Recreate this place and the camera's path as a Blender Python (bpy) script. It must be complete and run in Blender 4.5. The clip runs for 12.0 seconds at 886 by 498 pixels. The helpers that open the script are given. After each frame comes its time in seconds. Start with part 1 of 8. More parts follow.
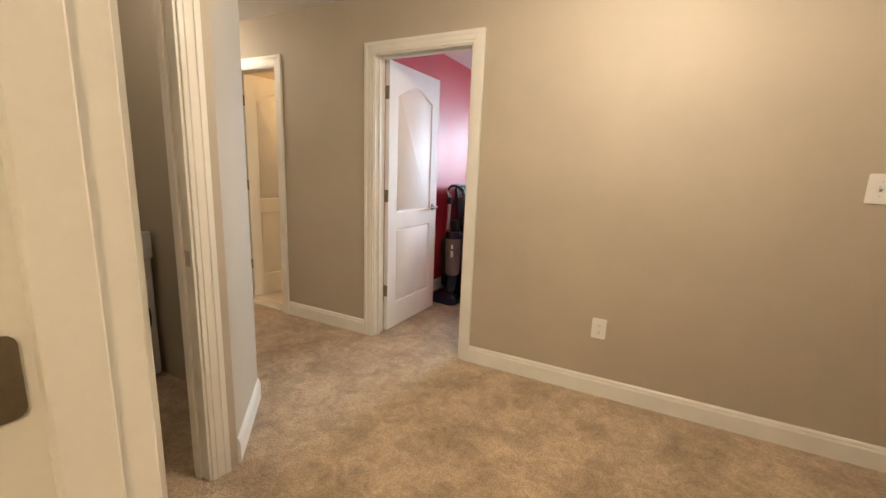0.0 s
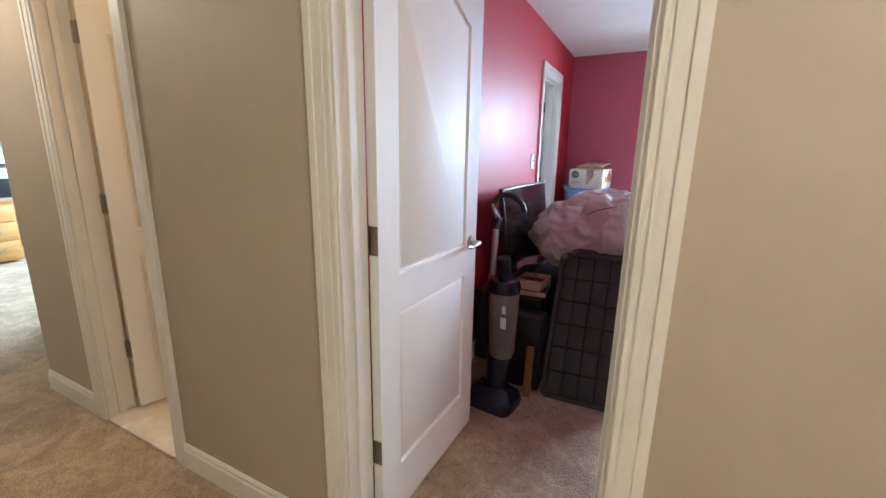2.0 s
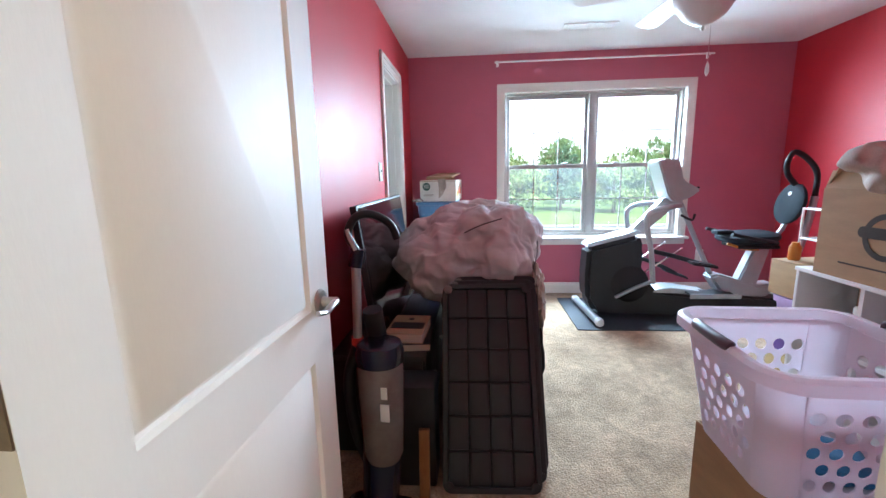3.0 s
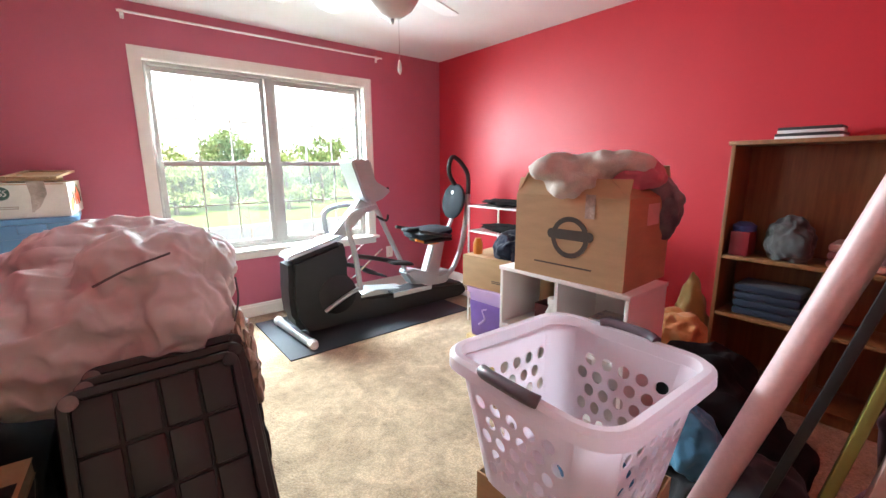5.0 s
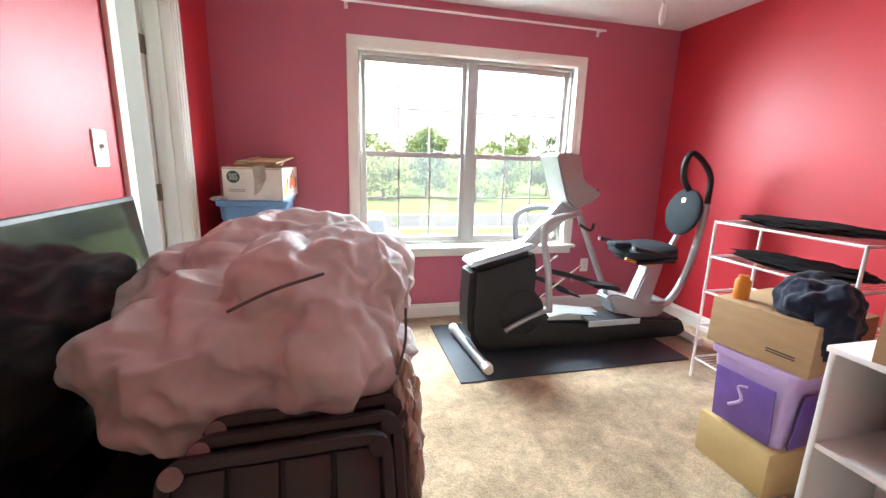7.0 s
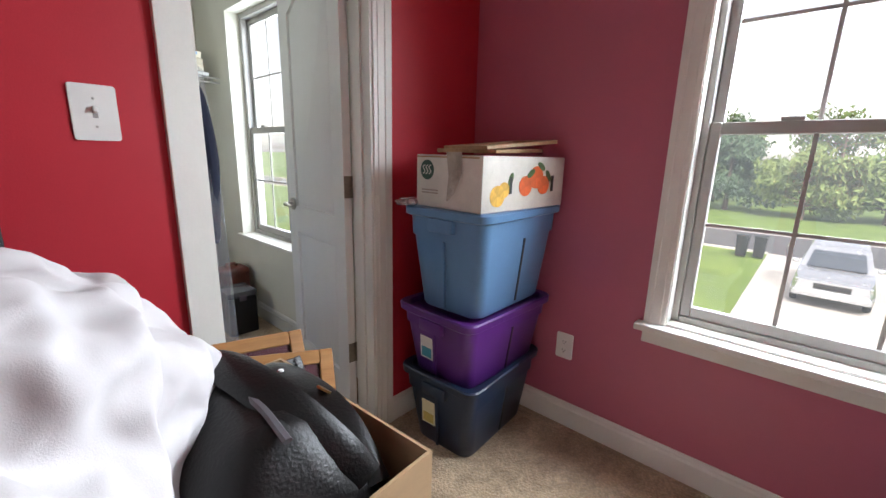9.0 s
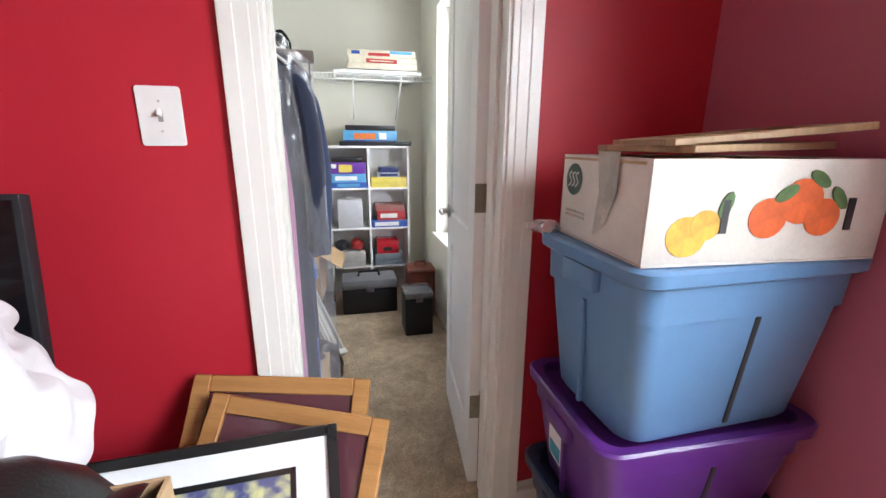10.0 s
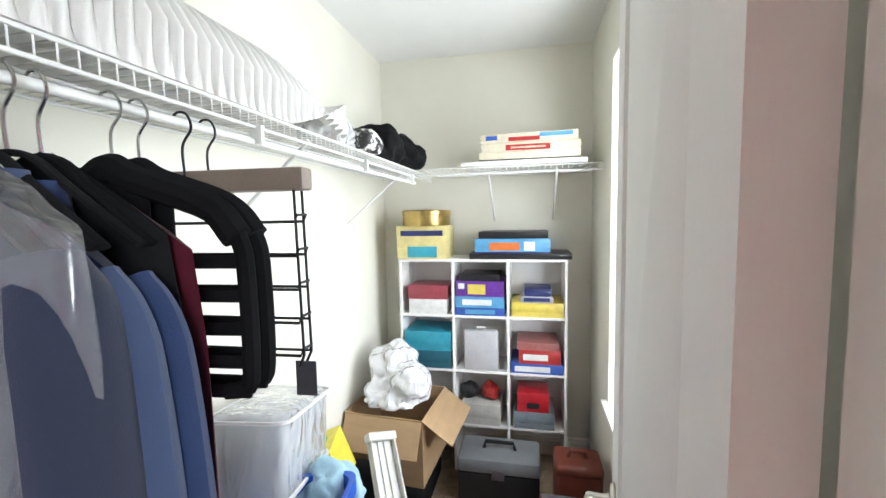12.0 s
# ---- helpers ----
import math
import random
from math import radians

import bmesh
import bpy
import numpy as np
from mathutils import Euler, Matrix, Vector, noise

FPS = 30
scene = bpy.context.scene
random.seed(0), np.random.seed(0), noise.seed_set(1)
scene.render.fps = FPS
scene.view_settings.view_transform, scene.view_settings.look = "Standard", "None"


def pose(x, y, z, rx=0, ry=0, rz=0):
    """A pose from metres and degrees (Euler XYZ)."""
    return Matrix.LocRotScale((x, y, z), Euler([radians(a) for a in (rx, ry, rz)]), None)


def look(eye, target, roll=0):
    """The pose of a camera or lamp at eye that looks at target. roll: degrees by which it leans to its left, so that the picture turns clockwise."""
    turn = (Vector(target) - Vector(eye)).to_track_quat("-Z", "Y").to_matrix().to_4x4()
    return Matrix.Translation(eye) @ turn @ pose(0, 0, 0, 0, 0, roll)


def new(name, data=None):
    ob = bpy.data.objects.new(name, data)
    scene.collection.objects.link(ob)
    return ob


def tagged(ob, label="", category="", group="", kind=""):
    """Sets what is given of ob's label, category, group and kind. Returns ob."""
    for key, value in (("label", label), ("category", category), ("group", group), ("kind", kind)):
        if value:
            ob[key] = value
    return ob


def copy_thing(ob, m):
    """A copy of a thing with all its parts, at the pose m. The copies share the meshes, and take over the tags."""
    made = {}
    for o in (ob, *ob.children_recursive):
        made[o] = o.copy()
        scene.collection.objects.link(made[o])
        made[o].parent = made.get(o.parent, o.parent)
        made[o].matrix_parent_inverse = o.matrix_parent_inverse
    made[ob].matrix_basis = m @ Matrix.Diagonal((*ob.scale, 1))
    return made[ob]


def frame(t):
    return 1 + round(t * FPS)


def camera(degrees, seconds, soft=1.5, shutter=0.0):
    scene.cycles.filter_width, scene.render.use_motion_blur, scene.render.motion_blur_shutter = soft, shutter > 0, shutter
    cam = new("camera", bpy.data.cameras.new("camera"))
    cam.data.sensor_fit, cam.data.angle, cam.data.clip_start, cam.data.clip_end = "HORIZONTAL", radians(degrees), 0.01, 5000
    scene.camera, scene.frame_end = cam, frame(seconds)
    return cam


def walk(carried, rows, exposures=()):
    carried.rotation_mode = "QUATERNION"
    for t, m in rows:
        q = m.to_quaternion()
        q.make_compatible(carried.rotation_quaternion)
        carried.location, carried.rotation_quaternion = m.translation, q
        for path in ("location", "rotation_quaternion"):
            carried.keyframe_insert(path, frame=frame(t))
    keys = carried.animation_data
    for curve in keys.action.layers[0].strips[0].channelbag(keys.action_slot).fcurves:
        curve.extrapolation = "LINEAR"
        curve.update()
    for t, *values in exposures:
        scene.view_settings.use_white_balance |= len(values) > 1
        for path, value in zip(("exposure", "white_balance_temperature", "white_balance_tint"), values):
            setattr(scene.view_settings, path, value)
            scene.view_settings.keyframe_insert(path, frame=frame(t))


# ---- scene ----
cam = camera(94.6, 12.0)
PATH = [
    (0, (2.029, -2.42, 1.278), (1.134, -0.672, 0.9), 2.2),
    (0.5, (1.801, -2.01, 1.278), (0.773, -0.339, 0.889), 2.5),
    (1, (1.529, -1.65, 1.287), (0.43, -0.02, 0.92), 2.7),
    (1.5, (1.26, -1.238, 1.301), (0.299, 0.477, 0.932), -0.1),
    (2, (0.97, -0.85, 1.329), (0.079, 0.884, 0.881), 1.0),
    (2.5, (0.755, -0.54, 1.271), (0.285, 1.375, 0.933), -1.2),
    (3, (0.652, -0.165, 1.257), (0.495, 1.797, 0.902), -1.2),
    (3.5, (0.56, 0.195, 1.271), (0.891, 2.136, 0.921), 0.4),
    (5.5, (0.687, 0.415, 1.288), (1.973, 1.891, 0.882), -0.5),
    (6, (0.662, 0.464, 1.266), (1.341, 2.282, 0.784), -0.3),
    (6.5, (0.684, 0.626, 1.261), (1.178, 2.511, 0.81), 1.1),
    (6.7, (0.728, 0.749, 1.277), (1.253, 2.633, 0.859), 1.6),
    (8.3, (1.222, 1.957, 1.256), (0.642, 3.819, 0.811), 1.3),
    (8.5, (1.264, 2.12, 1.232), (0.454, 3.892, 0.782), 1.1),
    (9, (1.293, 2.48, 1.213), (-0.014, 3.925, 0.762), 1.4),
    (9.5, (1.195, 2.815, 1.224), (-0.464, 3.836, 0.77), 2.0),
    (10, (1.073, 3.062, 1.231), (-0.813, 3.51, 0.739), 0.4),
    (10.5, (0.802, 3.242, 1.233), (-1.141, 3.264, 0.759), -1.2),
    (11, (0.534, 3.338, 1.289), (-1.413, 3.092, 0.901), -1.5),
    (11.5, (0.29, 3.318, 1.429), (-1.663, 2.989, 1.146), -1.2),
    (12, (0.07, 3.358, 1.467), (-1.878, 2.939, 1.301), -1.1),
]
EXPOSURES = [
    (0.0, 1.95, 6150, 11), (0.5, 1.92, 5750, 10), (1.0, 1.88, 5400, 10), (1.5, 1.85, 5300, 9), (2.0, 1.88, 5400, 9), (2.5, 1.52, 5200, 6), (3.0, 2.0, 5500, 4),
    (3.5, 2.1, 6200, 4), (4.4, 2.25, 6600, 5), (5.5, 2.45, 6700, 5), (6.7, 2.4, 6700, 5), (7.5, 1.65, 6750, 10), (8.3, 0.92, 6800, 13),
    (9.0, 1.0, 6800, 15), (9.5, 1.3, 6800, 17), (10.0, 1.52, 6900, 18), (11.0, 1.58, 7000, 17), (11.5, 1.55, 7000, 16), (12.0, 1.6, 6950, 16),
]
walk(cam, [(t, look(eye, target, roll)) for t, eye, target, roll in PATH], EXPOSURES)

# ---- world, sun and lamps ----
world = bpy.data.worlds.new("overcast")
scene.world = world
world.use_nodes = True
wn = world.node_tree
sky = wn.nodes.new("ShaderNodeTexSky")
sky.sky_type = "NISHITA"
sky.sun_disc = False
sky.sun_elevation = radians(48)
sky.sun_rotation = radians(200)
sky.dust_density = 1.5
sky.air_density = 1.0
cloud = wn.nodes.new("ShaderNodeHueSaturation")
cloud.inputs["Saturation"].default_value = 0.4
wn.links.new(sky.outputs[0], cloud.inputs["Color"])
wn.links.new(cloud.outputs[0], wn.nodes["Background"].inputs[0])
wn.nodes["Background"].inputs[1].default_value = 0.15


def lamp(name, kind, m, power, colour, size=0.3, size_y=None, angle=10):
    data = bpy.data.lights.new(name, kind)
    data.energy, data.color = power, colour
    if kind == "AREA":
        data.shape = "RECTANGLE" if size_y else "DISK"
        data.size = size
        if size_y:
            data.size_y = size_y
    elif kind == "SUN":
        data.angle = radians(angle)
    else:
        data.shadow_soft_size = size
    ob = new(name, data)
    ob.matrix_world = m
    return ob


DAY = (0.76, 0.89, 1.0)
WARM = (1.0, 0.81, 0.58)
lamp("sun", "SUN", pose(0, 0, 30, 42, 0, 20), 4.2, (1.0, 0.97, 0.92), angle=20)
lamp("window_daylight", "AREA", look((1.823, 4.72, 1.95), (1.84, 1.6, -0.5)), 160, DAY, 1.8, 1.42)
lamp("closet_daylight", "AREA", look((-1.42, 3.93, 1.36), (-1.42, 0, 1.1)), 15.5, DAY, 0.74, 1.4)
lamp("office_daylight", "AREA", look((-4.7, 2.95, 1.5), (-4.7, 0, 0.9)), 70, DAY, 1.6, 1.4)
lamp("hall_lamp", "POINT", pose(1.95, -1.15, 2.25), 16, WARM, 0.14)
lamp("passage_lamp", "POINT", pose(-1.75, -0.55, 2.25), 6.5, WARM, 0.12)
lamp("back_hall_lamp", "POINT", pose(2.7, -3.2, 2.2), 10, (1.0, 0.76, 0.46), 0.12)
lamp("bath_lamp", "POINT", pose(-0.9, 1.0, 2.2), 5.5, (1.0, 0.58, 0.24), 0.1)
lamp("laundry_lamp", "POINT", pose(-0.1, -1.75, 2.2), 2, WARM, 0.08)

# ---- materials ----
def node(nt, kind, **values):
    n = nt.nodes.new(kind)
    for key, value in values.items():
        n.inputs[key.replace("_", " ")].default_value = value
    return n


def paint(name, colour, rough=0.5, vary=0.12, scale=6.0, fine=160.0, bump=0.08, metal=0.0, spec=0.5,
          second=None, stretch=(1, 1, 1), coat=0.0, edge=(0.35, 0.65)):
    """A surface with slow stains, fine grain and relief. second: a colour that shows in patches."""
    mat = bpy.data.materials.new(name)
    mat.use_nodes = True
    nt = mat.node_tree
    b = nt.nodes["Principled BSDF"]
    co = nt.nodes.new("ShaderNodeTexCoord")
    mp = nt.nodes.new("ShaderNodeMapping")
    mp.inputs["Scale"].default_value = stretch
    nt.links.new(co.outputs["Object"], mp.inputs[0])
    slow = node(nt, "ShaderNodeTexNoise", Scale=scale, Detail=5.0, Roughness=0.6)
    fast = node(nt, "ShaderNodeTexNoise", Scale=fine, Detail=3.0, Roughness=0.6)
    nt.links.new(mp.outputs[0], slow.inputs["Vector"])
    nt.links.new(mp.outputs[0], fast.inputs["Vector"])
    ramp = nt.nodes.new("ShaderNodeValToRGB")
    ramp.color_ramp.elements[0].position, ramp.color_ramp.elements[1].position = edge
    dark = second or tuple(c * (1 - vary) for c in colour)
    light = colour if second else tuple(min(1, c * (1 + vary * 0.5)) for c in colour)
    ramp.color_ramp.elements[0].color = (*dark, 1)
    ramp.color_ramp.elements[1].color = (*light, 1)
    nt.links.new(slow.outputs["Fac"], ramp.inputs[0])
    mix = nt.nodes.new("ShaderNodeMix")
    mix.data_type, mix.blend_type = "RGBA", "MULTIPLY"
    mix.inputs[0].default_value = min(1, vary * 1.5)
    nt.links.new(ramp.outputs[0], mix.inputs[6])
    nt.links.new(fast.outputs["Fac"], mix.inputs[7])
    gain = nt.nodes.new("ShaderNodeMix")
    gain.data_type, gain.blend_type = "RGBA", "MULTIPLY"
    gain.inputs[0].default_value = 1.0
    k = 1 + min(1, vary * 1.5) * 0.5
    gain.inputs[7].default_value = (k, k, k, 1)
    nt.links.new(mix.outputs[2], gain.inputs[6])
    nt.links.new(gain.outputs[2], b.inputs["Base Color"])
    rr = nt.nodes.new("ShaderNodeMapRange")
    rr.inputs[3].default_value, rr.inputs[4].default_value = max(0.02, rough - 0.08), min(1, rough + 0.08)
    nt.links.new(slow.outputs["Fac"], rr.inputs[0])
    nt.links.new(rr.outputs[0], b.inputs["Roughness"])
    b.inputs["Metallic"].default_value = metal
    b.inputs["Specular IOR Level"].default_value = spec
    b.inputs["Coat Weight"].default_value = coat
    if bump:
        bp = nt.nodes.new("ShaderNodeBump")
        bp.inputs["Strength"].default_value = bump
        bp.inputs["Distance"].default_value = 0.004
        nt.links.new(fast.outputs["Fac"], bp.inputs["Height"])
        nt.links.new(bp.outputs[0], b.inputs["Normal"])
    return mat


def wood(name, light, dark, rough=0.45, along="Z", scale=3.0):
    stretch = {"X": (1, 14, 14), "Y": (14, 1, 14), "Z": (14, 14, 1)}[along]
    return paint(name, light, rough, 0.2, scale, 30.0, 0.12, second=dark, stretch=stretch, edge=(0.3, 0.72))


def carpet_mat(name, light, dark):
    """Cut pile: brushed patches with soft edges, tufts and flecks."""
    mat = paint(name, light, 0.97, 0.22, 3.2, 150.0, 1.0, second=dark, spec=0.05, edge=(0.38, 0.60))
    nt = mat.node_tree
    b = nt.nodes["Principled BSDF"]
    b.inputs["Sheen Weight"].default_value = 0.2
    b.inputs["Sheen Roughness"].default_value = 0.6
    co = nt.nodes["Texture Coordinate"]
    tuft = node(nt, "ShaderNodeTexVoronoi", Scale=110.0)
    nt.links.new(co.outputs["Object"], tuft.inputs["Vector"])
    swirl = node(nt, "ShaderNodeTexNoise", Scale=8.0, Detail=6.0, Roughness=0.68, Distortion=1.4)
    nt.links.new(co.outputs["Object"], swirl.inputs["Vector"])
    shade = nt.nodes.new("ShaderNodeMapRange")
    shade.inputs[1].default_value, shade.inputs[2].default_value = 0.3, 0.7
    shade.inputs[3].default_value, shade.inputs[4].default_value = 0.68, 1.2
    nt.links.new(swirl.outputs["Fac"], shade.inputs[0])
    fleck = nt.nodes.new("ShaderNodeMapRange")
    fleck.inputs[2].default_value = 0.8
    fleck.inputs[3].default_value, fleck.inputs[4].default_value = 1.1, 0.74
    nt.links.new(tuft.outputs["Distance"], fleck.inputs[0])
    both = nt.nodes.new("ShaderNodeMath")
    both.operation = "MULTIPLY"
    nt.links.new(shade.outputs[0], both.inputs[0])
    nt.links.new(fleck.outputs[0], both.inputs[1])
    mix = nt.nodes.new("ShaderNodeMix")
    mix.data_type, mix.blend_type = "RGBA", "MULTIPLY"
    mix.inputs[0].default_value = 1.0
    nt.links.new(b.inputs["Base Color"].links[0].from_socket, mix.inputs[6])
    nt.links.new(both.outputs[0], mix.inputs[7])
    nt.links.new(mix.outputs[2], b.inputs["Base Color"])
    pile = nt.nodes.new("ShaderNodeBump")
    pile.invert = True
    pile.inputs["Strength"].default_value = 0.8
    pile.inputs["Distance"].default_value = 0.006
    nt.links.new(tuft.outputs["Distance"], pile.inputs["Height"])
    nt.links.new(b.inputs["Normal"].links[0].from_socket, pile.inputs["Normal"])
    nt.links.new(pile.outputs[0], b.inputs["Normal"])
    return mat


def cloth(name, colour, vary=0.12, rough=0.9, fine=500.0, bump=0.25, second=None, crease=7.0, depth=0.012):
    mat = paint(name, colour, rough, vary, 4.0, fine, bump, second=second, spec=0.2 if max(colour) > 0.03 else 0.08)
    nt = mat.node_tree
    b = nt.nodes["Principled BSDF"]
    b.inputs["Sheen Weight"].default_value = 0.15 if max(colour) > 0.03 else 0.0
    wave = node(nt, "ShaderNodeTexNoise", Scale=crease, Detail=4.0, Roughness=0.55, Distortion=0.8)
    wave.noise_type = "RIDGED_MULTIFRACTAL"
    co = nt.nodes["Texture Coordinate"]
    nt.links.new(co.outputs["Object"], wave.inputs["Vector"])
    fold = nt.nodes.new("ShaderNodeBump")
    fold.inputs["Strength"].default_value = 0.45 if depth < 0.03 else 0.9
    fold.inputs["Distance"].default_value = depth
    nt.links.new(wave.outputs["Fac"], fold.inputs["Height"])
    nt.links.new(b.inputs["Normal"].links[0].from_socket, fold.inputs["Normal"])
    nt.links.new(fold.outputs[0], b.inputs["Normal"])
    return mat


def sheet_gloss(nt, normal=None, power=4.0):
    """The share of gloss on a thin sheet, alike from both sides."""
    lw = node(nt, "ShaderNodeLayerWeight", Blend=0.5)
    if normal:
        nt.links.new(normal, lw.inputs["Normal"])
    pw = nt.nodes.new("ShaderNodeMath")
    pw.operation = "POWER"
    pw.inputs[1].default_value = power
    nt.links.new(lw.outputs["Facing"], pw.inputs[0])
    mr = nt.nodes.new("ShaderNodeMapRange")
    mr.inputs[3].default_value, mr.inputs[4].default_value = 0.03, 0.75
    nt.links.new(pw.outputs[0], mr.inputs[0])
    return mr.outputs[0]


def glass_mat(name, colour=(1, 1, 1), rough=0.0, alpha=0.12):
    """Thin clear sheet: mostly see-through with a real surface gloss."""
    mat = bpy.data.materials.new(name)
    mat.use_nodes = True
    nt = mat.node_tree
    out = nt.nodes["Material Output"]
    clear = nt.nodes.new("ShaderNodeBsdfTransparent")
    clear.inputs[0].default_value = (*colour, 1)
    gloss = node(nt, "ShaderNodeBsdfGlossy", Roughness=rough)
    mix = nt.nodes.new("ShaderNodeMixShader")
    nt.links.new(sheet_gloss(nt), mix.inputs[0])
    nt.links.new(clear.outputs[0], mix.inputs[1])
    nt.links.new(gloss.outputs[0], mix.inputs[2])
    nt.links.new(mix.outputs[0], out.inputs[0])
    return mat


def film_mat(name, haze=0.25, tint=(0.9, 0.92, 0.96), sheen=2.5):
    """Thin crinkled plastic film."""
    mat = bpy.data.materials.new(name)
    mat.use_nodes = True
    nt = mat.node_tree
    b = nt.nodes["Principled BSDF"]
    b.inputs["Base Color"].default_value = (*tint, 1)
    b.inputs["Roughness"].default_value = 0.12
    b.inputs["Alpha"].default_value = haze
    nz = node(nt, "ShaderNodeTexNoise", Scale=11.0, Detail=5.0, Roughness=0.6, Distortion=1.5)
    nz.noise_type = "RIDGED_MULTIFRACTAL"
    co, mp = nt.nodes.new("ShaderNodeTexCoord"), nt.nodes.new("ShaderNodeMapping")
    mp.inputs["Scale"].default_value = (1.3, 1.3, 0.5)
    nt.links.new(co.outputs["Object"], mp.inputs[0])
    nt.links.new(mp.outputs[0], nz.inputs["Vector"])
    bp = nt.nodes.new("ShaderNodeBump")
    bp.inputs["Strength"].default_value = 0.9
    bp.inputs["Distance"].default_value = 0.02
    nt.links.new(nz.outputs["Fac"], bp.inputs["Height"])
    nt.links.new(bp.outputs[0], b.inputs["Normal"])
    gloss = node(nt, "ShaderNodeBsdfGlossy", Roughness=0.1)
    mix = nt.nodes.new("ShaderNodeMixShader")
    nt.links.new(bp.outputs[0], gloss.inputs["Normal"])
    nt.links.new(sheet_gloss(nt, bp.outputs[0], sheen), mix.inputs[0])
    nt.links.new(b.outputs[0], mix.inputs[1])
    nt.links.new(gloss.outputs[0], mix.inputs[2])
    nt.links.new(mix.outputs[0], nt.nodes["Material Output"].inputs[0])
    return mat


def haze_mat(name, cover):
    """Clear sheet with a faint pale scatter: haze over the view, put into a material."""
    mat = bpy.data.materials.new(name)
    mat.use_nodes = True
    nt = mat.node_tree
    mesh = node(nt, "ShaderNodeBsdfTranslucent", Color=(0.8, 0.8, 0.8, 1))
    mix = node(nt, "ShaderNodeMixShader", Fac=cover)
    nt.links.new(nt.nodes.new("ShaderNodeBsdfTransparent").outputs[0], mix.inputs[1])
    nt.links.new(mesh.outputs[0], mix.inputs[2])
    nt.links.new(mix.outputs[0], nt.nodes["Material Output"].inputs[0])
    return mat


M_TAN = paint("tan wall paint", (0.46, 0.40, 0.31), 0.55, 0.05, 2.0, 220, 0.10)
M_RED = paint("red wall paint", (0.51, 0.018, 0.033), 0.5, 0.06, 2.0, 240, 0.10)
M_MAUVE = paint("mauve wall paint", (0.50, 0.125, 0.185), 0.45, 0.05, 2.0, 240, 0.10)
M_CREAM = paint("cream wall paint", (0.77, 0.75, 0.66), 0.6, 0.04, 2.0, 220, 0.10)
M_CEIL = paint("ceiling paint", (0.80, 0.80, 0.79), 0.8, 0.04, 2.0, 180, 0.25)
M_TRIM = paint("white trim gloss", (0.78, 0.76, 0.70), 0.32, 0.04, 5.0, 120, 0.03)
M_DOOR = paint("white door paint", (0.85, 0.84, 0.81), 0.58, 0.03, 3.0, 300, 0.05, stretch=(1, 1, 0.2))
M_VINYL = paint("taupe grey vinyl", (0.40, 0.385, 0.36), 0.35, 0.03, 5.0, 100, 0.02)
M_CARPET = carpet_mat("brown carpet pile", (0.62, 0.46, 0.30), (0.45, 0.325, 0.205))
M_TILE = paint("cream floor tile", (0.66, 0.58, 0.46), 0.3, 0.1, 4.0, 60, 0.03)
M_NICKEL = paint("satin nickel", (0.55, 0.52, 0.48), 0.3, 0.06, 8.0, 200, 0.02, metal=1.0)
M_BRONZE = paint("dull brass hinge", (0.30, 0.26, 0.20), 0.4, 0.15, 20.0, 200, 0.05, metal=1.0)
M_PLATE = paint("white plastic plate", (0.80, 0.79, 0.75), 0.3, 0.02, 5.0, 100, 0.0)
M_BOXGREY = paint("shaded grey plastic", (0.30, 0.29, 0.27), 0.5, 0.1, 9.0, 100, 0.0)
# near black for slots; also the painted shade of the tub grooves
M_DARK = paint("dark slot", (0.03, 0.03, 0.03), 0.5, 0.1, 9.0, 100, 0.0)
M_GLASS = glass_mat("window glass")
# faint veil that whitens the view through the panes
M_HAZE = haze_mat("haze veil", 0.012)
M_BLACK = paint("black plastic", (0.016, 0.016, 0.018), 0.48, 0.15, 12.0, 240, 0.06, spec=0.3)
M_WHITE = paint("white laminate", (0.80, 0.79, 0.77), 0.4, 0.03, 5.0, 160, 0.03)
M_CARD = paint("brown cardboard", (0.43, 0.28, 0.15), 0.8, 0.1, 6.0, 120, 0.10, stretch=(1, 1, 4))
M_CHROME = paint("chrome wire", (0.65, 0.65, 0.66), 0.18, 0.05, 12.0, 100, 0.0, metal=1.0)

# ---- building tools ----
def add_box(bm, x0, x1, y0, y1, z0, z1, m=None):
    c = Matrix.Translation(((x0 + x1) / 2, (y0 + y1) / 2, (z0 + z1) / 2)) @ Matrix.Diagonal((x1 - x0, y1 - y0, z1 - z0, 1))
    return bmesh.ops.create_cube(bm, size=1, matrix=(m @ c) if m else c)["verts"]


def box(x0, x1, y0, y1, z0, z1, bevel=0.0, segments=2, m=None):
    bm = bmesh.new()
    add_box(bm, x0, x1, y0, y1, z0, z1)
    if bevel:
        bmesh.ops.bevel(bm, geom=bm.edges[:], offset=bevel, segments=segments, affect="EDGES", profile=0.5)
    if m:
        bm.transform(m)
    return bm


def boxes(*rows, bevel=0.0):
    bm = bmesh.new()
    for row in rows:
        add_box(bm, *row)
    if bevel:
        bmesh.ops.bevel(bm, geom=bm.edges[:], offset=bevel, segments=1, affect="EDGES")
    return bm


def smooth_line(points, steps=6):
    """Points on a soft curve through the given ones."""
    p = [Vector(q) for q in points]
    if len(p) < 3:
        return p
    e = [p[0] * 2 - p[1]] + p + [p[-1] * 2 - p[-2]]
    out = []
    for i in range(1, len(e) - 2):
        a, b, c, d = e[i - 1:i + 3]
        for k in range(steps):
            t = k / steps
            out.append(0.5 * ((2 * b) + (c - a) * t + (2 * a - 5 * b + 4 * c - d) * t * t + (3 * b - a - 3 * c + d) * t ** 3))
    return out + [p[-1]]


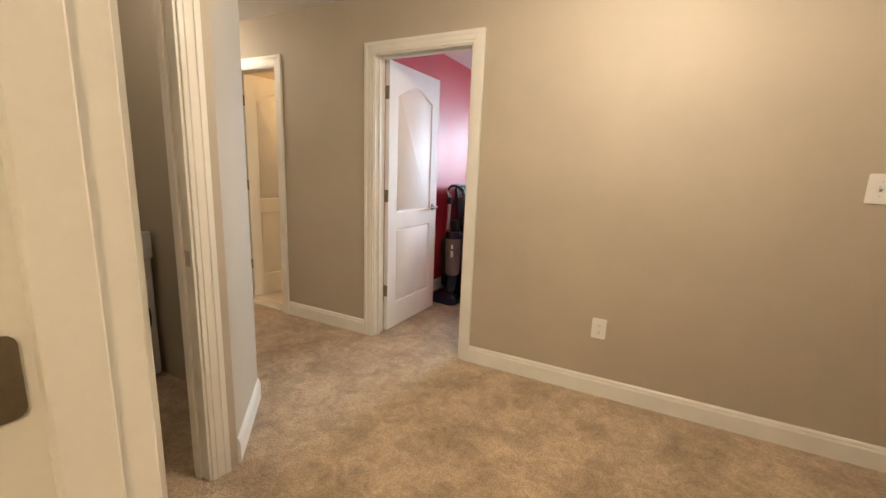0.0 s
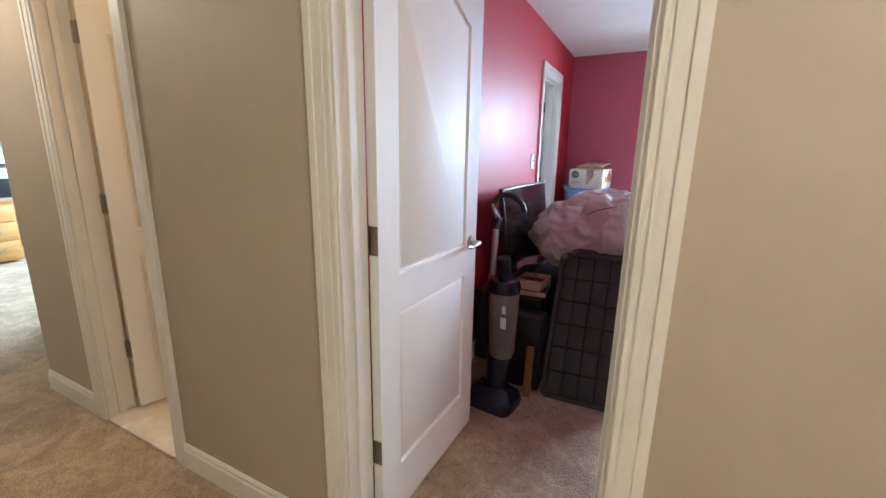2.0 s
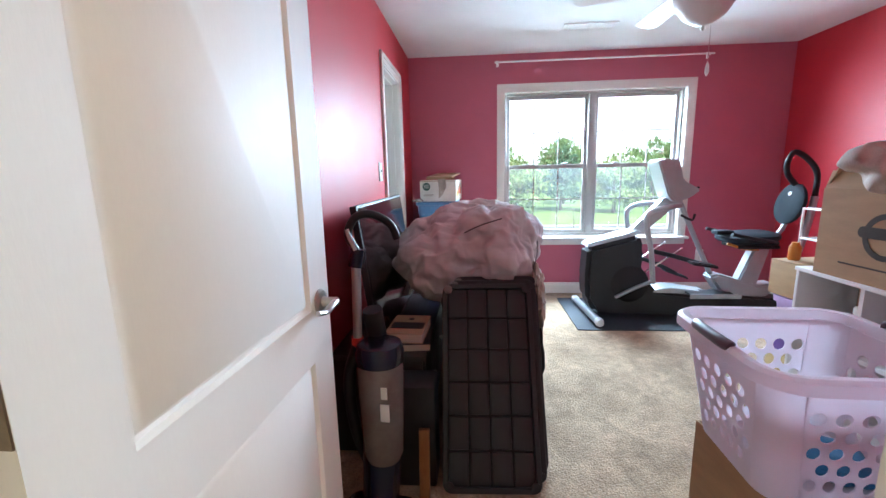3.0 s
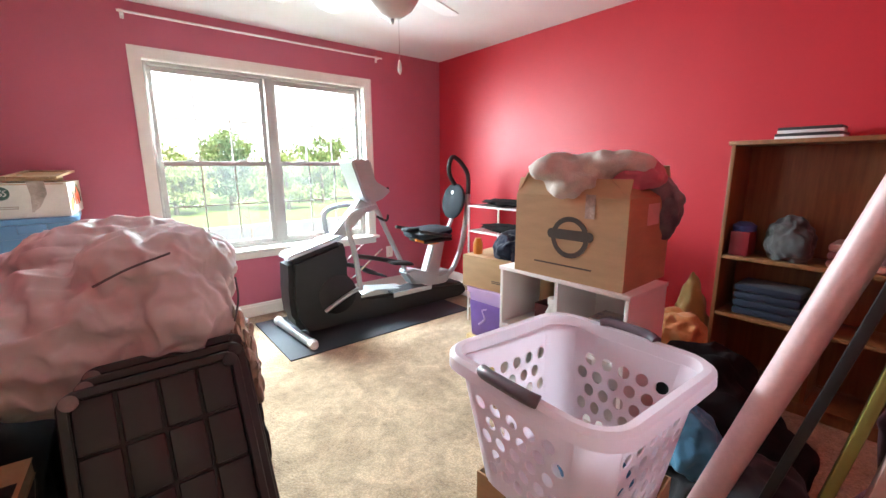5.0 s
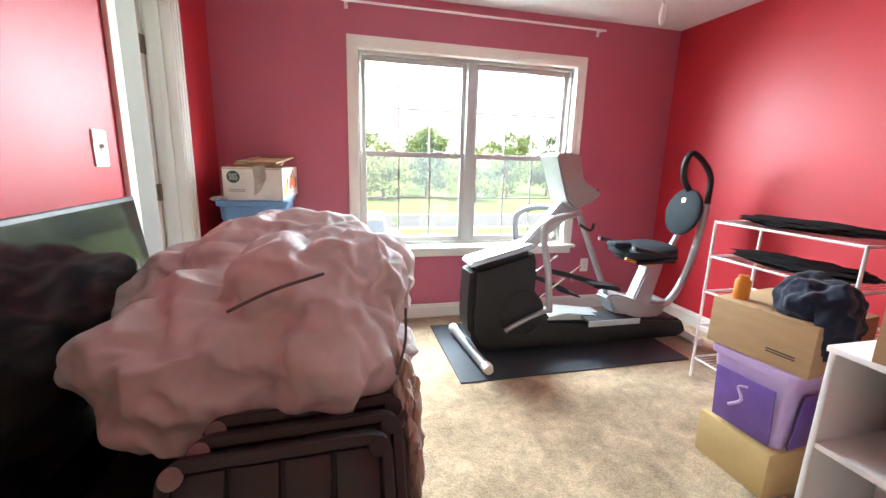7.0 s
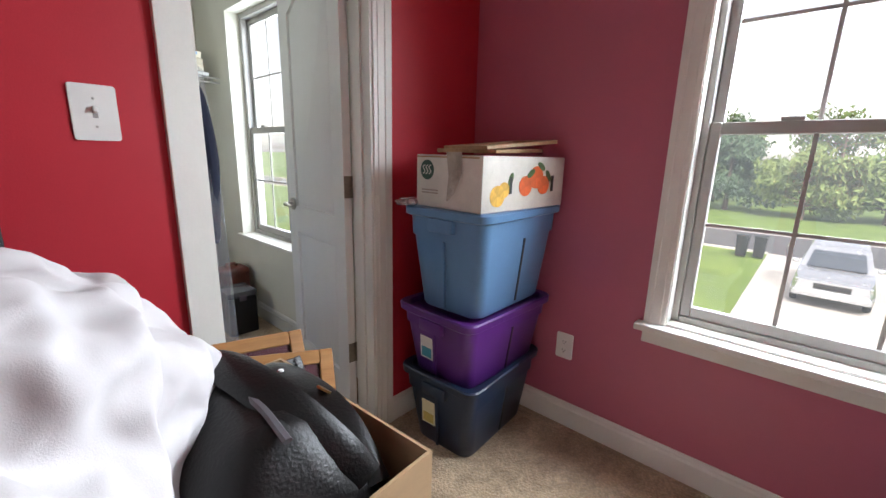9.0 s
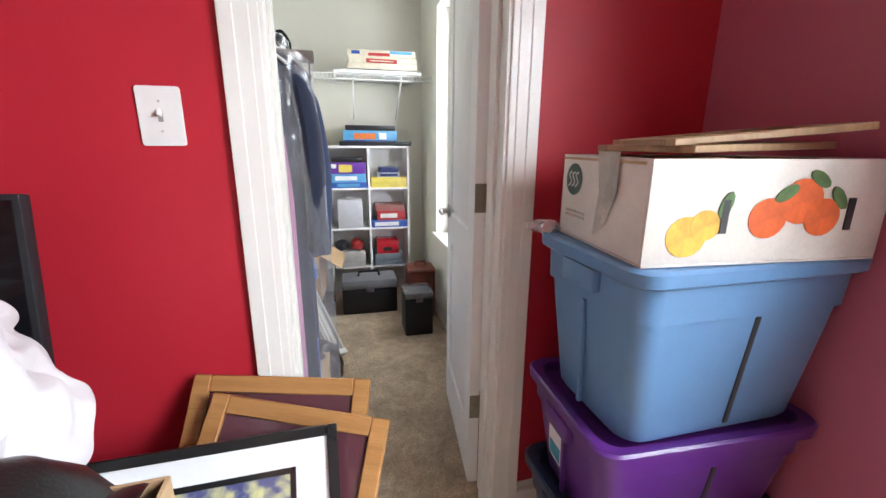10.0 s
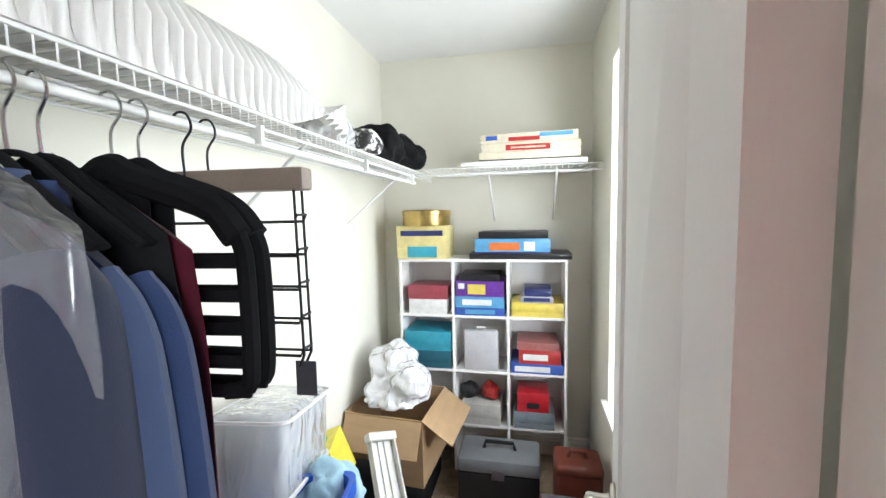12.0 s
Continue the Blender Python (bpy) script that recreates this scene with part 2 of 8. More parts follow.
def add_tube(bm, points, r, sides=8, flat=1.0):
    """A round bar along the points; r may be a list. flat squeezes it."""
    pts = [Vector(q) for q in points]
    rr = r if isinstance(r, (list, tuple)) else [r] * len(pts)
    rings, up = [], Vector((0, 0, 1))
    for i, p in enumerate(pts):
        d = (pts[min(i + 1, len(pts) - 1)] - pts[max(i - 1, 0)]).normalized()
        if i == 0 and abs(d.z) > 0.9:
            up = Vector((1, 0, 0))
        s = d.cross(up)
        if s.length < 0.05:
            s = d.cross(Vector((1, 0, 0)))
        s.normalize()
        u = s.cross(d).normalized()
        up = u
        rings.append([bm.verts.new(p + (s * math.cos(a) + u * math.sin(a) * flat) * rr[i])
                      for a in (k * math.tau / sides for k in range(sides))])
    for a, b in zip(rings, rings[1:]):
        for k in range(sides):
            bm.faces.new((a[k], a[(k + 1) % sides], b[(k + 1) % sides], b[k]))
    bm.faces.new(rings[0][::-1]), bm.faces.new(rings[-1])


def tube(points, r, sides=8, flat=1.0, soft=0):
    bm = bmesh.new()
    line = smooth_line(points, soft) if soft else points
    if isinstance(r, (list, tuple)) and len(r) != len(line):
        r = list(np.interp(np.linspace(0, 1, len(line)), np.linspace(0, 1, len(r)), r))
    add_tube(bm, line, r, sides, flat)
    return bm


def lathe(profile, sides=24, m=None):
    """A turned shape: (radius, z) from bottom to top, closed at both ends."""
    bm = bmesh.new()
    rings = [[bm.verts.new((r * math.cos(k * math.tau / sides), r * math.sin(k * math.tau / sides), z)) for k in range(sides)]
             for r, z in profile]
    for a, b in zip(rings, rings[1:]):
        for k in range(sides):
            bm.faces.new((a[k], a[(k + 1) % sides], b[(k + 1) % sides], b[k]))
    bm.faces.new(rings[0][::-1]), bm.faces.new(rings[-1])
    if m:
        bm.transform(m)
    return bm


def slab(outline, z0, z1, m=None, bevel=0.0):
    """A flat plate with the given outline in x, y."""
    bm = bmesh.new()
    low = [bm.verts.new((x, y, z0)) for x, y in outline]
    face = bm.faces.new(low)
    top = bmesh.ops.extrude_face_region(bm, geom=[face])
    bmesh.ops.translate(bm, verts=[v for v in top["geom"] if isinstance(v, bmesh.types.BMVert)], vec=(0, 0, z1 - z0))
    bmesh.ops.recalc_face_normals(bm, faces=bm.faces[:])
    if bevel:
        bmesh.ops.bevel(bm, geom=bm.edges[:], offset=bevel, segments=2, affect="EDGES")
    if m:
        bm.transform(m)
    return bm


def rounded(w, d, r, n=5):
    """Outline of a rectangle with round corners, centred."""
    out = []
    for cx, cy, a0 in ((w / 2 - r, d / 2 - r, 0), (-w / 2 + r, d / 2 - r, 90), (-w / 2 + r, -d / 2 + r, 180), (w / 2 - r, -d / 2 + r, 270)):
        for k in range(n + 1):
            a = radians(a0 + 90 * k / n)
            out.append((cx + r * math.cos(a), cy + r * math.sin(a)))
    return out


def loft(rings, cap=True):
    """Skins rings of points with the same count."""
    bm = bmesh.new()
    vs = [[bm.verts.new(p) for p in ring] for ring in rings]
    n = len(vs[0])
    for a, b in zip(vs, vs[1:]):
        for k in range(n):
            bm.faces.new((a[k], a[(k + 1) % n], b[(k + 1) % n], b[k]))
    if cap:
        bm.faces.new(vs[0][::-1]), bm.faces.new(vs[-1])
    bmesh.ops.recalc_face_normals(bm, faces=bm.faces[:])
    return bm


def hoop(outline, prof):
    rings = []
    n = len(outline)
    for i, p in enumerate(outline):
        a, b = Vector(outline[i - 1]), Vector(outline[(i + 1) % n])
        d = (b - a).normalized()
        s = Vector((d.y, -d.x, 0))
        rings.append([Vector(p) + s * o + Vector((0, 0, z)) for o, z in prof])
    return loft(rings + [rings[0]], cap=False)


def link(name, bm, mat, smooth=True):
    me = bpy.data.meshes.new(name)
    bmesh.ops.recalc_face_normals(bm, faces=bm.faces[:])
    if smooth:
        for f in bm.faces:
            f.smooth = True
        for e in bm.edges:
            e.smooth = not (len(e.link_faces) == 2 and e.calc_face_angle(0) > radians(38))
    bm.to_mesh(me)
    bm.free()
    for one in (mat if isinstance(mat, (list, tuple)) else [mat]):
        me.materials.append(one)
    return new(name, me)


def part(name, bm, mat, parent, label="", smooth=True):
    ob = link(name, bm, mat, smooth)
    ob.parent = parent
    if label:
        ob["label"] = label
    return ob


def thing(name, m, label, category, group="", kind=""):
    """An empty at the thing's base, for its parts."""
    ob = new(name)
    ob.empty_display_size = 0.1
    ob.matrix_world = m
    return tagged(ob, label, category, group, kind)


def single(name, bm, mat, m, label, category, group="", smooth=True):
    ob = link(name, bm, mat, smooth)
    ob.matrix_world = m
    return tagged(ob, label, category, group)


def setting(name, bm, mat, label, category, smooth=False):
    return tagged(link(name, bm, mat, smooth), label, category, kind="structure")


def blob(bm, centre, size, rough=0.25, freq=3.0, seed=0.0, sub=4, rot=0.0):
    """A lumpy closed shape."""
    made = bmesh.ops.create_icosphere(bm, subdivisions=sub, radius=1.0)["verts"]
    turn = Matrix.Rotation(rot, 3, "Z")
    for v in made:
        n = v.co.normalized()
        k = 1 + rough * noise.noise(n * freq + Vector((seed, seed * 1.7, -seed)))
        k += rough * 0.4 * noise.noise(n * freq * 2.7 + Vector((seed, 3.1, seed)))
        v.co = turn @ Vector((n.x * size[0] * k, n.y * size[1] * k, n.z * size[2] * k)) + Vector(centre)
    return made


def words(name, text, size, mat, m, parent, width=0.0, depth=0.0006):
    """Letters as a mesh of their own, facing local +z, centred."""
    cu = bpy.data.curves.new(name, "FONT")
    cu.body, cu.size, cu.extrude = text, size, depth
    cu.align_x, cu.align_y = "CENTER", "CENTER"
    cu.resolution_u = 3
    tmp = bpy.data.objects.new(name, cu)
    scene.collection.objects.link(tmp)
    me = bpy.data.meshes.new_from_object(tmp.evaluated_get(bpy.context.evaluated_depsgraph_get()))
    bpy.data.objects.remove(tmp)
    if width and len(me.vertices):
        xs = [v.co.x for v in me.vertices]
        me.transform(Matrix.Diagonal((width / (max(xs) - min(xs)), 1, 1, 1)))
    me.materials.clear()
    me.materials.append(mat)
    ob = new(name, me)
    ob.parent = parent
    ob.matrix_basis = m
    return ob


FRONT_Y = pose(0, 0, 0, 90, 0, 0)      # local +z looks to -y
FRONT_X = pose(0, 0, 0, 90, 0, 90)     # local +z looks to +x

# ---- the building ----
CEIL = 2.405
setting("floor", boxes((-0.12, 3.9, -4.2, 4.2, -0.2, 0), (-6.6, -0.12, -4.2, 3.78, -0.2, 0)), M_CARPET,
        "brown wall-to-wall cut pile carpet with worn patches", "carpet")
setting("bathroom_floor", box(-1.84, -0.13, 0.004, 2.34, 0.001, 0.012), M_TILE, "cream tiled bathroom floor", "floor")
setting("ceiling", boxes((-0.12, 3.9, -4.2, 4.28, CEIL, CEIL + 0.12), (-6.6, -0.12, -4.2, 3.85, CEIL, CEIL + 0.12)), M_CEIL,
        "flat white painted ceiling", "ceiling")

DH = 2.045
# hall side of the wall with the bathroom door and the red room's door
setting("wall_hall_north", boxes(
    (-1.95, -1.35, 0, 0.055, 0, CEIL), (-1.35, -0.75, 0, 0.055, DH, CEIL), (-0.75, 0.20, 0, 0.055, 0, CEIL),
    (0.20, 0.955, 0, 0.055, DH, CEIL), (0.955, 3.8, 0, 0.055, 0, CEIL)), M_TAN, "tan painted hallway wall", "wall")
setting("wall_room_south", boxes(
    (-0.06, 0.20, 0.055, 0.115, 0, CEIL), (0.20, 0.955, 0.055, 0.115, DH, CEIL), (0.955, 3.631, 0.055, 0.115, 0, CEIL)),
    M_RED, "glossy red painted wall beside the door", "wall")
setting("wall_bath_south", boxes(
    (-1.85, -1.35, 0.055, 0.115, 0, CEIL), (-1.35, -0.75, 0.055, 0.115, DH, CEIL), (-0.75, -0.12, 0.055, 0.115, 0, CEIL)),
    M_CREAM, "cream bathroom wall", "wall")
setting("wall_bath_west", box(-1.95, -1.85, 0.055, 2.35, 0, CEIL), M_TAN, "tan painted wall at the hallway corner", "wall")
setting("wall_room_west", boxes(
    (-0.06, 0, 0.115, 2.885, 0, CEIL), (-0.06, 0, 2.885, 3.50, DH, CEIL), (-0.06, 0, 3.50, 4.121, 0, CEIL)),
    M_RED, "glossy red painted wall with the closet doorway", "wall")
setting("wall_closet_east", boxes(
    (-0.12, -0.06, 0.115, 2.885, 0, CEIL), (-0.12, -0.06, 2.885, 3.50, DH, CEIL), (-0.12, -0.06, 3.50, 4.121, 0, CEIL)),
    M_CREAM, "cream painted inner closet wall", "wall")
setting("wall_closet_south", box(-2.5, -0.12, 2.35, 2.45, 0, CEIL), M_CREAM, "cream painted long closet wall", "wall")
setting("wall_closet_west", box(-2.5, -2.4, 2.45, 3.70, 0, CEIL), M_CREAM, "cream painted end wall of the closet", "wall")
CWX0, CWX1, CWZ0, CWZ1 = -1.83, -1.02, 0.60, 2.11
setting("wall_closet_north", boxes(
    (-2.5, CWX0, 3.70, 3.85, 0, CEIL), (CWX0, CWX1, 3.70, 3.85, 0, CWZ0), (CWX0, CWX1, 3.70, 3.85, CWZ1, CEIL),
    (CWX1, -0.12, 3.70, 3.85, 0, CEIL)), M_CREAM, "cream painted closet wall with the window", "wall")
WX0, WX1, WZ0, WZ1, WY = 0.944, 2.702, 0.605, 2.058, 4.121
setting("wall_room_north", boxes(
    (-0.12, WX0, WY, 4.28, 0, CEIL), (WX0, WX1, WY, 4.28, 0, WZ0), (WX0, WX1, WY, 4.28, WZ1, CEIL), (WX1, 3.85, WY, 4.28, 0, CEIL)),
    M_MAUVE, "mauve pink painted wall round the double window", "wall")
setting("wall_room_east", box(3.631, 3.85, 0.055, WY, 0, CEIL), M_RED, "bright red painted accent wall", "wall")
# hallway, laundry and office
setting("wall_hall_south", box(-3.13, 0.2, -1.13, -1.03, 0, CEIL), M_TAN, "tan painted hallway wall", "wall")
setting("wall_hall_corner", slab([(0.2, -1.03), (0.56, -1.42), (0.46, -1.42), (0.2, -1.13)], 0, CEIL), M_TAN,
        "pale angled hallway wall beside the laundry", "wall")
setting("wall_laundry_east", boxes((0.46, 0.56, -1.53, -1.42, 0, CEIL), (0.46, 0.56, -2.20, -1.53, DH, CEIL), (0.46, 0.56, -4.1, -2.20, 0, CEIL)),
        M_TAN, "tan painted wall with the laundry doorway", "wall")
setting("wall_laundry_west", box(-1.4, -1.3, -2.5, -1.13, 0, CEIL), M_TAN, "tan painted back wall of the laundry", "wall")
setting("wall_laundry_south", box(-1.4, 0.46, -2.6, -2.5, 0, CEIL), M_TAN, "tan painted side wall of the laundry", "wall")
setting("wall_hall_door", boxes((0.56, 1.702, -2.40, -2.275, 0, CEIL), (1.702, 2.53, -2.40, -2.275, DH, CEIL), (2.53, 3.8, -2.40, -2.275, 0, CEIL)),
        M_TAN, "tan painted wall with an open doorway", "wall")
setting("wall_hall_east", box(3.8, 3.9, -4.1, 0.055, 0, CEIL), M_TAN, "tan painted end wall of the hallway", "wall")
setting("wall_hall_back", box(0.46, 3.9, -4.2, -4.1, 0, CEIL), M_TAN, "tan painted back wall of the hallway", "wall")
OY0, OY1 = 0.03, 0.80
M_PALE = paint("pale sage wall paint", (0.66, 0.70, 0.62), 0.6, 0.04, 2.0, 220, 0.08)
setting("wall_office_east", boxes((-3.19, -3.13, -1.2, OY0, 0, CEIL), (-3.19, -3.13, OY0, OY1, DH, CEIL), (-3.19, -3.13, OY1, 2.7, 0, CEIL)),
        M_TAN, "tan painted wall with the office doorway", "wall")
setting("wall_office_inner", boxes((-3.25, -3.19, -1.2, OY0, 0, CEIL), (-3.25, -3.19, OY0, OY1, DH, CEIL), (-3.25, -3.19, OY1, 2.7, 0, CEIL)),
        M_PALE, "pale office wall", "wall")
setting("wall_office_west", box(-6.4, -6.3, -1.2, 2.7, 0, CEIL), M_PALE, "pale office wall behind the desk", "wall")
setting("wall_office_south", box(-6.4, -3.25, -1.3, -1.2, 0, CEIL), M_PALE, "pale office side wall", "wall")
setting("wall_office_north", boxes((-6.4, -5.5, 2.7, 2.85, 0, CEIL), (-5.5, -3.9, 2.7, 2.85, 0, 0.8), (-5.5, -3.9, 2.7, 2.85, 2.2, CEIL),
                                   (-3.9, -2.5, 2.7, 2.85, 0, CEIL)), M_PALE, "pale office wall with a window opening", "wall")
setting("wall_foyer_north", box(-3.13, -2.5, 2.35, 2.45, 0, CEIL), M_TAN, "tan painted wall at the end of the passage", "wall")


# ---- trim ----
def casing(name, axis, face, out, a0, a1, top, floor=0.0, width=0.066, label="white moulded door casing", sill=False):
    """Moulded boards round an opening that runs from a0 to a1 on a wall at the place face; out is +1 or -1."""
    bm = bmesh.new()
    bands = ((0.0, 0.016, 0.011), (0.016, 0.048, 0.0145), (0.048, width, 0.0185))
    for w0, w1, proud in bands:
        lo, hi = sorted((face, face + out * proud))
        w0 = w0 - 0.006 if w0 else -0.008
        rows = [(a0 - w1, a0 - w0, floor, top + w1), (a1 + w0, a1 + w1, floor, top + w1), (a0 - w0, a1 + w0, top + w0, top + w1)]
        for p0, p1, z0, z1 in rows:
            if axis == "x":
                add_box(bm, p0, p1, lo, hi, z0, z1)
            else:
                add_box(bm, lo, hi, p0, p1, z0, z1)
    bmesh.ops.bevel(bm, geom=bm.edges[:], offset=0.0016, segments=2, affect="EDGES")
    return setting(name, bm, M_TRIM, label, "trim")


def lining(name, axis, w0, w1, a0, a1, top, stop):
    """Jambs and head inside an opening, with a door stop."""
    t, rows = 0.018, []
    for p0, p1, z0, z1 in ((a0, a0 + t, 0, top), (a1 - t, a1, 0, top), (a0 + t, a1 - t, top - t, top)):
        rows.append((p0, p1, w0 - 0.002, w1 + 0.002, z0, z1))
    s0, s1 = stop
    for p0, p1, z0, z1 in ((a0 + t, a0 + t + 0.011, 0, top - t), (a1 - t - 0.011, a1 - t, 0, top - t), (a0 + t, a1 - t, top - t - 0.011, top - t)):
        rows.append((p0, p1, s0, s1, z0, z1))
    bm = bmesh.new()
    for p0, p1, q0, q1, z0, z1 in rows:
        add_box(bm, *((p0, p1, q0, q1) if axis == "x" else (q0, q1, p0, p1)), z0, z1)
    bmesh.ops.bevel(bm, geom=bm.edges[:], offset=0.0015, segments=1, affect="EDGES")
    return setting(name, bm, M_TRIM, "white painted door jamb with a stop", "trim")


casing("trim_room_door", "x", 0, -1, 0.20, 0.955, DH)
casing("trim_room_door_inner", "x", 0.115, 1, 0.20, 0.955, DH)
lining("jamb_room_door", "x", 0, 0.115, 0.20, 0.955, DH, (0.04, 0.07))
casing("trim_bath_door", "x", 0, -1, -1.35, -0.75, DH)
lining("jamb_bath_door", "x", 0, 0.115, -1.35, -0.75, DH, (0.04, 0.07))
casing("trim_closet_door", "y", 0, 1, 2.885, 3.50, DH, width=0.075)
casing("trim_closet_door_inner", "y", -0.12, -1, 2.885, 3.50, DH)
lining("jamb_closet_door", "y", -0.12, 0, 2.885, 3.50, DH, (-0.075, -0.045))
casing("trim_laundry_door", "y", 0.56, 1, -2.20, -1.53, DH)
lining("jamb_laundry_door", "y", 0.46, 0.56, -2.20, -1.53, DH, (0.485, 0.515))
casing("trim_hall_door", "x", -2.275, 1, 1.702, 2.53, DH)
casing("trim_hall_door_back", "x", -2.40, -1, 1.702, 2.53, DH)
lining("jamb_hall_door", "x", -2.40, -2.275, 1.702, 2.53, DH, (-2.332, -2.300))
casing("trim_office_door", "y", -3.13, 1, OY0, OY1, DH)
lining("jamb_office_door", "y", -3.25, -3.13, OY0, OY1, DH, (-3.215, -3.185))


def skirting(name, p, q, out, label="white painted baseboard"):
    """A baseboard from p to q; out is the way into the room."""
    p, q, out = Vector((*p, 0)), Vector((*q, 0)), Vector((*out, 0)).normalized()
    shape = ((0, 0), (0.014, 0), (0.014, 0.086), (0.010, 0.095), (0.010, 0.105), (0.004, 0.115), (0, 0.115))
    rings = [[end + out * o + Vector((0, 0, z)) for o, z in shape] for end in (p, q)]
    return setting(name, loft(rings), M_TRIM, label, "baseboard")


skirting("baseboard_hall_1", (-1.95, 0), (-1.416, 0), (0, -1))
skirting("baseboard_hall_2", (-0.684, 0), (0.134, 0), (0, -1))
skirting("baseboard_hall_3", (1.021, 0), (3.8, 0), (0, -1))
skirting("baseboard_hall_4", (0.56, -1.42), (0.2, -1.03), (1, 1))
skirting("baseboard_hall_5", (-3.13, -1.03), (0.2, -1.03), (0, 1))
skirting("baseboard_hall_6", (-3.13, -1.03), (-3.13, OY0 - 0.066), (1, 0))
skirting("baseboard_hall_7", (-1.95, 0), (-1.95, 2.35), (-1, 0))
skirting("baseboard_room_west", (0, 0.115), (0, 2.81), (1, 0))
skirting("baseboard_room_west_corner", (0, 3.575), (0, WY), (1, 0))
skirting("baseboard_room_north", (0.014, WY), (3.617, WY), (0, -1))
skirting("baseboard_room_east", (3.631, 0.115), (3.631, WY), (-1, 0))
skirting("baseboard_room_south", (1.021, 0.115), (3.631, 0.115), (0, 1))
skirting("baseboard_closet_south", (-2.4, 2.45), (-0.12, 2.45), (0, 1))
skirting("baseboard_closet_west", (-2.4, 2.45), (-2.4, 3.70), (1, 0))
skirting("baseboard_closet_north", (-2.4, 3.70), (-0.12, 3.70), (0, -1))
skirting("baseboard_office", (-6.3, -1.2), (-6.3, 2.7), (1, 0))
setting("bath_threshold", box(-1.332, -0.768, -0.012, 0.11, 0, 0.016, 0.004), paint("marble sill", (0.70, 0.64, 0.56), 0.25, 0.15, 8, 60, 0.0),
        "pale marble threshold strip at the bathroom", "threshold")


# ---- doors ----
def door_leaf(width, height=2.02, thick=0.035):
    """A two-panel moulded leaf, hinge edge at x = 0, thickness from y = 0 to -thick."""
    bm = bmesh.new()
    mx = 0.112 if width > 0.65 else 0.095
    x0, x1 = mx, width - mx
    lower = [(x0, 0.20), (x1, 0.20), (x1, 0.80), (x0, 0.80)]
    rise, base = 0.085, height - 0.215
    arch = [(x1 + (x0 - x1) * k / 14, base + rise * (math.sin(math.pi * k / 14) ** 1.3)) for k in range(15)]
    upper = [(x0, 0.93), (x1, 0.93)] + arch

    def inset(poly, d):
        n, out = len(poly), []
        for i in range(n):
            a, b, c = Vector(poly[i - 1]), Vector(poly[i]), Vector(poly[(i + 1) % n])
            n1 = Vector((-(b - a).y, (b - a).x)).normalized()
            n2 = Vector((-(c - b).y, (c - b).x)).normalized()
            k = (n1 + n2)
            out.append(tuple(b + k * (d / max(0.3, k.length_squared) * 2 * 0.5 * 2 / 2)))
        return out

    for y, s in ((0.0, 1), (-thick, -1)):
        edges = []
        rim = [bm.verts.new((x, y, z)) for x, z in ((0, 0), (width, 0), (width, height), (0, height))]
        edges += [bm.edges.new((rim[i], rim[(i + 1) % 4])) for i in range(4)]
        for poly in (lower, upper):
            rings = []
            for d, depth in ((0, 0), (0.009, 0.0105), (0.024, 0.0115), (0.044, 0.004)):
                rings.append([bm.verts.new((x, y - s * depth, z)) for x, z in (inset(poly, d) if d else poly)])
            n = len(poly)
            edges += [bm.edges.new((rings[0][i], rings[0][(i + 1) % n])) for i in range(n)]
            for a, b in zip(rings, rings[1:]):
                for i in range(n):
                    bm.faces.new((a[i], a[(i + 1) % n], b[(i + 1) % n], b[i]))
            bm.faces.new(rings[-1])
        bmesh.ops.triangle_fill(bm, edges=edges, use_beauty=True)
    def corner(x, z):
        return [v for v in bm.verts if abs(v.co.x - x) < 1e-5 and abs(v.co.z - z) < 1e-5]
    cs = [corner(x, z) for x, z in ((0, 0), (width, 0), (width, height), (0, height))]
    for i in range(4):
        a, b = cs[i], cs[(i + 1) % 4]
        bm.faces.new((a[0], b[0], b[1], a[1]))
    return bm


def lever(side):
    """A lever handle on the face y = 0 (side +1) or y = -thick; local origin at the spindle."""
    bm = lathe([(0.031, 0), (0.032, 0.004), (0.028, 0.009), (0.014, 0.011), (0.011, 0.02), (0.011, 0.045), (0.008, 0.050)], 20,
               pose(0, 0, 0, -90 * side, 0, 0))
    add_tube(bm, smooth_line([(0, side * 0.042, 0), (-0.03, side * 0.046, 0.002), (-0.07, side * 0.044, -0.004), (-0.105, side * 0.040, 0.004)], 5),
             [0.0105] * 5 + [0.0095] * 5 + [0.007] * 6, 10, 0.8)
    return bm


def door(name, width, m, label, hinges=True, handle=True):
    d = thing(name, m, label, "door", kind="structure")
    leaf = part("leaf", door_leaf(width), M_DOOR, d)
    if handle:
        for side, y in ((1, 0.0), (-1, -0.035)):
            h = part("door_handle", lever(side), M_NICKEL, d, "satin nickel lever handle")
            h.matrix_basis = pose(width - 0.062, y, 0.94)
        part("latch_plate", box(width - 0.0005, width + 0.0012, -0.03, -0.005, 0.91, 0.97), M_NICKEL, d)
    if hinges:
        for z in (0.32, 1.06, 1.80):
            bm = tube([(-0.004, 0.006, z - 0.045), (-0.004, 0.006, z + 0.045)], 0.0062, 10)
            add_box(bm, -0.0022, 0.0004, -0.034, 0.004, z - 0.045, z + 0.045)
            add_box(bm, -0.040, -0.004, 0.0035, 0.006, z - 0.045, z + 0.045)
            part("hinge", bm, M_BRONZE, d, "tarnished brass butt hinge")
    return d


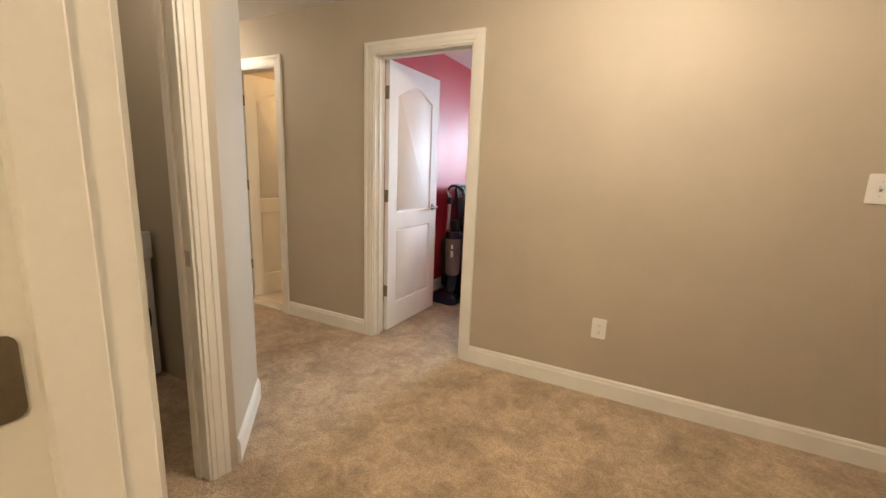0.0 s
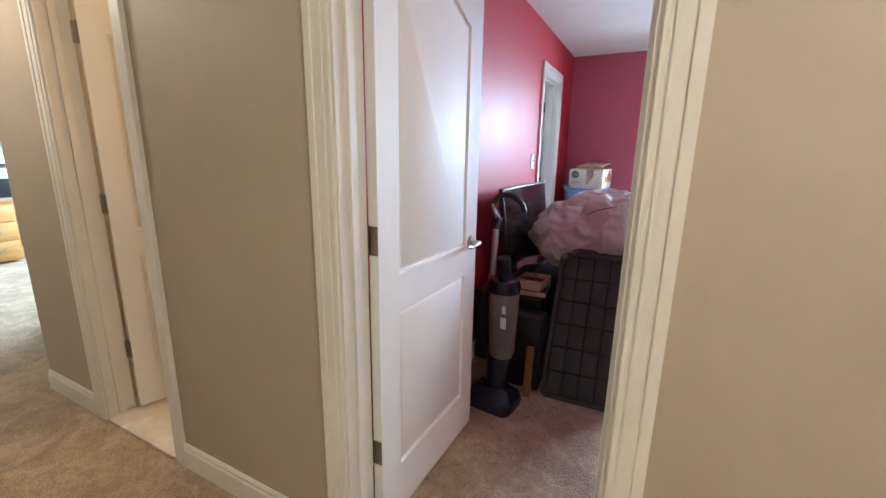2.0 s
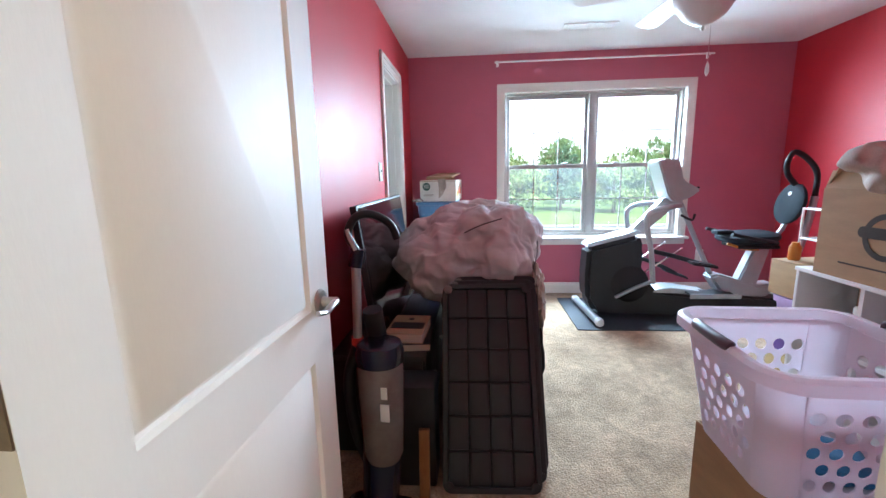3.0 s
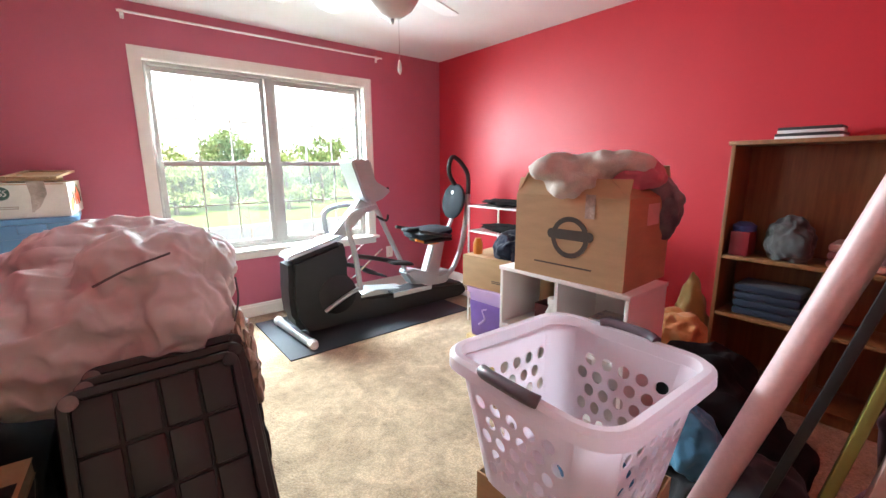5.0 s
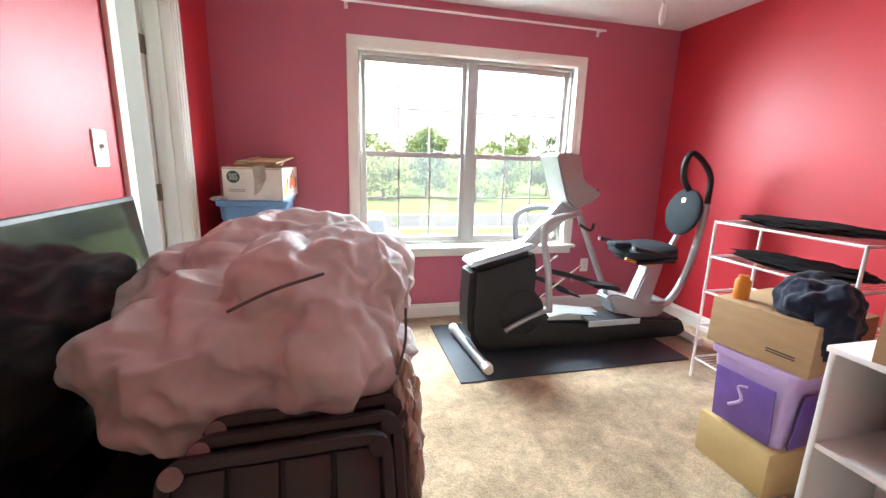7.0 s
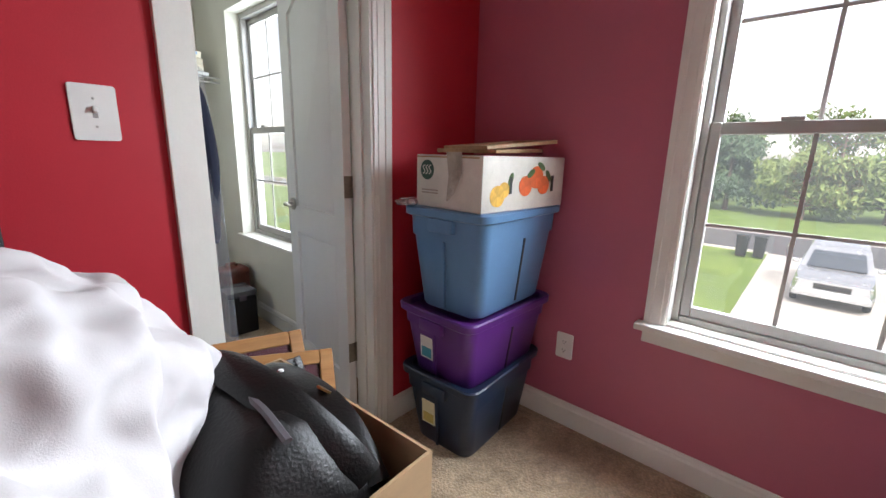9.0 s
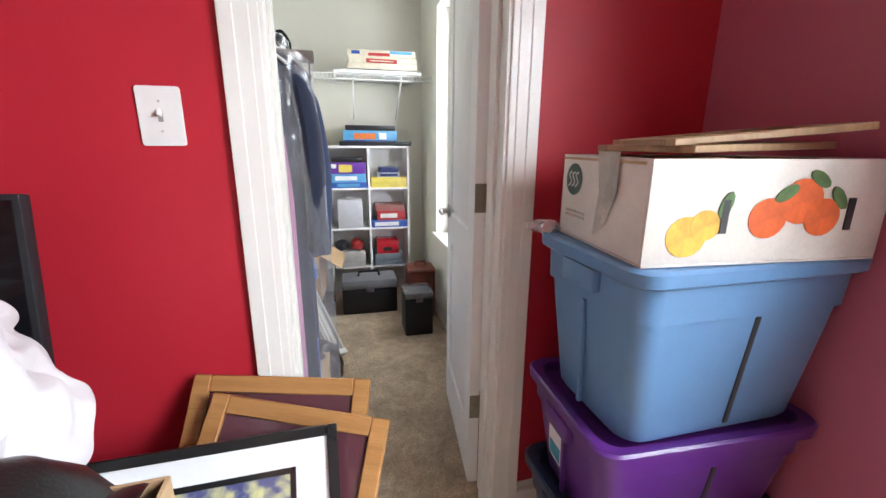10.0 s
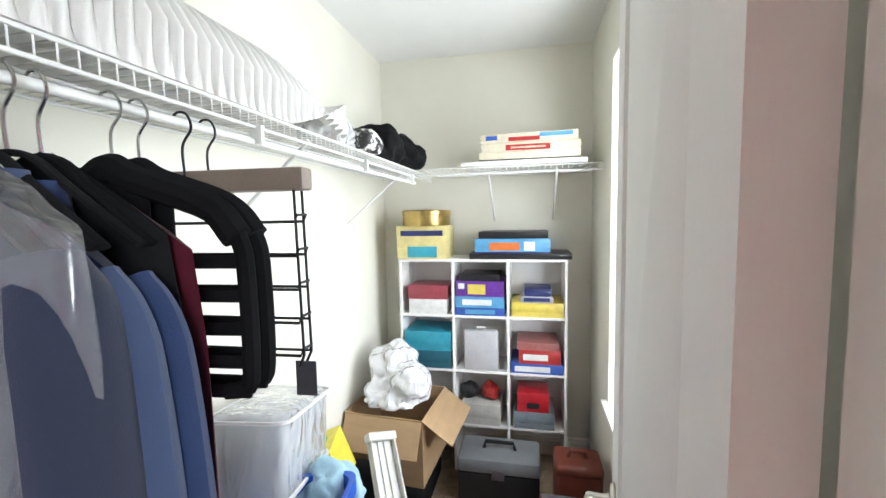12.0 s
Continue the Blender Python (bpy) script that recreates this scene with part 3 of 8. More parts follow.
# leaves stand open: the room's and the bathroom's inwards, the closet's against its wall
door("door_1", 0.73, pose(0.214, 0.128, 0.012, 0, 0, 89), "white two-panel interior door standing open into the red room")
door("door_2", 0.575, pose(-1.325, 0.128, 0.018, 0, 0, 78), "white two-panel bathroom door standing open")

d3 = door("door_3", 0.59, pose(-0.134, 3.484, 0.012, 0, 0, 174) @ Matrix.Diagonal((1, -1, 1, 1)), "white two-panel closet door standing open into the closet")
setting("strike_plate_hall", slab(rounded(0.03, 0.05, 0.006, 3), 0, 0.002, pose(1.7205, -2.353, 1.155, 90, 0, 90)), M_BRONZE, "dark metal strike plate on the hall doorway jamb", "strike plate")
for name, x, y, s in (("strike_plate_closet", -0.09, 2.9035, (0.0015, 1)), ("strike_plate_laundry", 0.535, -1.5485, (0.0015, -1))):
    bm = box(x - 0.014, x + 0.014, y, y + 0.0015 * s[1], 0.90, 0.955) if s[1] > 0 else box(x - 0.014, x + 0.014, y - 0.0015, y, 0.895, 0.955)
    setting(name, bm, M_NICKEL, "small metal strike plate on the jamb", "strike plate")


# ---- windows ----
def window(name, x0, x1, y, z0, z1, units, label):
    """Double-hung units side by side; y is the inner face of the sash track."""
    w = thing(name, pose(0, 0, 0), label, "window", kind="structure")
    fr = 0.035
    part("window_frame", boxes((x0, x0 + fr, y, y + 0.08, z0, z1), (x1 - fr, x1, y, y + 0.08, z0, z1), (x0 + fr, x1 - fr, y, y + 0.08, z1 - fr, z1),
                               (x0 + fr, x1 - fr, y, y + 0.08, z0, z0 + 0.03), bevel=0.003), M_VINYL, w)
    mid = (z0 + z1) / 2 - 0.01
    span = (x1 - x0 - 2 * fr)
    mull = 0.07 if units > 1 else 0
    uw = (span - mull * (units - 1)) / units
    for u in range(units):
        a = x0 + fr + u * (uw + mull)
        b = a + uw
        if u:
            part("mullion", box(a - mull, a, y - 0.006, y + 0.08, z0 + 0.03, z1 - fr, 0.004), M_VINYL, w)
        for kind, s0, s1, d in (("lower_sash", z0 + 0.03, mid + 0.02, 0.010), ("upper_sash", mid - 0.02, z1 - fr, 0.042)):
            t = 0.034
            s = part(kind, boxes((a, a + t, y + d, y + d + 0.03, s0, s1), (b - t, b, y + d, y + d + 0.03, s0, s1),
                                 (a + t, b - t, y + d, y + d + 0.03, s0, s0 + 0.04), (a + t, b - t, y + d, y + d + 0.03, s1 - 0.04, s1), bevel=0.003), M_VINYL, w)
            g0, g1, h0, h1 = a + t, b - t, s0 + 0.04, s1 - 0.04
            pane = part("pane", box(g0 - 0.004, g1 + 0.004, y + d + 0.019, y + d + 0.022, h0 - 0.004, h1 + 0.004), M_GLASS, s)
            pane.visible_shadow = False
            for k in (1, 2):
                xx = g0 + (g1 - g0) * k / 3
                part("muntin", box(xx - 0.006, xx + 0.006, y + d + 0.010, y + d + 0.016, h0, h1), M_VINYL, s)
            zz = (h0 + h1) / 2
            part("muntin", box(g0, g1, y + d + 0.0095, y + d + 0.0155, zz - 0.006, zz + 0.006), M_VINYL, s)
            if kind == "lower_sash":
                # added sheet: veils the lower sash with bright haze
                mesh = part("haze_veil", box(g0 - 0.01, g1 + 0.01, y + 0.070, y + 0.0712, h0 - 0.01, h1 + 0.01), M_HAZE, s, "added faint pale sheet that hazes the view outside")
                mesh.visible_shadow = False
                for xx in (a + uw * 0.27, a + uw * 0.73):
                    part("sash_lock", box(xx - 0.03, xx + 0.03, y + 0.006, y + 0.036, s1, s1 + 0.014, 0.004), M_VINYL, w)
    return w


window("window_1", WX0, WX1, WY + 0.055, WZ0, WZ1, 2, "double-hung twin window with thin grey grilles over the sill")
casing("trim_window", "x", WY, -1, WX0, WX1, WZ1, WZ0 - 0.005, 0.066, "white moulded window casing")
setting("returns_window", boxes((WX0, WX0 + 0.012, WY - 0.004, WY + 0.056, WZ0, WZ1), (WX1 - 0.012, WX1, WY - 0.004, WY + 0.056, WZ0, WZ1),
                                (WX0 + 0.012, WX1 - 0.012, WY - 0.004, WY + 0.056, WZ1 - 0.012, WZ1)), M_TRIM, "white boards lining the window opening", "trim")
setting("window_stool_1", box(WX0 - 0.09, WX1 + 0.09, WY - 0.055, WY - 0.001, WZ0 - 0.03, WZ0 - 0.003, 0.006), M_TRIM, "white painted window sill board", "window sill")
setting("window_stool_2", box(WX0, WX1, WY - 0.001, WY + 0.06, WZ0 - 0.004, WZ0 + 0.006), M_TRIM, "white inner sill of the window", "window sill")
setting("window_apron_1", box(WX0 - 0.066, WX1 + 0.066, WY - 0.016, WY - 0.001, WZ0 - 0.085, WZ0 - 0.03, 0.004), M_TRIM, "white moulded apron under the sill", "trim")
window("window_2", CWX0, CWX1, 3.79, CWZ0, CWZ1, 1, "double-hung closet window with thin grey grilles")
setting("window_stool_3", box(CWX0 - 0.04, CWX1 + 0.04, 3.672, 3.79, CWZ0 - 0.018, CWZ0 + 0.004, 0.004), M_TRIM, "white closet window sill", "window sill")

# ---- the red room: fixtures ----
def plate(name, m, label, kind):
    """A cover plate on a wall; local x across, z up, +y out of the wall."""
    t = thing(name, m, label, "switch" if kind == "switch" else "outlet")
    w, h = (0.089, 0.127) if kind == "switch" else (0.078, 0.120)
    part("cover", slab(rounded(w, h, 0.006, 3), 0, 0.006, pose(0, 0, 0, -90, 0, 0), 0.0015), M_PLATE, t)
    if kind == "switch":
        part("slot", box(-0.005, 0.005, 0.006, 0.0068, -0.012, 0.012), M_BOXGREY, t)
        part("toggle", box(-0.004, 0.004, 0.006, 0.020, -0.004, 0.010, 0.0015, m=pose(0, 0, 0, 18, 0, 0)), M_PLATE, t)
        for z in (-0.032, 0.032):
            part("screw", lathe([(0.003, 0), (0.0025, 0.0012)], 8, pose(0, 0.006, z, -90, 0, 0)), M_NICKEL, t)
    else:
        for z in (-0.020, 0.020):
            s = part("socket", slab(rounded(0.030, 0.026, 0.009, 3), 0.006, 0.0085, pose(0, 0, z, -90, 0, 0)), M_PLATE, t)
            part("slots", boxes((-0.008, -0.006, 0.0085, 0.0092, z - 0.003, z + 0.006), (0.005, 0.007, 0.0085, 0.0092, z - 0.002, z + 0.006),
                                (-0.002, 0.002, 0.0085, 0.0092, z - 0.010, z - 0.006)), M_DARK, s)
    return t


TO_X, TO_NEG_Y = -90, 180
plate("light_switch", pose(0, 2.671, 1.289, 0, 0, TO_X), "white toggle light switch plate on the red wall", "switch")
plate("light_switch", pose(2.87, 0, 1.27, 0, 0, TO_NEG_Y), "white toggle light switch plate on the tan hallway wall", "switch")
plate("wall_outlet", pose(1.824, 0, 0.412, 0, 0, TO_NEG_Y), "white duplex outlet low on the tan hallway wall", "outlet")
plate("wall_outlet", pose(0.565, WY, 0.385, 0, 0, TO_NEG_Y), "white duplex outlet low on the mauve wall", "outlet")
plate("wall_outlet", pose(2.93, WY, 0.40, 0, 0, TO_NEG_Y), "white duplex outlet behind the exercise machine", "outlet")

# curtain rod over the window
rod = thing("curtain_rod", pose(0.85, WY - 0.07, 2.315), "thin white curtain rod above the window", "curtain rod")
part("pole", tube([(0, 0, 0), (2.02, 0, 0.0)], 0.008, 10), M_WHITE, rod)
for x in (0.03, 1.99):
    part("bracket", boxes((x - 0.008, x + 0.008, 0, 0.07, -0.006, 0.006), (x - 0.012, x + 0.012, 0.062, 0.07, -0.03, 0.03), bevel=0.002), M_WHITE, rod)

# ceiling register and fan
vent = thing("ceiling_vent", pose(1.36, 3.36, CEIL), "white slatted metal air register in the ceiling", "vent")
part("frame", boxes((0, 0.42, 0, 0.02, -0.008, 0), (0, 0.42, 0.13, 0.15, -0.008, 0), (0, 0.02, 0.02, 0.13, -0.008, 0), (0.40, 0.42, 0.02, 0.13, -0.008, 0), (0.20, 0.215, 0.02, 0.13, -0.008, 0), bevel=0.002), M_WHITE, vent)
part("backing", box(0.02, 0.40, 0.02, 0.13, -0.0015, -0.0005), M_DARK, vent)
for i in range(9):
    y = 0.028 + i * 0.0115
    part("slat", boxes((0.02, 0.20, y, y + 0.007, -0.006, -0.004), (0.215, 0.40, y + 0.002, y + 0.0105, -0.006, -0.004)), M_WHITE, vent)

FX, FY = 1.85, 2.25
fan = thing("ceiling_fan", pose(FX, FY, CEIL), "white ceiling fan with a frosted bowl lamp and pull chain", "ceiling fan")
part("canopy", lathe([(0.03, -0.05), (0.065, -0.03), (0.075, 0)], 24), M_WHITE, fan)
part("downrod", tube([(0, 0, -0.12), (0, 0, -0.03)], 0.013, 12), M_WHITE, fan)
part("motor", lathe([(0.06, -0.25), (0.10, -0.235), (0.125, -0.20), (0.12, -0.15), (0.05, -0.12), (0.015, -0.11)], 28), M_WHITE, fan)
M_FROST = paint("frosted lamp glass", (0.62, 0.62, 0.60), 0.35, 0.06, 9, 80, 0.02)
part("bowl", lathe([(0.006, -0.405), (0.05, -0.395), (0.10, -0.36), (0.14, -0.30), (0.150, -0.262), (0.145, -0.25)], 32), M_FROST, fan, "frosted glass lamp bowl")
part("finial", lathe([(0.004, -0.43), (0.011, -0.42), (0.008, -0.404)], 12), M_NICKEL, fan)
for k in range(5):
    m = pose(0, 0, 0, 0, 0, k * 72 + 20)
    b = part("blade", slab([(0.20, -0.05), (0.30, -0.062), (0.62, -0.068), (0.655, -0.03), (0.655, 0.03), (0.62, 0.068), (0.30, 0.062), (0.20, 0.05)], -0.206, -0.199,
                           m @ pose(0, 0, 0, 10, 0, 0), 0.002), M_WHITE, fan)
    part("blade_iron", boxes((0.09, 0.24, -0.018, 0.018, -0.199, -0.191), bevel=0.002), M_NICKEL, b).matrix_basis = m
part("pull_chain", tube([(0.05, 0.02, -0.39), (0.05, 0.02, -0.58)], 0.0018, 5), M_CHROME, fan)
part("pull_fob", lathe([(0.004, -0.65), (0.011, -0.63), (0.009, -0.60), (0.003, -0.58)], 12, pose(0.05, 0.02, 0)), M_WHITE, fan)


# ---- storage tubs in the corner ----
def tub(m, w, l, h, mat, label, lidded=False, sticker=None, group="stacked tubs"):
    t = thing("storage_tub", m, label, "storage tub", group)

    def ring(z, grow, r=0.05):
        return [(x, y, z) for x, y in rounded(w + grow, l + grow, r, 6)]
    part("body", loft([ring(0, -0.09), ring(0.012, -0.075), ring(h * 0.55, -0.032), ring(h * 0.72, -0.020), ring(h * 0.725, -0.006), ring(h - 0.03, 0.0), ring(h - 0.03, 0.012)]), mat, t)
    part("rim", loft([ring(h - 0.035, 0.018), ring(h - 0.03, 0.030), ring(h - 0.006, 0.034), ring(h, 0.024), ring(h - 0.002, -0.02), ring(h - 0.025, -0.03)], cap=False) if not lidded
         else loft([ring(h - 0.035, 0.018), ring(h - 0.03, 0.032), ring(h - 0.006, 0.034), ring(h, 0.022), ring(h, -0.04), ring(h - 0.010, -0.06)]), mat, t)
    for s in (-1, 1):
        part("rib", box(-0.006, 0.006, -0.004, 0.006, 0.02, h * 0.70, 0.002, m=pose(0, s * (l / 2 - 0.020), 0, s * -2.5, 0, 0)), mat, t)
        # dark strip on the tub wall stands for the shade in its groove
        part("groove_shade", box(-0.004, 0.003, -0.007, 0.007, 0.0, h * 0.66, 0.002, m=pose(s * (w / 2 - 0.0365), 0.02, 0.02, 0, s * math.degrees(math.atan2(0.026, h * 0.66)), 0)), M_DARK, t)
        part("handle", box(-0.06, 0.06, -0.014, 0.014, h - 0.085, h - 0.034, 0.006, m=pose(0, s * (l / 2 + 0.004), 0)), mat, t)
    if sticker:
        bm = box(-0.035, 0.035, -0.0012, 0, -0.055, 0.055)
        s = part("sticker", bm, sticker, t, "product sticker")
        s.matrix_basis = pose(-0.05, -l / 2 + 0.018, h * 0.45, 3, 0, 0)
        part("sticker_bar", box(-0.028, 0.028, -0.0022, -0.0013, -0.048, -0.005), M_TEAL if sticker == M_PLATE else M_MUSTARD, s)
    return t


M_TEAL = paint("teal print", (0.03, 0.25, 0.33), 0.4, 0.1, 20, 100, 0.0)
M_MUSTARD = paint("mustard print", (0.62, 0.48, 0.12), 0.4, 0.1, 20, 100, 0.0)
M_LABELY = paint("pale yellow label", (0.78, 0.72, 0.45), 0.45, 0.06, 20, 100, 0.0)
M_TUBBLUE = paint("steel blue plastic", (0.115, 0.25, 0.43), 0.36, 0.08, 4, 200, 0.03)
M_TUBPURP = paint("purple plastic", (0.105, 0.022, 0.19), 0.32, 0.08, 4, 200, 0.03)
M_TUBNAVY = paint("navy plastic", (0.012, 0.025, 0.055), 0.34, 0.1, 4, 200, 0.03)
tub(pose(0.275, 3.825, 0.0, 0, 0, 3), 0.36, 0.52, 0.345, M_TUBNAVY, "dark navy plastic storage tub on the carpet", sticker=M_LABELY)
tub(pose(0.275, 3.835, 0.31, 0, 0, -2), 0.38, 0.54, 0.305, M_TUBPURP, "purple plastic storage tub nested in a navy one", sticker=M_PLATE)
tub(pose(0.305, 3.83, 0.62, 0, 0, 1), 0.37, 0.54, 0.40, M_TUBBLUE, "steel blue lidded storage tub on top of the stack", lidded=True)

# printed fruit carton on the tubs
M_CARTON = paint("printed white carton", (0.66, 0.62, 0.55), 0.55, 0.12, 7, 160, 0.06)
M_TAPE = paint("crumpled clear tape", (0.42, 0.36, 0.30), 0.25, 0.3, 14, 60, 0.3)
M_ORANGE = paint("orange fruit print", (0.75, 0.13, 0.03), 0.5, 0.2, 18, 90, 0.0)
M_YELLOWP = paint("yellow fruit print", (0.75, 0.42, 0.06), 0.5, 0.3, 18, 90, 0.0)
M_LEAF = paint("green leaf print", (0.08, 0.16, 0.05), 0.5, 0.3, 18, 90, 0.0)
M_LOGOGREEN = paint("dark green print", (0.02, 0.07, 0.045), 0.5, 0.1, 18, 90, 0.0)
carton = thing("fruit_carton", pose(0.335, 3.82, 1.022, 0, 0, -4), "white fruit carton with orange print and torn brown tape", "cardboard box")
CW, CL, CH = 0.33, 0.50, 0.19
for name, ends in (("bottom", (-CW / 2, CW / 2, -CL / 2, CL / 2, 0, 0.005)), ("side", (-CW / 2, -CW / 2 + 0.006, -CL / 2, CL / 2, 0.005, CH)), ("side", (CW / 2 - 0.006, CW / 2, -CL / 2, CL / 2, 0.005, CH)),
                   ("side", (-CW / 2 + 0.006, CW / 2 - 0.006, -CL / 2, -CL / 2 + 0.006, 0.005, CH)), ("side", (-CW / 2 + 0.006, CW / 2 - 0.006, CL / 2 - 0.006, CL / 2, 0.005, CH))):
    part(name, box(*ends, 0.0015), M_CARTON, carton)
for x0, x1, y0, y1, tilt in ((-0.16, 0.15, -0.245, -0.09, 4), (-0.16, 0.15, 0.08, 0.245, -5)):
    part("flap", box(x0, x1, y0, y1, CH, CH + 0.005, m=pose(0, 0, 0, tilt * 0.6, 0, 0)), M_CARD, carton, "bent cardboard flap")


def disc(r, thick, sides=20, squash=1.0):
    return slab([(r * math.cos(a), r * squash * math.sin(a)) for a in (k * math.tau / sides for k in range(sides))], 0, thick)


side_x = pose(CW / 2 + 0.0005, 0, 0, 90, 0, 90)
for y, z, r, mat, th in ((-0.01, 0.085, 0.040, M_ORANGE, 0.0012), (0.055, 0.115, 0.045, M_ORANGE, 0.0016), (0.105, 0.085, 0.038, M_ORANGE, 0.0020),
                         (-0.17, 0.055, 0.040, M_YELLOWP, 0.0012), (-0.135, 0.075, 0.030, M_YELLOWP, 0.0016)):
    part("fruit_print", disc(r, th, 18, 0.92), mat, carton).matrix_basis = side_x @ pose(y, z, 0)
for y, z, a in ((0.02, 0.13, 30), (0.085, 0.155, -30), (0.135, 0.12, -50), (-0.10, 0.11, 70)):
    part("leaf_print", disc(0.026, 0.0024, 10, 0.45), M_LEAF, carton).matrix_basis = side_x @ pose(y, z, 0, 0, 0, a)
for y in (-0.10, 0.165):
    part("hand_hole", box(-0.007, 0.007, -0.03, 0.03, 0, 0.0028), M_DARK, carton).matrix_basis = side_x @ pose(y, 0.09, 0)
side_y = pose(0, -CL / 2 - 0.0005, 0, 90, 0, 0)
seal = part("round_mark", disc(0.036, 0.0012, 28), M_LOGOGREEN, carton, "dark green oval mark")
seal.matrix_basis = side_y @ pose(-0.105, 0.135, 0)
for dx in (-0.016, 0.0, 0.016):
    part("mark_curl", tube([(dx + 0.006, 0.017, 0.0016), (dx - 0.006, 0.010, 0.0016), (dx + 0.005, -0.006, 0.0016), (dx - 0.007, -0.016, 0.0016)], 0.0022, 5, 0.4, 5), M_CARTON, seal)
for z in (0.062, 0.052):
    part("print_bar", box(-0.045, 0.045, -0.003, 0.003, 0, 0.001), M_TAPE, carton).matrix_basis = side_y @ pose(-0.09, z, 0)
part("tape", loft([[(x + dx, -CL / 2 - 0.003 - 0.004 * k, z) for dx, z, k in ((-0.02, 0.20, 1), (0.045, 0.20, 0), (0.05, 0.13, 1), (0.015, 0.06, 0), (-0.015, 0.03, 1), (-0.01, 0.12, 0))] for x in (0.02, 0.028)]),
     M_TAPE, carton, "crumpled brown packing tape")
for i, (x, y, z, a, b, w, l) in enumerate(((-0.01, 0.00, 0.203, 1.5, 8, 0.26, 0.36), (0.02, 0.02, 0.226, 5, -6, 0.24, 0.38))):
    fr = thing("picture_frame", pose(0.335, 3.82, 1.022, 0, 0, -4) @ pose(x, y, z, a, 0, b), "flat wooden picture frame lying on the carton", "picture frame", "frames on the carton")
    part("frame", boxes((-w / 2, -w / 2 + 0.03, -l / 2, l / 2, 0, 0.014), (w / 2 - 0.03, w / 2, -l / 2, l / 2, 0, 0.014), (-w / 2 + 0.03, w / 2 - 0.03, -l / 2, -l / 2 + 0.03, 0, 0.014),
                        (-w / 2 + 0.03, w / 2 - 0.03, l / 2 - 0.03, l / 2, 0, 0.014), bevel=0.002), wood("pale frame wood", (0.45, 0.30, 0.16), (0.30, 0.18, 0.09)), fr)
    part("back", box(-w / 2 + 0.03, w / 2 - 0.03, -l / 2 + 0.03, l / 2 - 0.03, 0.003, 0.007), M_CARD, fr)


# ---- exercise machine on its mat ----
M_RUBBER = paint("grey blue rubber mat", (0.035, 0.045, 0.058), 0.7, 0.15, 6, 300, 0.2)
single("floor_mat", box(1.475, 3.10, 3.04, 3.91, 0, 0.010, 0.003), M_RUBBER, pose(0, 0, 0), "dark grey rubber exercise mat on the carpet", "mat")
M_CHAR = paint("charcoal plastic", (0.016, 0.018, 0.020), 0.45, 0.15, 8, 260, 0.06, spec=0.35)
M_SILVER = paint("silver painted metal", (0.42, 0.45, 0.47), 0.32, 0.06, 8, 200, 0.02, metal=0.6)
M_PADDING = paint("slate vinyl padding", (0.022, 0.028, 0.034), 0.7, 0.12, 12, 300, 0.1, spec=0.15)
ell = thing("exercise_machine", pose(0, 0, 0.010), "silver and charcoal recumbent elliptical exercise machine on the mat", "exercise machine")
YM = 3.42


def side_plate(outline, y0, y1, bevel=0.012):
    """A solid with an outline in x, z, between y0 and y1."""
    bm = bmesh.new()
    low = [bm.verts.new((x, y0, z)) for x, z in outline]
    f = bm.faces.new(low)
    g = bmesh.ops.extrude_face_region(bm, geom=[f])
    bmesh.ops.translate(bm, verts=[v for v in g["geom"] if isinstance(v, bmesh.types.BMVert)], vec=(0, y1 - y0, 0))
    bmesh.ops.recalc_face_normals(bm, faces=bm.faces[:])
    if bevel:
        bmesh.ops.bevel(bm, geom=bm.edges[:], offset=bevel, segments=2, affect="EDGES")
    return bm


part("housing", side_plate([(1.60, 0.16), (1.585, 0.34), (1.60, 0.62), (2.02, 0.735), (2.06, 0.60), (2.05, 0.40), (2.20, 0.22), (2.16, 0.04), (1.68, 0.04)], YM - 0.13, YM + 0.13, 0.04), M_CHAR, ell)
part("top_cover", side_plate([(1.59, 0.615), (1.60, 0.65), (2.02, 0.765), (2.045, 0.74), (2.02, 0.728)], YM - 0.105, YM + 0.105, 0.012), M_SILVER, ell)
part("crank_disc", lathe([(0.15, -0.012), (0.155, 0), (0.14, 0.012), (0.05, 0.016), (0.02, 0.018)], 32, pose(1.95, YM - 0.135, 0.31, 90, 0, 0)), M_BLACK, ell)
part("front_foot", tube([(1.66, YM - 0.29, 0.035), (1.62, YM + 0.29, 0.035)], 0.032, 14), M_SILVER, ell)
for y, x in ((YM - 0.31, 1.661), (YM + 0.31, 1.619)):
    part("end_cap", lathe([(0.035, -0.03), (0.037, 0), (0.03, 0.03)], 14, pose(x, y, 0.037, 90, 0, 0)), M_WHITE, ell)
part("main_beam", side_plate([(2.05, 0.05), (2.10, 0.24), (2.55, 0.19), (2.75, 0.21), (3.28, 0.16), (3.34, 0.06), (3.28, 0.02), (2.2, 0.02)], YM - 0.10, YM + 0.10, 0.02), M_CHAR, ell)
part("beam_cover", side_plate([(2.16, 0.245), (2.30, 0.27), (2.62, 0.225), (2.62, 0.205), (2.16, 0.225)], YM - 0.095, YM + 0.095, 0.006), M_SILVER, ell)
part("step_plate", side_plate([(2.42, 0.225), (2.42, 0.24), (2.80, 0.225), (2.80, 0.21)], YM - 0.20, YM - 0.02, 0.004), M_BLACK, ell)
part("step_trim", boxes((2.41, 2.81, YM - 0.21, YM - 0.20, 0.205, 0.245), bevel=0.003), M_SILVER, ell)
part("rear_roller", tube([(3.33, YM - 0.24, 0.032), (3.33, YM + 0.24, 0.032)], 0.03, 14), M_WHITE, ell)
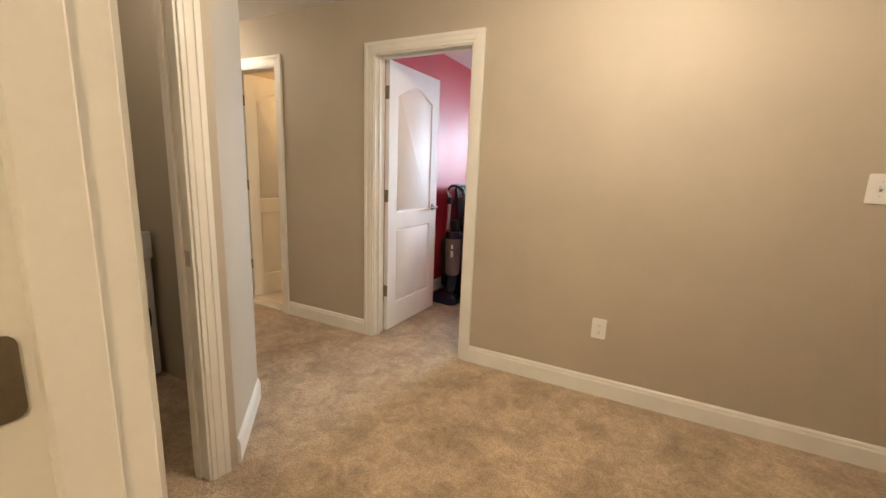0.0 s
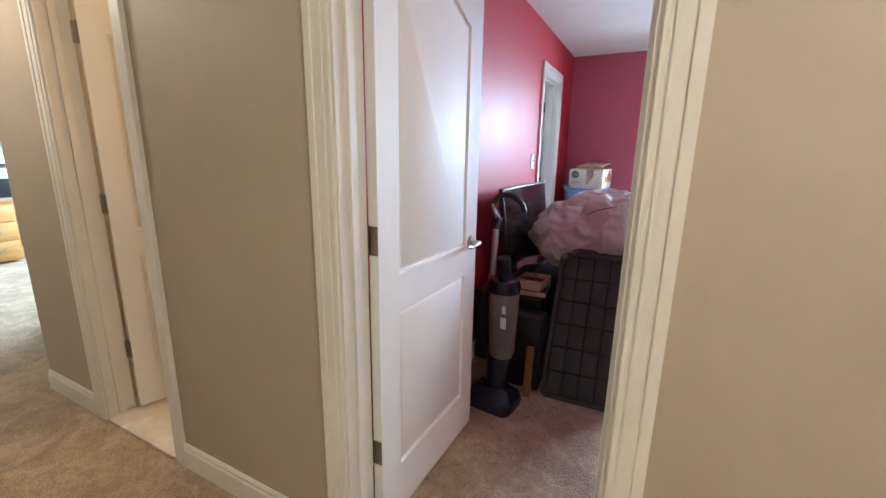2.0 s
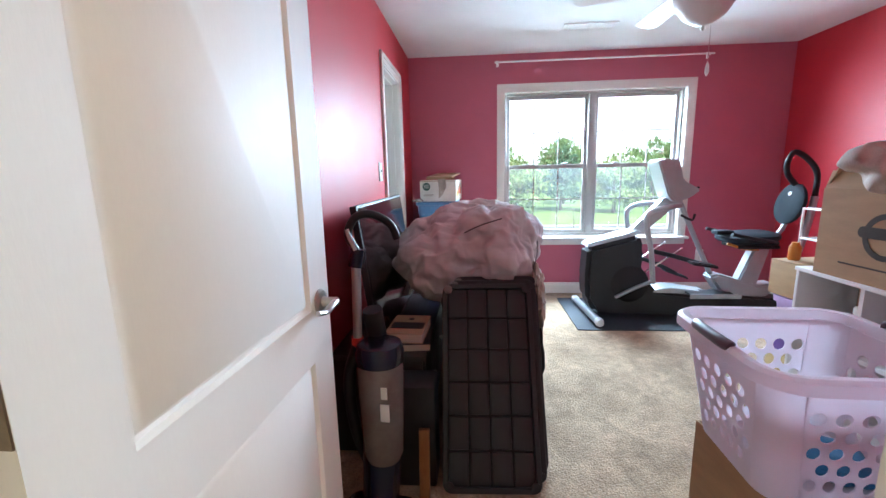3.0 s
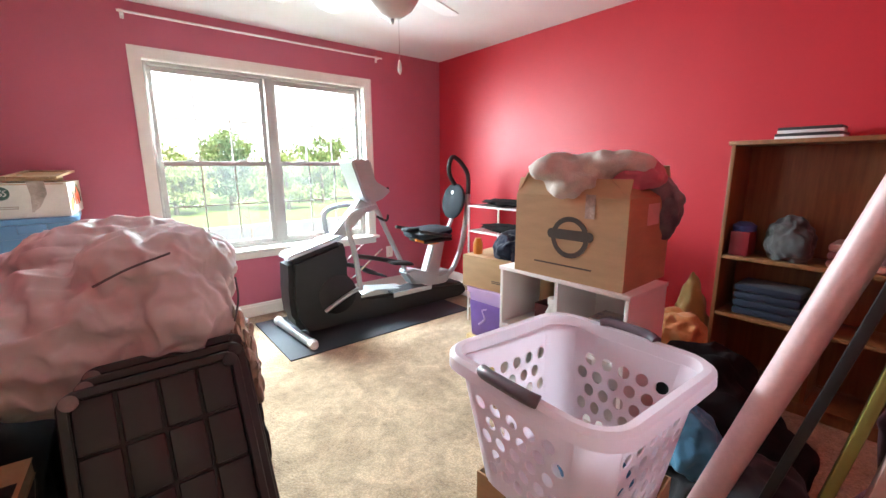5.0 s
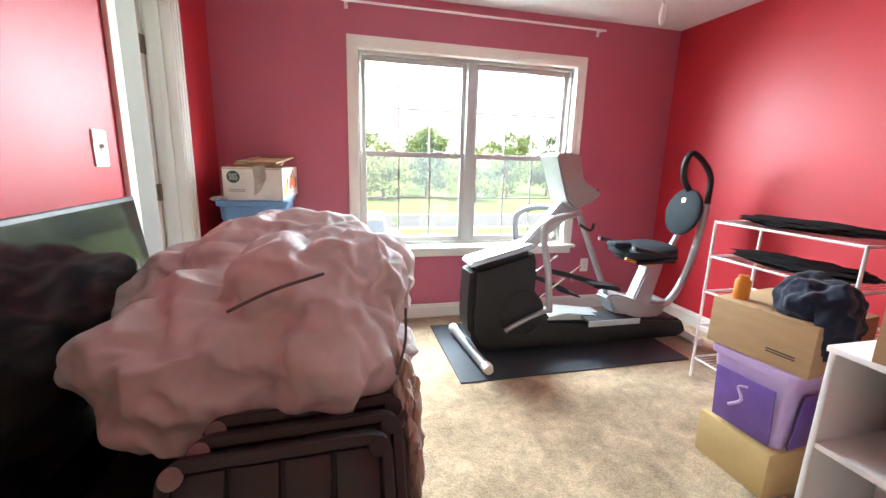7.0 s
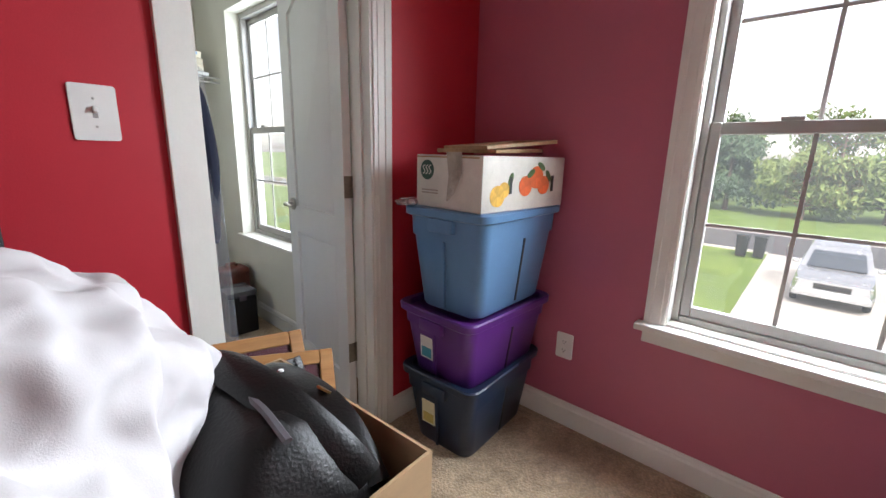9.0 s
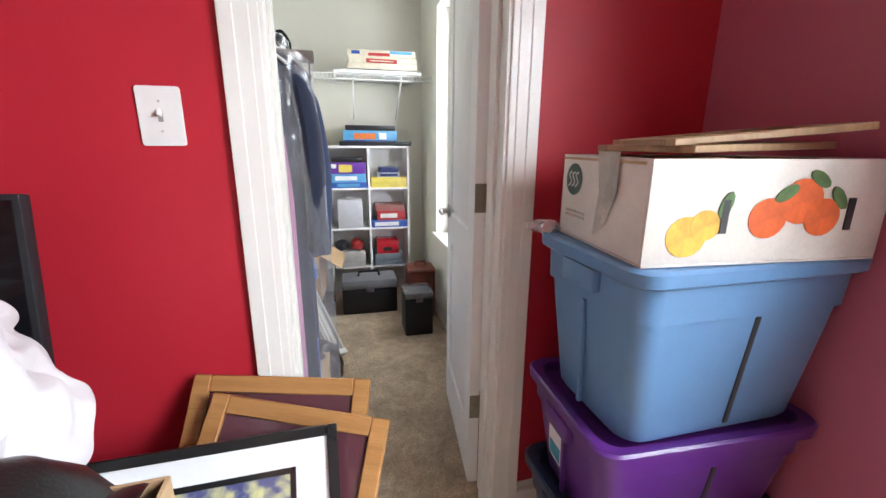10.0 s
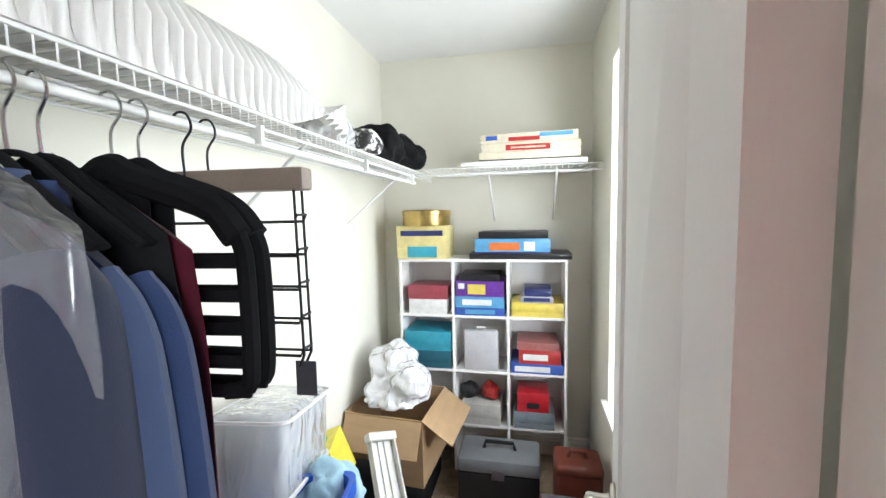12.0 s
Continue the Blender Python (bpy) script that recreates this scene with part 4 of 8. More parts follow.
part("seat_base", side_plate([(2.62, 0.36), (2.70, 0.38), (3.02, 0.28), (3.16, 0.30), (3.12, 0.19), (2.95, 0.16), (2.72, 0.22)], YM - 0.075, YM + 0.075, 0.018), M_SILVER, ell)
part("seat_rail", side_plate([(2.86, 0.30), (2.98, 0.62), (3.10, 0.60), (3.02, 0.27)], YM - 0.05, YM + 0.05, 0.012), M_SILVER, ell)
part("rear_arm", tube([(3.02, YM - 0.03, 0.22), (3.18, YM - 0.05, 0.30), (3.29, YM - 0.06, 0.52), (3.35, YM - 0.06, 0.80), (3.375, YM - 0.06, 1.02)], 0.026, 14, soft=6), M_SILVER, ell)
part("rear_grip", tube([(3.375, YM - 0.06, 1.02), (3.37, YM - 0.06, 1.20), (3.29, YM - 0.06, 1.31), (3.185, YM - 0.06, 1.37), (3.145, YM - 0.05, 1.30), (3.17, YM - 0.03, 1.20), (3.27, YM, 1.10)], 0.021, 14, soft=6), M_BLACK, ell, "black foam grip")
part("seat_tray", box(2.80, 3.12, YM - 0.13, YM + 0.13, 0.60, 0.63, 0.012), M_BLACK, ell)
for dy in (-0.19, 0.19):
    part("seat_grip", tube([(3.05, YM + dy, 0.66), (2.86, YM + dy, 0.70), (2.70, YM + dy, 0.735)], 0.016, 10, soft=4), M_BLACK, ell, "black seat-side grip")
part("seat", loft([[(x, YM + y, z) for x, y in rounded(0.40 * k, 0.36 * k, 0.10 * k)] for z, k in ((0, 0.9), (0.02, 1.0), (0.05, 1.0), (0.065, 0.88))]), M_PADDING, ell).matrix_basis = pose(2.93, 0, 0.655, 0, -4, 0)
part("seat_nose", box(2.66, 2.80, YM - 0.05, YM + 0.05, 0.71, 0.745, 0.012), M_PADDING, ell)
back = part("backrest", loft([[(0.0 + d, YM + y, z) for y, z in ((0.15 * k * math.cos(a), 0.17 * k * math.sin(a)) for a in (j * math.tau / 24 for j in range(24)))] for d, k in ((0, 0.86), (-0.02, 1.0), (-0.045, 1.0), (-0.06, 0.86))]), M_PADDING, ell)
back.matrix_basis = pose(3.27, 0, 0.95, 0, 12, 0)
part("back_mark", disc(0.018, 0.002), M_WHITE, back).matrix_basis = pose(-0.0605, YM, 0.08, 0, -90, 0)
part("back_bracket", tube([(3.13, YM, 0.64), (3.20, YM, 0.75), (3.26, YM, 0.90)], 0.02, 10), M_SILVER, ell)
part("adjust_lever", tube([(2.72, YM - 0.10, 0.645), (2.86, YM - 0.10, 0.60), (2.98, YM - 0.08, 0.59)], 0.011, 8, soft=3), paint("orange plastic", (0.65, 0.22, 0.03), 0.4, 0.05, 9, 100, 0.0), ell, "orange seat adjusting lever")
part("mast", side_plate([(1.96, 0.74), (2.06, 0.72), (2.37, 1.00), (2.32, 1.06), (2.22, 1.02)], YM - 0.045, YM + 0.045, 0.012), M_SILVER, ell)
part("brace", tube([(2.36, YM, 1.00), (2.52, YM, 0.66), (2.68, YM, 0.33)], 0.02, 12), M_SILVER, ell)
part("console", side_plate([(2.12, 1.33), (2.19, 1.345), (2.29, 1.33), (2.33, 1.17), (2.47, 1.09), (2.40, 1.03), (2.28, 0.99), (2.22, 1.04)], YM - 0.12, YM + 0.12, 0.012), M_SILVER, ell)
part("console_screen", box(-0.002, 0.002, YM - 0.08, YM + 0.08, -0.06, 0.06, m=pose(2.318, 0, 1.255, 0, -13, 0)), M_DARK, ell)
part("console_tip", tube([(2.44, YM - 0.02, 1.09), (2.50, YM - 0.02, 1.105)], 0.010, 8), M_BLACK, ell)
for dy, k in ((-0.22, 0), (0.22, 1)):
    part("swing_arm", tube([(2.10 + 0.05 * k, YM + dy, 0.34), (2.07, YM + dy, 0.60), (2.02, YM + dy, 0.84), (2.05, YM + dy, 0.93), (2.20, YM + dy, 0.965), (2.33, YM + dy * 0.4, 0.96)], 0.021, 12, soft=5), M_SILVER, ell)
    part("arm_link", tube([(2.10, YM + dy, 0.36), (1.98, YM + dy * 0.8, 0.29), (1.83, YM + dy * 0.7, 0.20)], 0.024, 10, 0.6), M_SILVER, ell)
    part("pedal_arm", tube([(2.10, YM + dy * 0.8, 0.60 - 0.12 * k), (2.26, YM + dy * 0.8, 0.56 - 0.13 * k), (2.46, YM + dy * 0.8, 0.50 - 0.17 * k)], 0.019, 10, soft=3), M_BLACK, ell)
    part("pedal", side_plate([(2.36, 0.53 - 0.16 * k), (2.56, 0.50 - 0.20 * k), (2.58, 0.47 - 0.20 * k), (2.38, 0.50 - 0.16 * k)], YM + dy - 0.06, YM + dy + 0.06, 0.008), M_BLACK, ell)
    part("pedal_link", tube([(2.06, YM + dy * 0.7, 0.42), (2.34, YM + dy * 0.7, 0.62)], 0.008, 8), M_CHROME, ell)
part("cable_hook", tube([(2.36, YM - 0.05, 0.88), (2.44, YM - 0.07, 0.84), (2.46, YM - 0.07, 0.89)], 0.010, 8, soft=3), M_BLACK, ell)

# ---- the red room: things along the walls ----
def folds(bm, verts, amount, freq, seed):
    """Pushes vertices along their normals into sharp creases and soft puffs."""
    bm.normal_update()
    for v in verts:
        q = v.co * freq + Vector((seed, seed * 0.3, -seed))
        warp = Vector((noise.noise(q * 0.6), noise.noise(q * 0.6 + Vector((7, 1, 3))), noise.noise(q * 0.6 + Vector((2, 9, 5))))) * 0.9
        ridge = 1 - abs(noise.noise(q + warp)) * 2.2
        fine = 1 - abs(noise.noise(q * 2.3 + warp * 2)) * 2.0
        v.co += v.normal * amount * (-max(0, ridge) ** 4 - 0.22 * max(0, fine) ** 3 + 0.5 * noise.noise(q * 0.7) + 0.25)


def heap(name, lobes, mat, label, category, amount=0.02, freq=6.0, sub=5, m=None, group=""):
    """A soft pile of cloth made of overlapping lobes: (centre, size, seed)."""
    bm = bmesh.new()
    for i, (c, s, seed) in enumerate(lobes):
        vs = blob(bm, c, s, 0.22, 1.6, seed, sub, seed)
        folds(bm, vs, amount, freq, seed)
        for v in vs:
            v.co.z = max(v.co.z, 0.0)
    ob = welded(single(name, bm, mat, m or pose(0, 0, 0), label, category, group), len(lobes))
    size = max(max(s) for c, s, seed in lobes)
    return crumple(ob, 1.22, 50, 0.16, 0.022, 0.05, lobes[0][2], max(0.012, size * 0.095)) if sub >= 5 else ob


def welded(ob, count, cell=0.009):
    """Joins overlapping lobes into one skin."""
    if count > 1:
        w = ob.modifiers.new("weld", "REMESH")
        w.mode, w.voxel_size, w.use_smooth_shade = "VOXEL", cell, True
        r = ob.modifiers.new("relax", "SMOOTH")
        r.factor, r.iterations = 0.5, 3
    return ob


def crumple(ob, grow=1.18, steps=140, stiff=0.10, outer=0.035, inner=0.05, seed=1, cell=0.018):
    """Lets the skin of a soft thing buckle: it has more cloth than its form needs, and settles into folds."""
    for old in list(ob.modifiers):
        ob.modifiers.remove(old)
    w = ob.modifiers.new("weld", "REMESH")
    w.mode, w.voxel_size = "VOXEL", cell
    me = bpy.data.meshes.new_from_object(ob.evaluated_get(bpy.context.evaluated_depsgraph_get()))
    ob.modifiers.clear()
    x0 = np.array([v.co for v in me.vertices])
    nrm = np.array([v.normal for v in me.vertices])
    pairs = {(min(a, b), max(a, b)) for p in me.polygons for i, a in enumerate(p.vertices) for b in list(p.vertices)[i + 1:]}
    e = np.array(sorted(pairs))
    a, b, n = e[:, 0], e[:, 1], len(x0)
    deg = np.bincount(a, minlength=n) + np.bincount(b, minlength=n)
    rest = np.linalg.norm(x0[a] - x0[b], axis=1) * grow

    def gather(d):
        return np.stack([np.bincount(a, d[:, k], n) - np.bincount(b, d[:, k], n) for k in range(3)], 1) / deg[:, None]

    bumps = np.array([noise.noise(Vector(p) * 6 + Vector((seed, -seed, 2 * seed))) + 0.5 * noise.noise(Vector(p) * 23 + Vector((seed, 5, seed))) for p in x0])
    x = x0 + nrm * (bumps * 0.012)[:, None]
    low = x0[:, 2].min()
    for k in range(steps):
        for _ in range(3):
            d = x[b] - x[a]
            ln = np.linalg.norm(d, axis=1) + 1e-9
            x = x + 1.1 * gather(d * (0.5 * (ln - rest) / ln)[:, None])
        x = x + stiff * gather(x[b] - x[a])
        off = x - x0
        out = (off * nrm).sum(1)
        x = x + nrm * (np.clip(out, -inner, outer) - out)[:, None]
        x[:, 2] = np.maximum(x[:, 2] - 0.0002, low)
    me.vertices.foreach_set("co", x.astype(np.float32).ravel())
    me.update()
    me.materials.clear()
    for mat in ob.data.materials:
        me.materials.append(mat)
    for p in me.polygons:
        p.use_smooth = True
    ob.data = me
    sub = ob.modifiers.new("soften", "SUBSURF")
    sub.levels = sub.render_levels = 2 if cell > 0.015 else 1
    return ob


M_DUVET = cloth("white cotton duvet", (0.60, 0.57, 0.57), 0.05, 0.85, 600, 0.15, crease=11, depth=0.022)
bm = bmesh.new()
for c, s, seed, amt, fr in (((0.52, 2.02, 0.80), (0.27, 0.28, 0.20), 1.3, 0.032, 3.0), ((0.76, 2.06, 0.93), (0.22, 0.30, 0.185), 2.9, 0.032, 3.2),
                            ((0.64, 2.36, 0.925), (0.30, 0.30, 0.205), 4.1, 0.030, 2.8), ((0.44, 2.355, 0.80), (0.28, 0.26, 0.22), 6.6, 0.028, 2.8),
                            ((0.78, 1.88, 0.86), (0.17, 0.16, 0.12), 8.2, 0.022, 3.6), ((0.845, 2.34, 0.865), (0.19, 0.23, 0.20), 5.3, 0.02, 3.0)):
    vs = blob(bm, c, s, 0.16, 1.5, seed, 5, seed)
    folds(bm, vs, amt, fr, seed)
duvet = single("duvet", bm, M_DUVET, pose(0, 0, 0), "crumpled white duvet heaped over a dark trunk", "bedding")
crumple(duvet, 1.27, 110, 0.16, 0.040, 0.08, 3.0, 0.021)
M_PIPING = paint("grey piping cord", (0.10, 0.09, 0.10), 0.7, 0.1, 9, 100, 0.0)
for pts in ([(0.60, 1.765, 0.985), (0.68, 1.775, 1.02), (0.78, 1.78, 1.05)], [(0.93, 1.80, 0.80), (0.955, 1.84, 0.86), (0.965, 1.90, 0.92)]):
    part("piping", tube(pts, 0.0035, 6, soft=5), M_PIPING, duvet)
M_BLACKCLOTH = cloth("black cloth", (0.012, 0.012, 0.013), 0.2, 0.9)
trunk = thing("trunk", pose(0, 0, 0), "black fabric storage trunk under the duvet", "trunk")
part("body", box(0.49, 0.95, 1.80, 2.40, 0, 0.60, 0.02), M_BLACKCLOTH, trunk)
part("lid", box(0.48, 0.96, 1.79, 2.41, 0.60, 0.66, 0.015), M_BLACKCLOTH, trunk)
bm = bmesh.new()
blob(bm, (0.135, 3.548, 1.038), (0.042, 0.034, 0.014), 0.5, 2.5, 3.7, 5)
scrap = single("plastic_wrap_scrap", bm, film_mat("cloudy film", 0.35, (0.8, 0.74, 0.72)), pose(0, 0, 0), "crumpled clear plastic wrap on the tub lid", "plastic wrap")
crumple(scrap, 1.3, 40, 0.10, 0.010, 0.02, 4.0, 0.006)
M_BEIGE = cloth("beige blanket", (0.44, 0.34, 0.28), 0.15, 0.9)
bm = bmesh.new()
vs = blob(bm, (0.945, 1.86, 0.60), (0.05, 0.14, 0.20), 0.3, 2.5, 3.3, 5)
folds(bm, vs, 0.015, 12, 2.0)
single("blanket", bm, M_BEIGE, pose(0, 0, 0), "beige blanket hanging out from under the duvet", "blanket")
bm = bmesh.new()
vs = blob(bm, (0.955, 1.82, 0.36), (0.035, 0.12, 0.17), 0.3, 2.5, 7.3, 4)
folds(bm, vs, 0.012, 12, 5.0)
single("black_garment", bm, M_BLACKCLOTH, pose(0, 0, 0), "black garment hanging over the trunk side", "clothing")
single("white_board", box(0.905, 0.965, 1.66, 1.70, 0, 0.30, 0.003), M_WHITE, pose(0, 0, 0), "narrow white board standing on the carpet", "board")


# black plastic shelf panels, leaning
def shelf_panel(m):
    t = thing("shelf_panel", m, "black plastic shelf panel with square cells, leaning on a pile", "shelf panel", "leaning shelf panels")
    w, h, d = 0.40, 0.855, 0.045
    outline = [(x + w / 2, z + h / 2, 0) for x, z in rounded(w - 0.024, h - 0.024, 0.028, 5)]
    rim = hoop(outline, ((-0.012, -d), (0.012, -d), (0.012, -0.004), (0.008, 0.0), (-0.008, 0.0), (-0.012, -0.004)))
    rim.transform(pose(0, 0, 0, 90, 0, 0))
    part("frame", rim, M_PANEL, t)
    part("plate", box(0.012, w - 0.012, 0.020, 0.034, 0.012, h - 0.012), M_BLACK, t)
    cw, ch = (w - 0.044) / 4, (h - 0.044) / 6
    first = None
    for i in range(4):
        for j in range(6):
            if first is None:
                first = part("cell", box(0.004, cw - 0.004, 0.008, 0.020, 0.004, ch - 0.004, 0.005), M_PANEL, t)
                ob = first
            else:
                ob = new("cell", first.data)
                ob.parent = t
            ob.matrix_basis = pose(0.022 + cw * i, 0, 0.022 + ch * j)
    for x in (0.026, w - 0.026):
        for z in (0.026, h - 0.026):
            part("corner_boss", lathe([(0.019, 0), (0.019, 0.010), (0.014, 0.013)], 16, pose(x, 0.006, z, 90, 0, 0)), M_BOSS if z > 0.4 and x < 0.1 else M_PANEL, t)
    return t


M_PANEL = paint("charcoal moulded plastic", (0.022, 0.022, 0.024), 0.42, 0.18, 10.0, 240, 0.08, spec=0.4)
M_BOSS = paint("worn grey plastic", (0.22, 0.18, 0.17), 0.5, 0.15, 30, 200, 0.02)
panel = shelf_panel(pose(0.515, 1.265, 0.0, -26, 0, 2))
copy_thing(panel, pose(0.545, 1.325, 0.0, -25.5, 0, 2.5))
copy_thing(panel, pose(0.562, 1.387, 0.0, -25, 0, 3))


# television on a low stand by the wall
tv = thing("television", pose(0.245, 1.48, 0.50, 0, -7, 0), "large black flat television leaning on the red wall", "television")
M_SCREEN = paint("black glass screen", (0.006, 0.006, 0.007), 0.06, 0.05, 3, 60, 0.0, spec=0.6)
part("bezel", box(-0.03, 0.0, 0, 1.0, 0, 0.645, 0.005), M_BLACK, tv)
part("screen", box(0.0005, 0.0025, 0.012, 0.988, 0.022, 0.633), M_SCREEN, tv)
part("back", box(-0.07, -0.03, 0.15, 0.88, 0.08, 0.45, 0.01), M_BLACK, tv)
M_BLACKWOOD = wood("black stained wood", (0.02, 0.017, 0.016), (0.012, 0.010, 0.010), 0.4, "Y")
stand = thing("tv_stand", pose(0, 0, 0), "low black wooden cabinet against the red wall", "cabinet")
part("body", box(0.02, 0.42, 1.48, 2.38, 0.02, 0.47, 0.004), M_BLACKWOOD, stand)
part("top", box(0.018, 0.44, 1.46, 2.40, 0.47, 0.495, 0.004), M_BLACKWOOD, stand)
for y in (1.49, 1.94):
    d = part("door", box(0.42, 0.434, y, y + 0.43, 0.05, 0.46, 0.003), M_BLACKWOOD, stand)
    part("knob", lathe([(0.006, 0), (0.013, 0.018), (0.010, 0.026)], 12, pose(0.434, y + 0.215, 0.30, 0, 90, 0)), M_NICKEL, d)

# books on the stand's end
M_KRAFT = paint("tan book cover", (0.50, 0.34, 0.20), 0.6, 0.1, 10, 150, 0.03)
M_DKPAPER = paint("black printed cover", (0.02, 0.02, 0.022), 0.4, 0.2, 10, 150, 0.03)
M_PAGES = paint("cream pages", (0.62, 0.55, 0.42), 0.8, 0.15, 4, 300, 0.2, stretch=(1, 1, 40))
for i, (w, l, h, z, r, cover, lab) in enumerate(((0.20, 0.27, 0.035, 0.495, 6, M_DKPAPER, "black hardback book lying flat on the cabinet"), (0.17, 0.24, 0.045, 0.530, -3, M_KRAFT, "thick tan paperback book on a black one"))):
    bk = thing("book", pose(0.34, 1.64, z, 0, 0, r), lab, "book", "books by the television")
    part("page_block", box(-w / 2 + 0.003, w / 2 - 0.003, -l / 2 + 0.003, l / 2, 0.003, h - 0.003), M_PAGES, bk)
    part("cover", boxes((-w / 2, w / 2, -l / 2, l / 2, 0, 0.003), (-w / 2, w / 2, -l / 2, l / 2, h - 0.003, h), (-w / 2, -w / 2 + 0.003, -l / 2, l / 2, 0.003, h - 0.003)), cover, bk)
    if i:
        part("title_band", box(-w / 2 + 0.01, w / 2 - 0.01, -0.06, 0.02, h, h + 0.0008), M_DKPAPER, bk)
        part("cover_mark", disc(0.014, 0.0012, 14), M_DKPAPER, bk).matrix_basis = pose(0, 0.065, h)
crate = single("black_crate", box(0.20, 0.49, 1.30, 1.455, 0, 0.44, 0.01), M_BLACK, pose(0, 0, 0), "black plastic crate beside the shelf panels", "crate")
single("wooden_board", box(0.43, 0.47, 1.21, 1.235, 0, 0.42, 0.004, m=pose(0, 0, 0, -6, 0, 0)), wood("orange brown wood", (0.36, 0.15, 0.04), (0.22, 0.08, 0.02)), pose(0, 0, 0), "orange brown wooden board leaning on the crate", "board")

# upright vacuum cleaner
vac = thing("vacuum_cleaner", pose(0.30, 1.10, 0, 0, 0, -8), "upright vacuum cleaner with navy body and clear grey bin", "vacuum cleaner")
M_NAVY = paint("navy gloss plastic", (0.010, 0.014, 0.035), 0.22, 0.1, 9, 200, 0.02)
M_BIN = paint("smoky grey bin", (0.17, 0.15, 0.14), 0.18, 0.15, 9, 60, 0.02)
M_REDP = paint("red plastic", (0.50, 0.03, 0.02), 0.35, 0.1, 9, 100, 0.02)
part("floor_head", loft([[(x, y - 0.02, z) for x, y in rounded(0.29 * k, 0.22 * k, 0.05)] for z, k in ((0.0, 0.96), (0.03, 1.0), (0.07, 0.92), (0.11, 0.55))]), M_NAVY, vac)
part("neck", tube([(0, 0.02, 0.08), (0, 0.05, 0.20), (0, 0.07, 0.32)], [0.065, 0.07, 0.075], 16), M_NAVY, vac)
part("dust_bin", loft([[(x * k + 0.02, y * k + 0.03, z) for x, y in rounded(0.15, 0.15, 0.07)] for z, k in ((0.27, 0.80), (0.30, 0.95), (0.62, 1.05), (0.64, 0.9))]), M_BIN, vac, "smoky clear dust bin")
part("bin_cap", loft([[(x * k + 0.02, y * k + 0.03, z) for x, y in rounded(0.15, 0.15, 0.07)] for z, k in ((0.635, 1.06), (0.67, 1.1), (0.70, 0.98), (0.705, 0.8))]), M_NAVY, vac)
part("label_plate", boxes((0.045, 0.075, -0.052, -0.047, 0.46, 0.52), (0.05, 0.07, -0.052, -0.047, 0.54, 0.58)), M_WHITE, vac)
part("spine", tube([(-0.01, 0.11, 0.15), (-0.01, 0.12, 0.60), (-0.02, 0.08, 0.80)], 0.035, 12), M_BLACK, vac)
part("wand", tube([(-0.065, 0.045, 0.70), (-0.055, 0.045, 0.97)], 0.016, 14), M_SILVER, vac, "brushed metal wand")
part("wand_collar", tube([(-0.067, 0.045, 0.66), (-0.065, 0.045, 0.71)], 0.021, 14), M_REDP, vac, "red collar")
part("hose", tube([(-0.065, 0.04, 0.68), (-0.10, 0.03, 0.55), (-0.095, 0.05, 0.35), (-0.06, 0.08, 0.18)], 0.021, 12, soft=6), M_BLACK, vac)
part("handle_stem", tube([(-0.055, 0.045, 0.96), (-0.045, 0.05, 1.02)], 0.026, 12), M_NAVY, vac)
loop = [(-0.05, 0.05, 1.01), (-0.075, 0.04, 1.07), (-0.05, 0.05, 1.125), (0.0, 0.07, 1.135), (0.055, 0.09, 1.10), (0.075, 0.10, 1.05)]
part("handle_loop", tube(loop, 0.017, 12, 0.8, soft=6), M_BLACK, vac)
part("handle_inlay", tube([(-0.070, 0.022, 1.09), (-0.062, 0.022, 1.06), (-0.045, 0.026, 1.02)], 0.007, 8), M_SILVER, vac)
single("hose_tool", tube([(0.075, 1.02, 0.0), (0.10, 1.0, 0.20), (0.14, 1.0, 0.45), (0.15, 1.02, 0.70)], [0.030, 0.022, 0.022, 0.030], 12, soft=5),
       paint("taupe plastic", (0.20, 0.14, 0.11), 0.5, 0.1, 9, 100, 0.05), pose(0, 0, 0), "taupe vacuum hose tool leaning on the wall", "vacuum tool")

# low white drawer unit, carton with a handbag, framed pictures
unit = thing("drawer_unit", pose(0, 0, 0), "low white drawer unit with wooden fronts", "drawer unit")
part("body", box(0.70, 0.985, 2.46, 2.975, 0, 0.47, 0.003), M_WHITE, unit)
part("top", box(0.69, 1.0, 2.45, 2.993, 0.47, 0.488, 0.003), M_WHITE, unit)
M_PINE = wood("pine drawer front", (0.50, 0.30, 0.14), (0.38, 0.20, 0.08), 0.45, "Y")
for z in (0.03, 0.25):
    d = part("drawer_front", box(0.985, 0.999, 2.47, 2.965, z, z + 0.205, 0.004), M_PINE, unit)
    part("knob", lathe([(0.007, 0), (0.015, 0.02), (0.012, 0.028)], 12, pose(0.999, 2.72, z + 0.10, 0, 90, 0)), M_PINE, d)


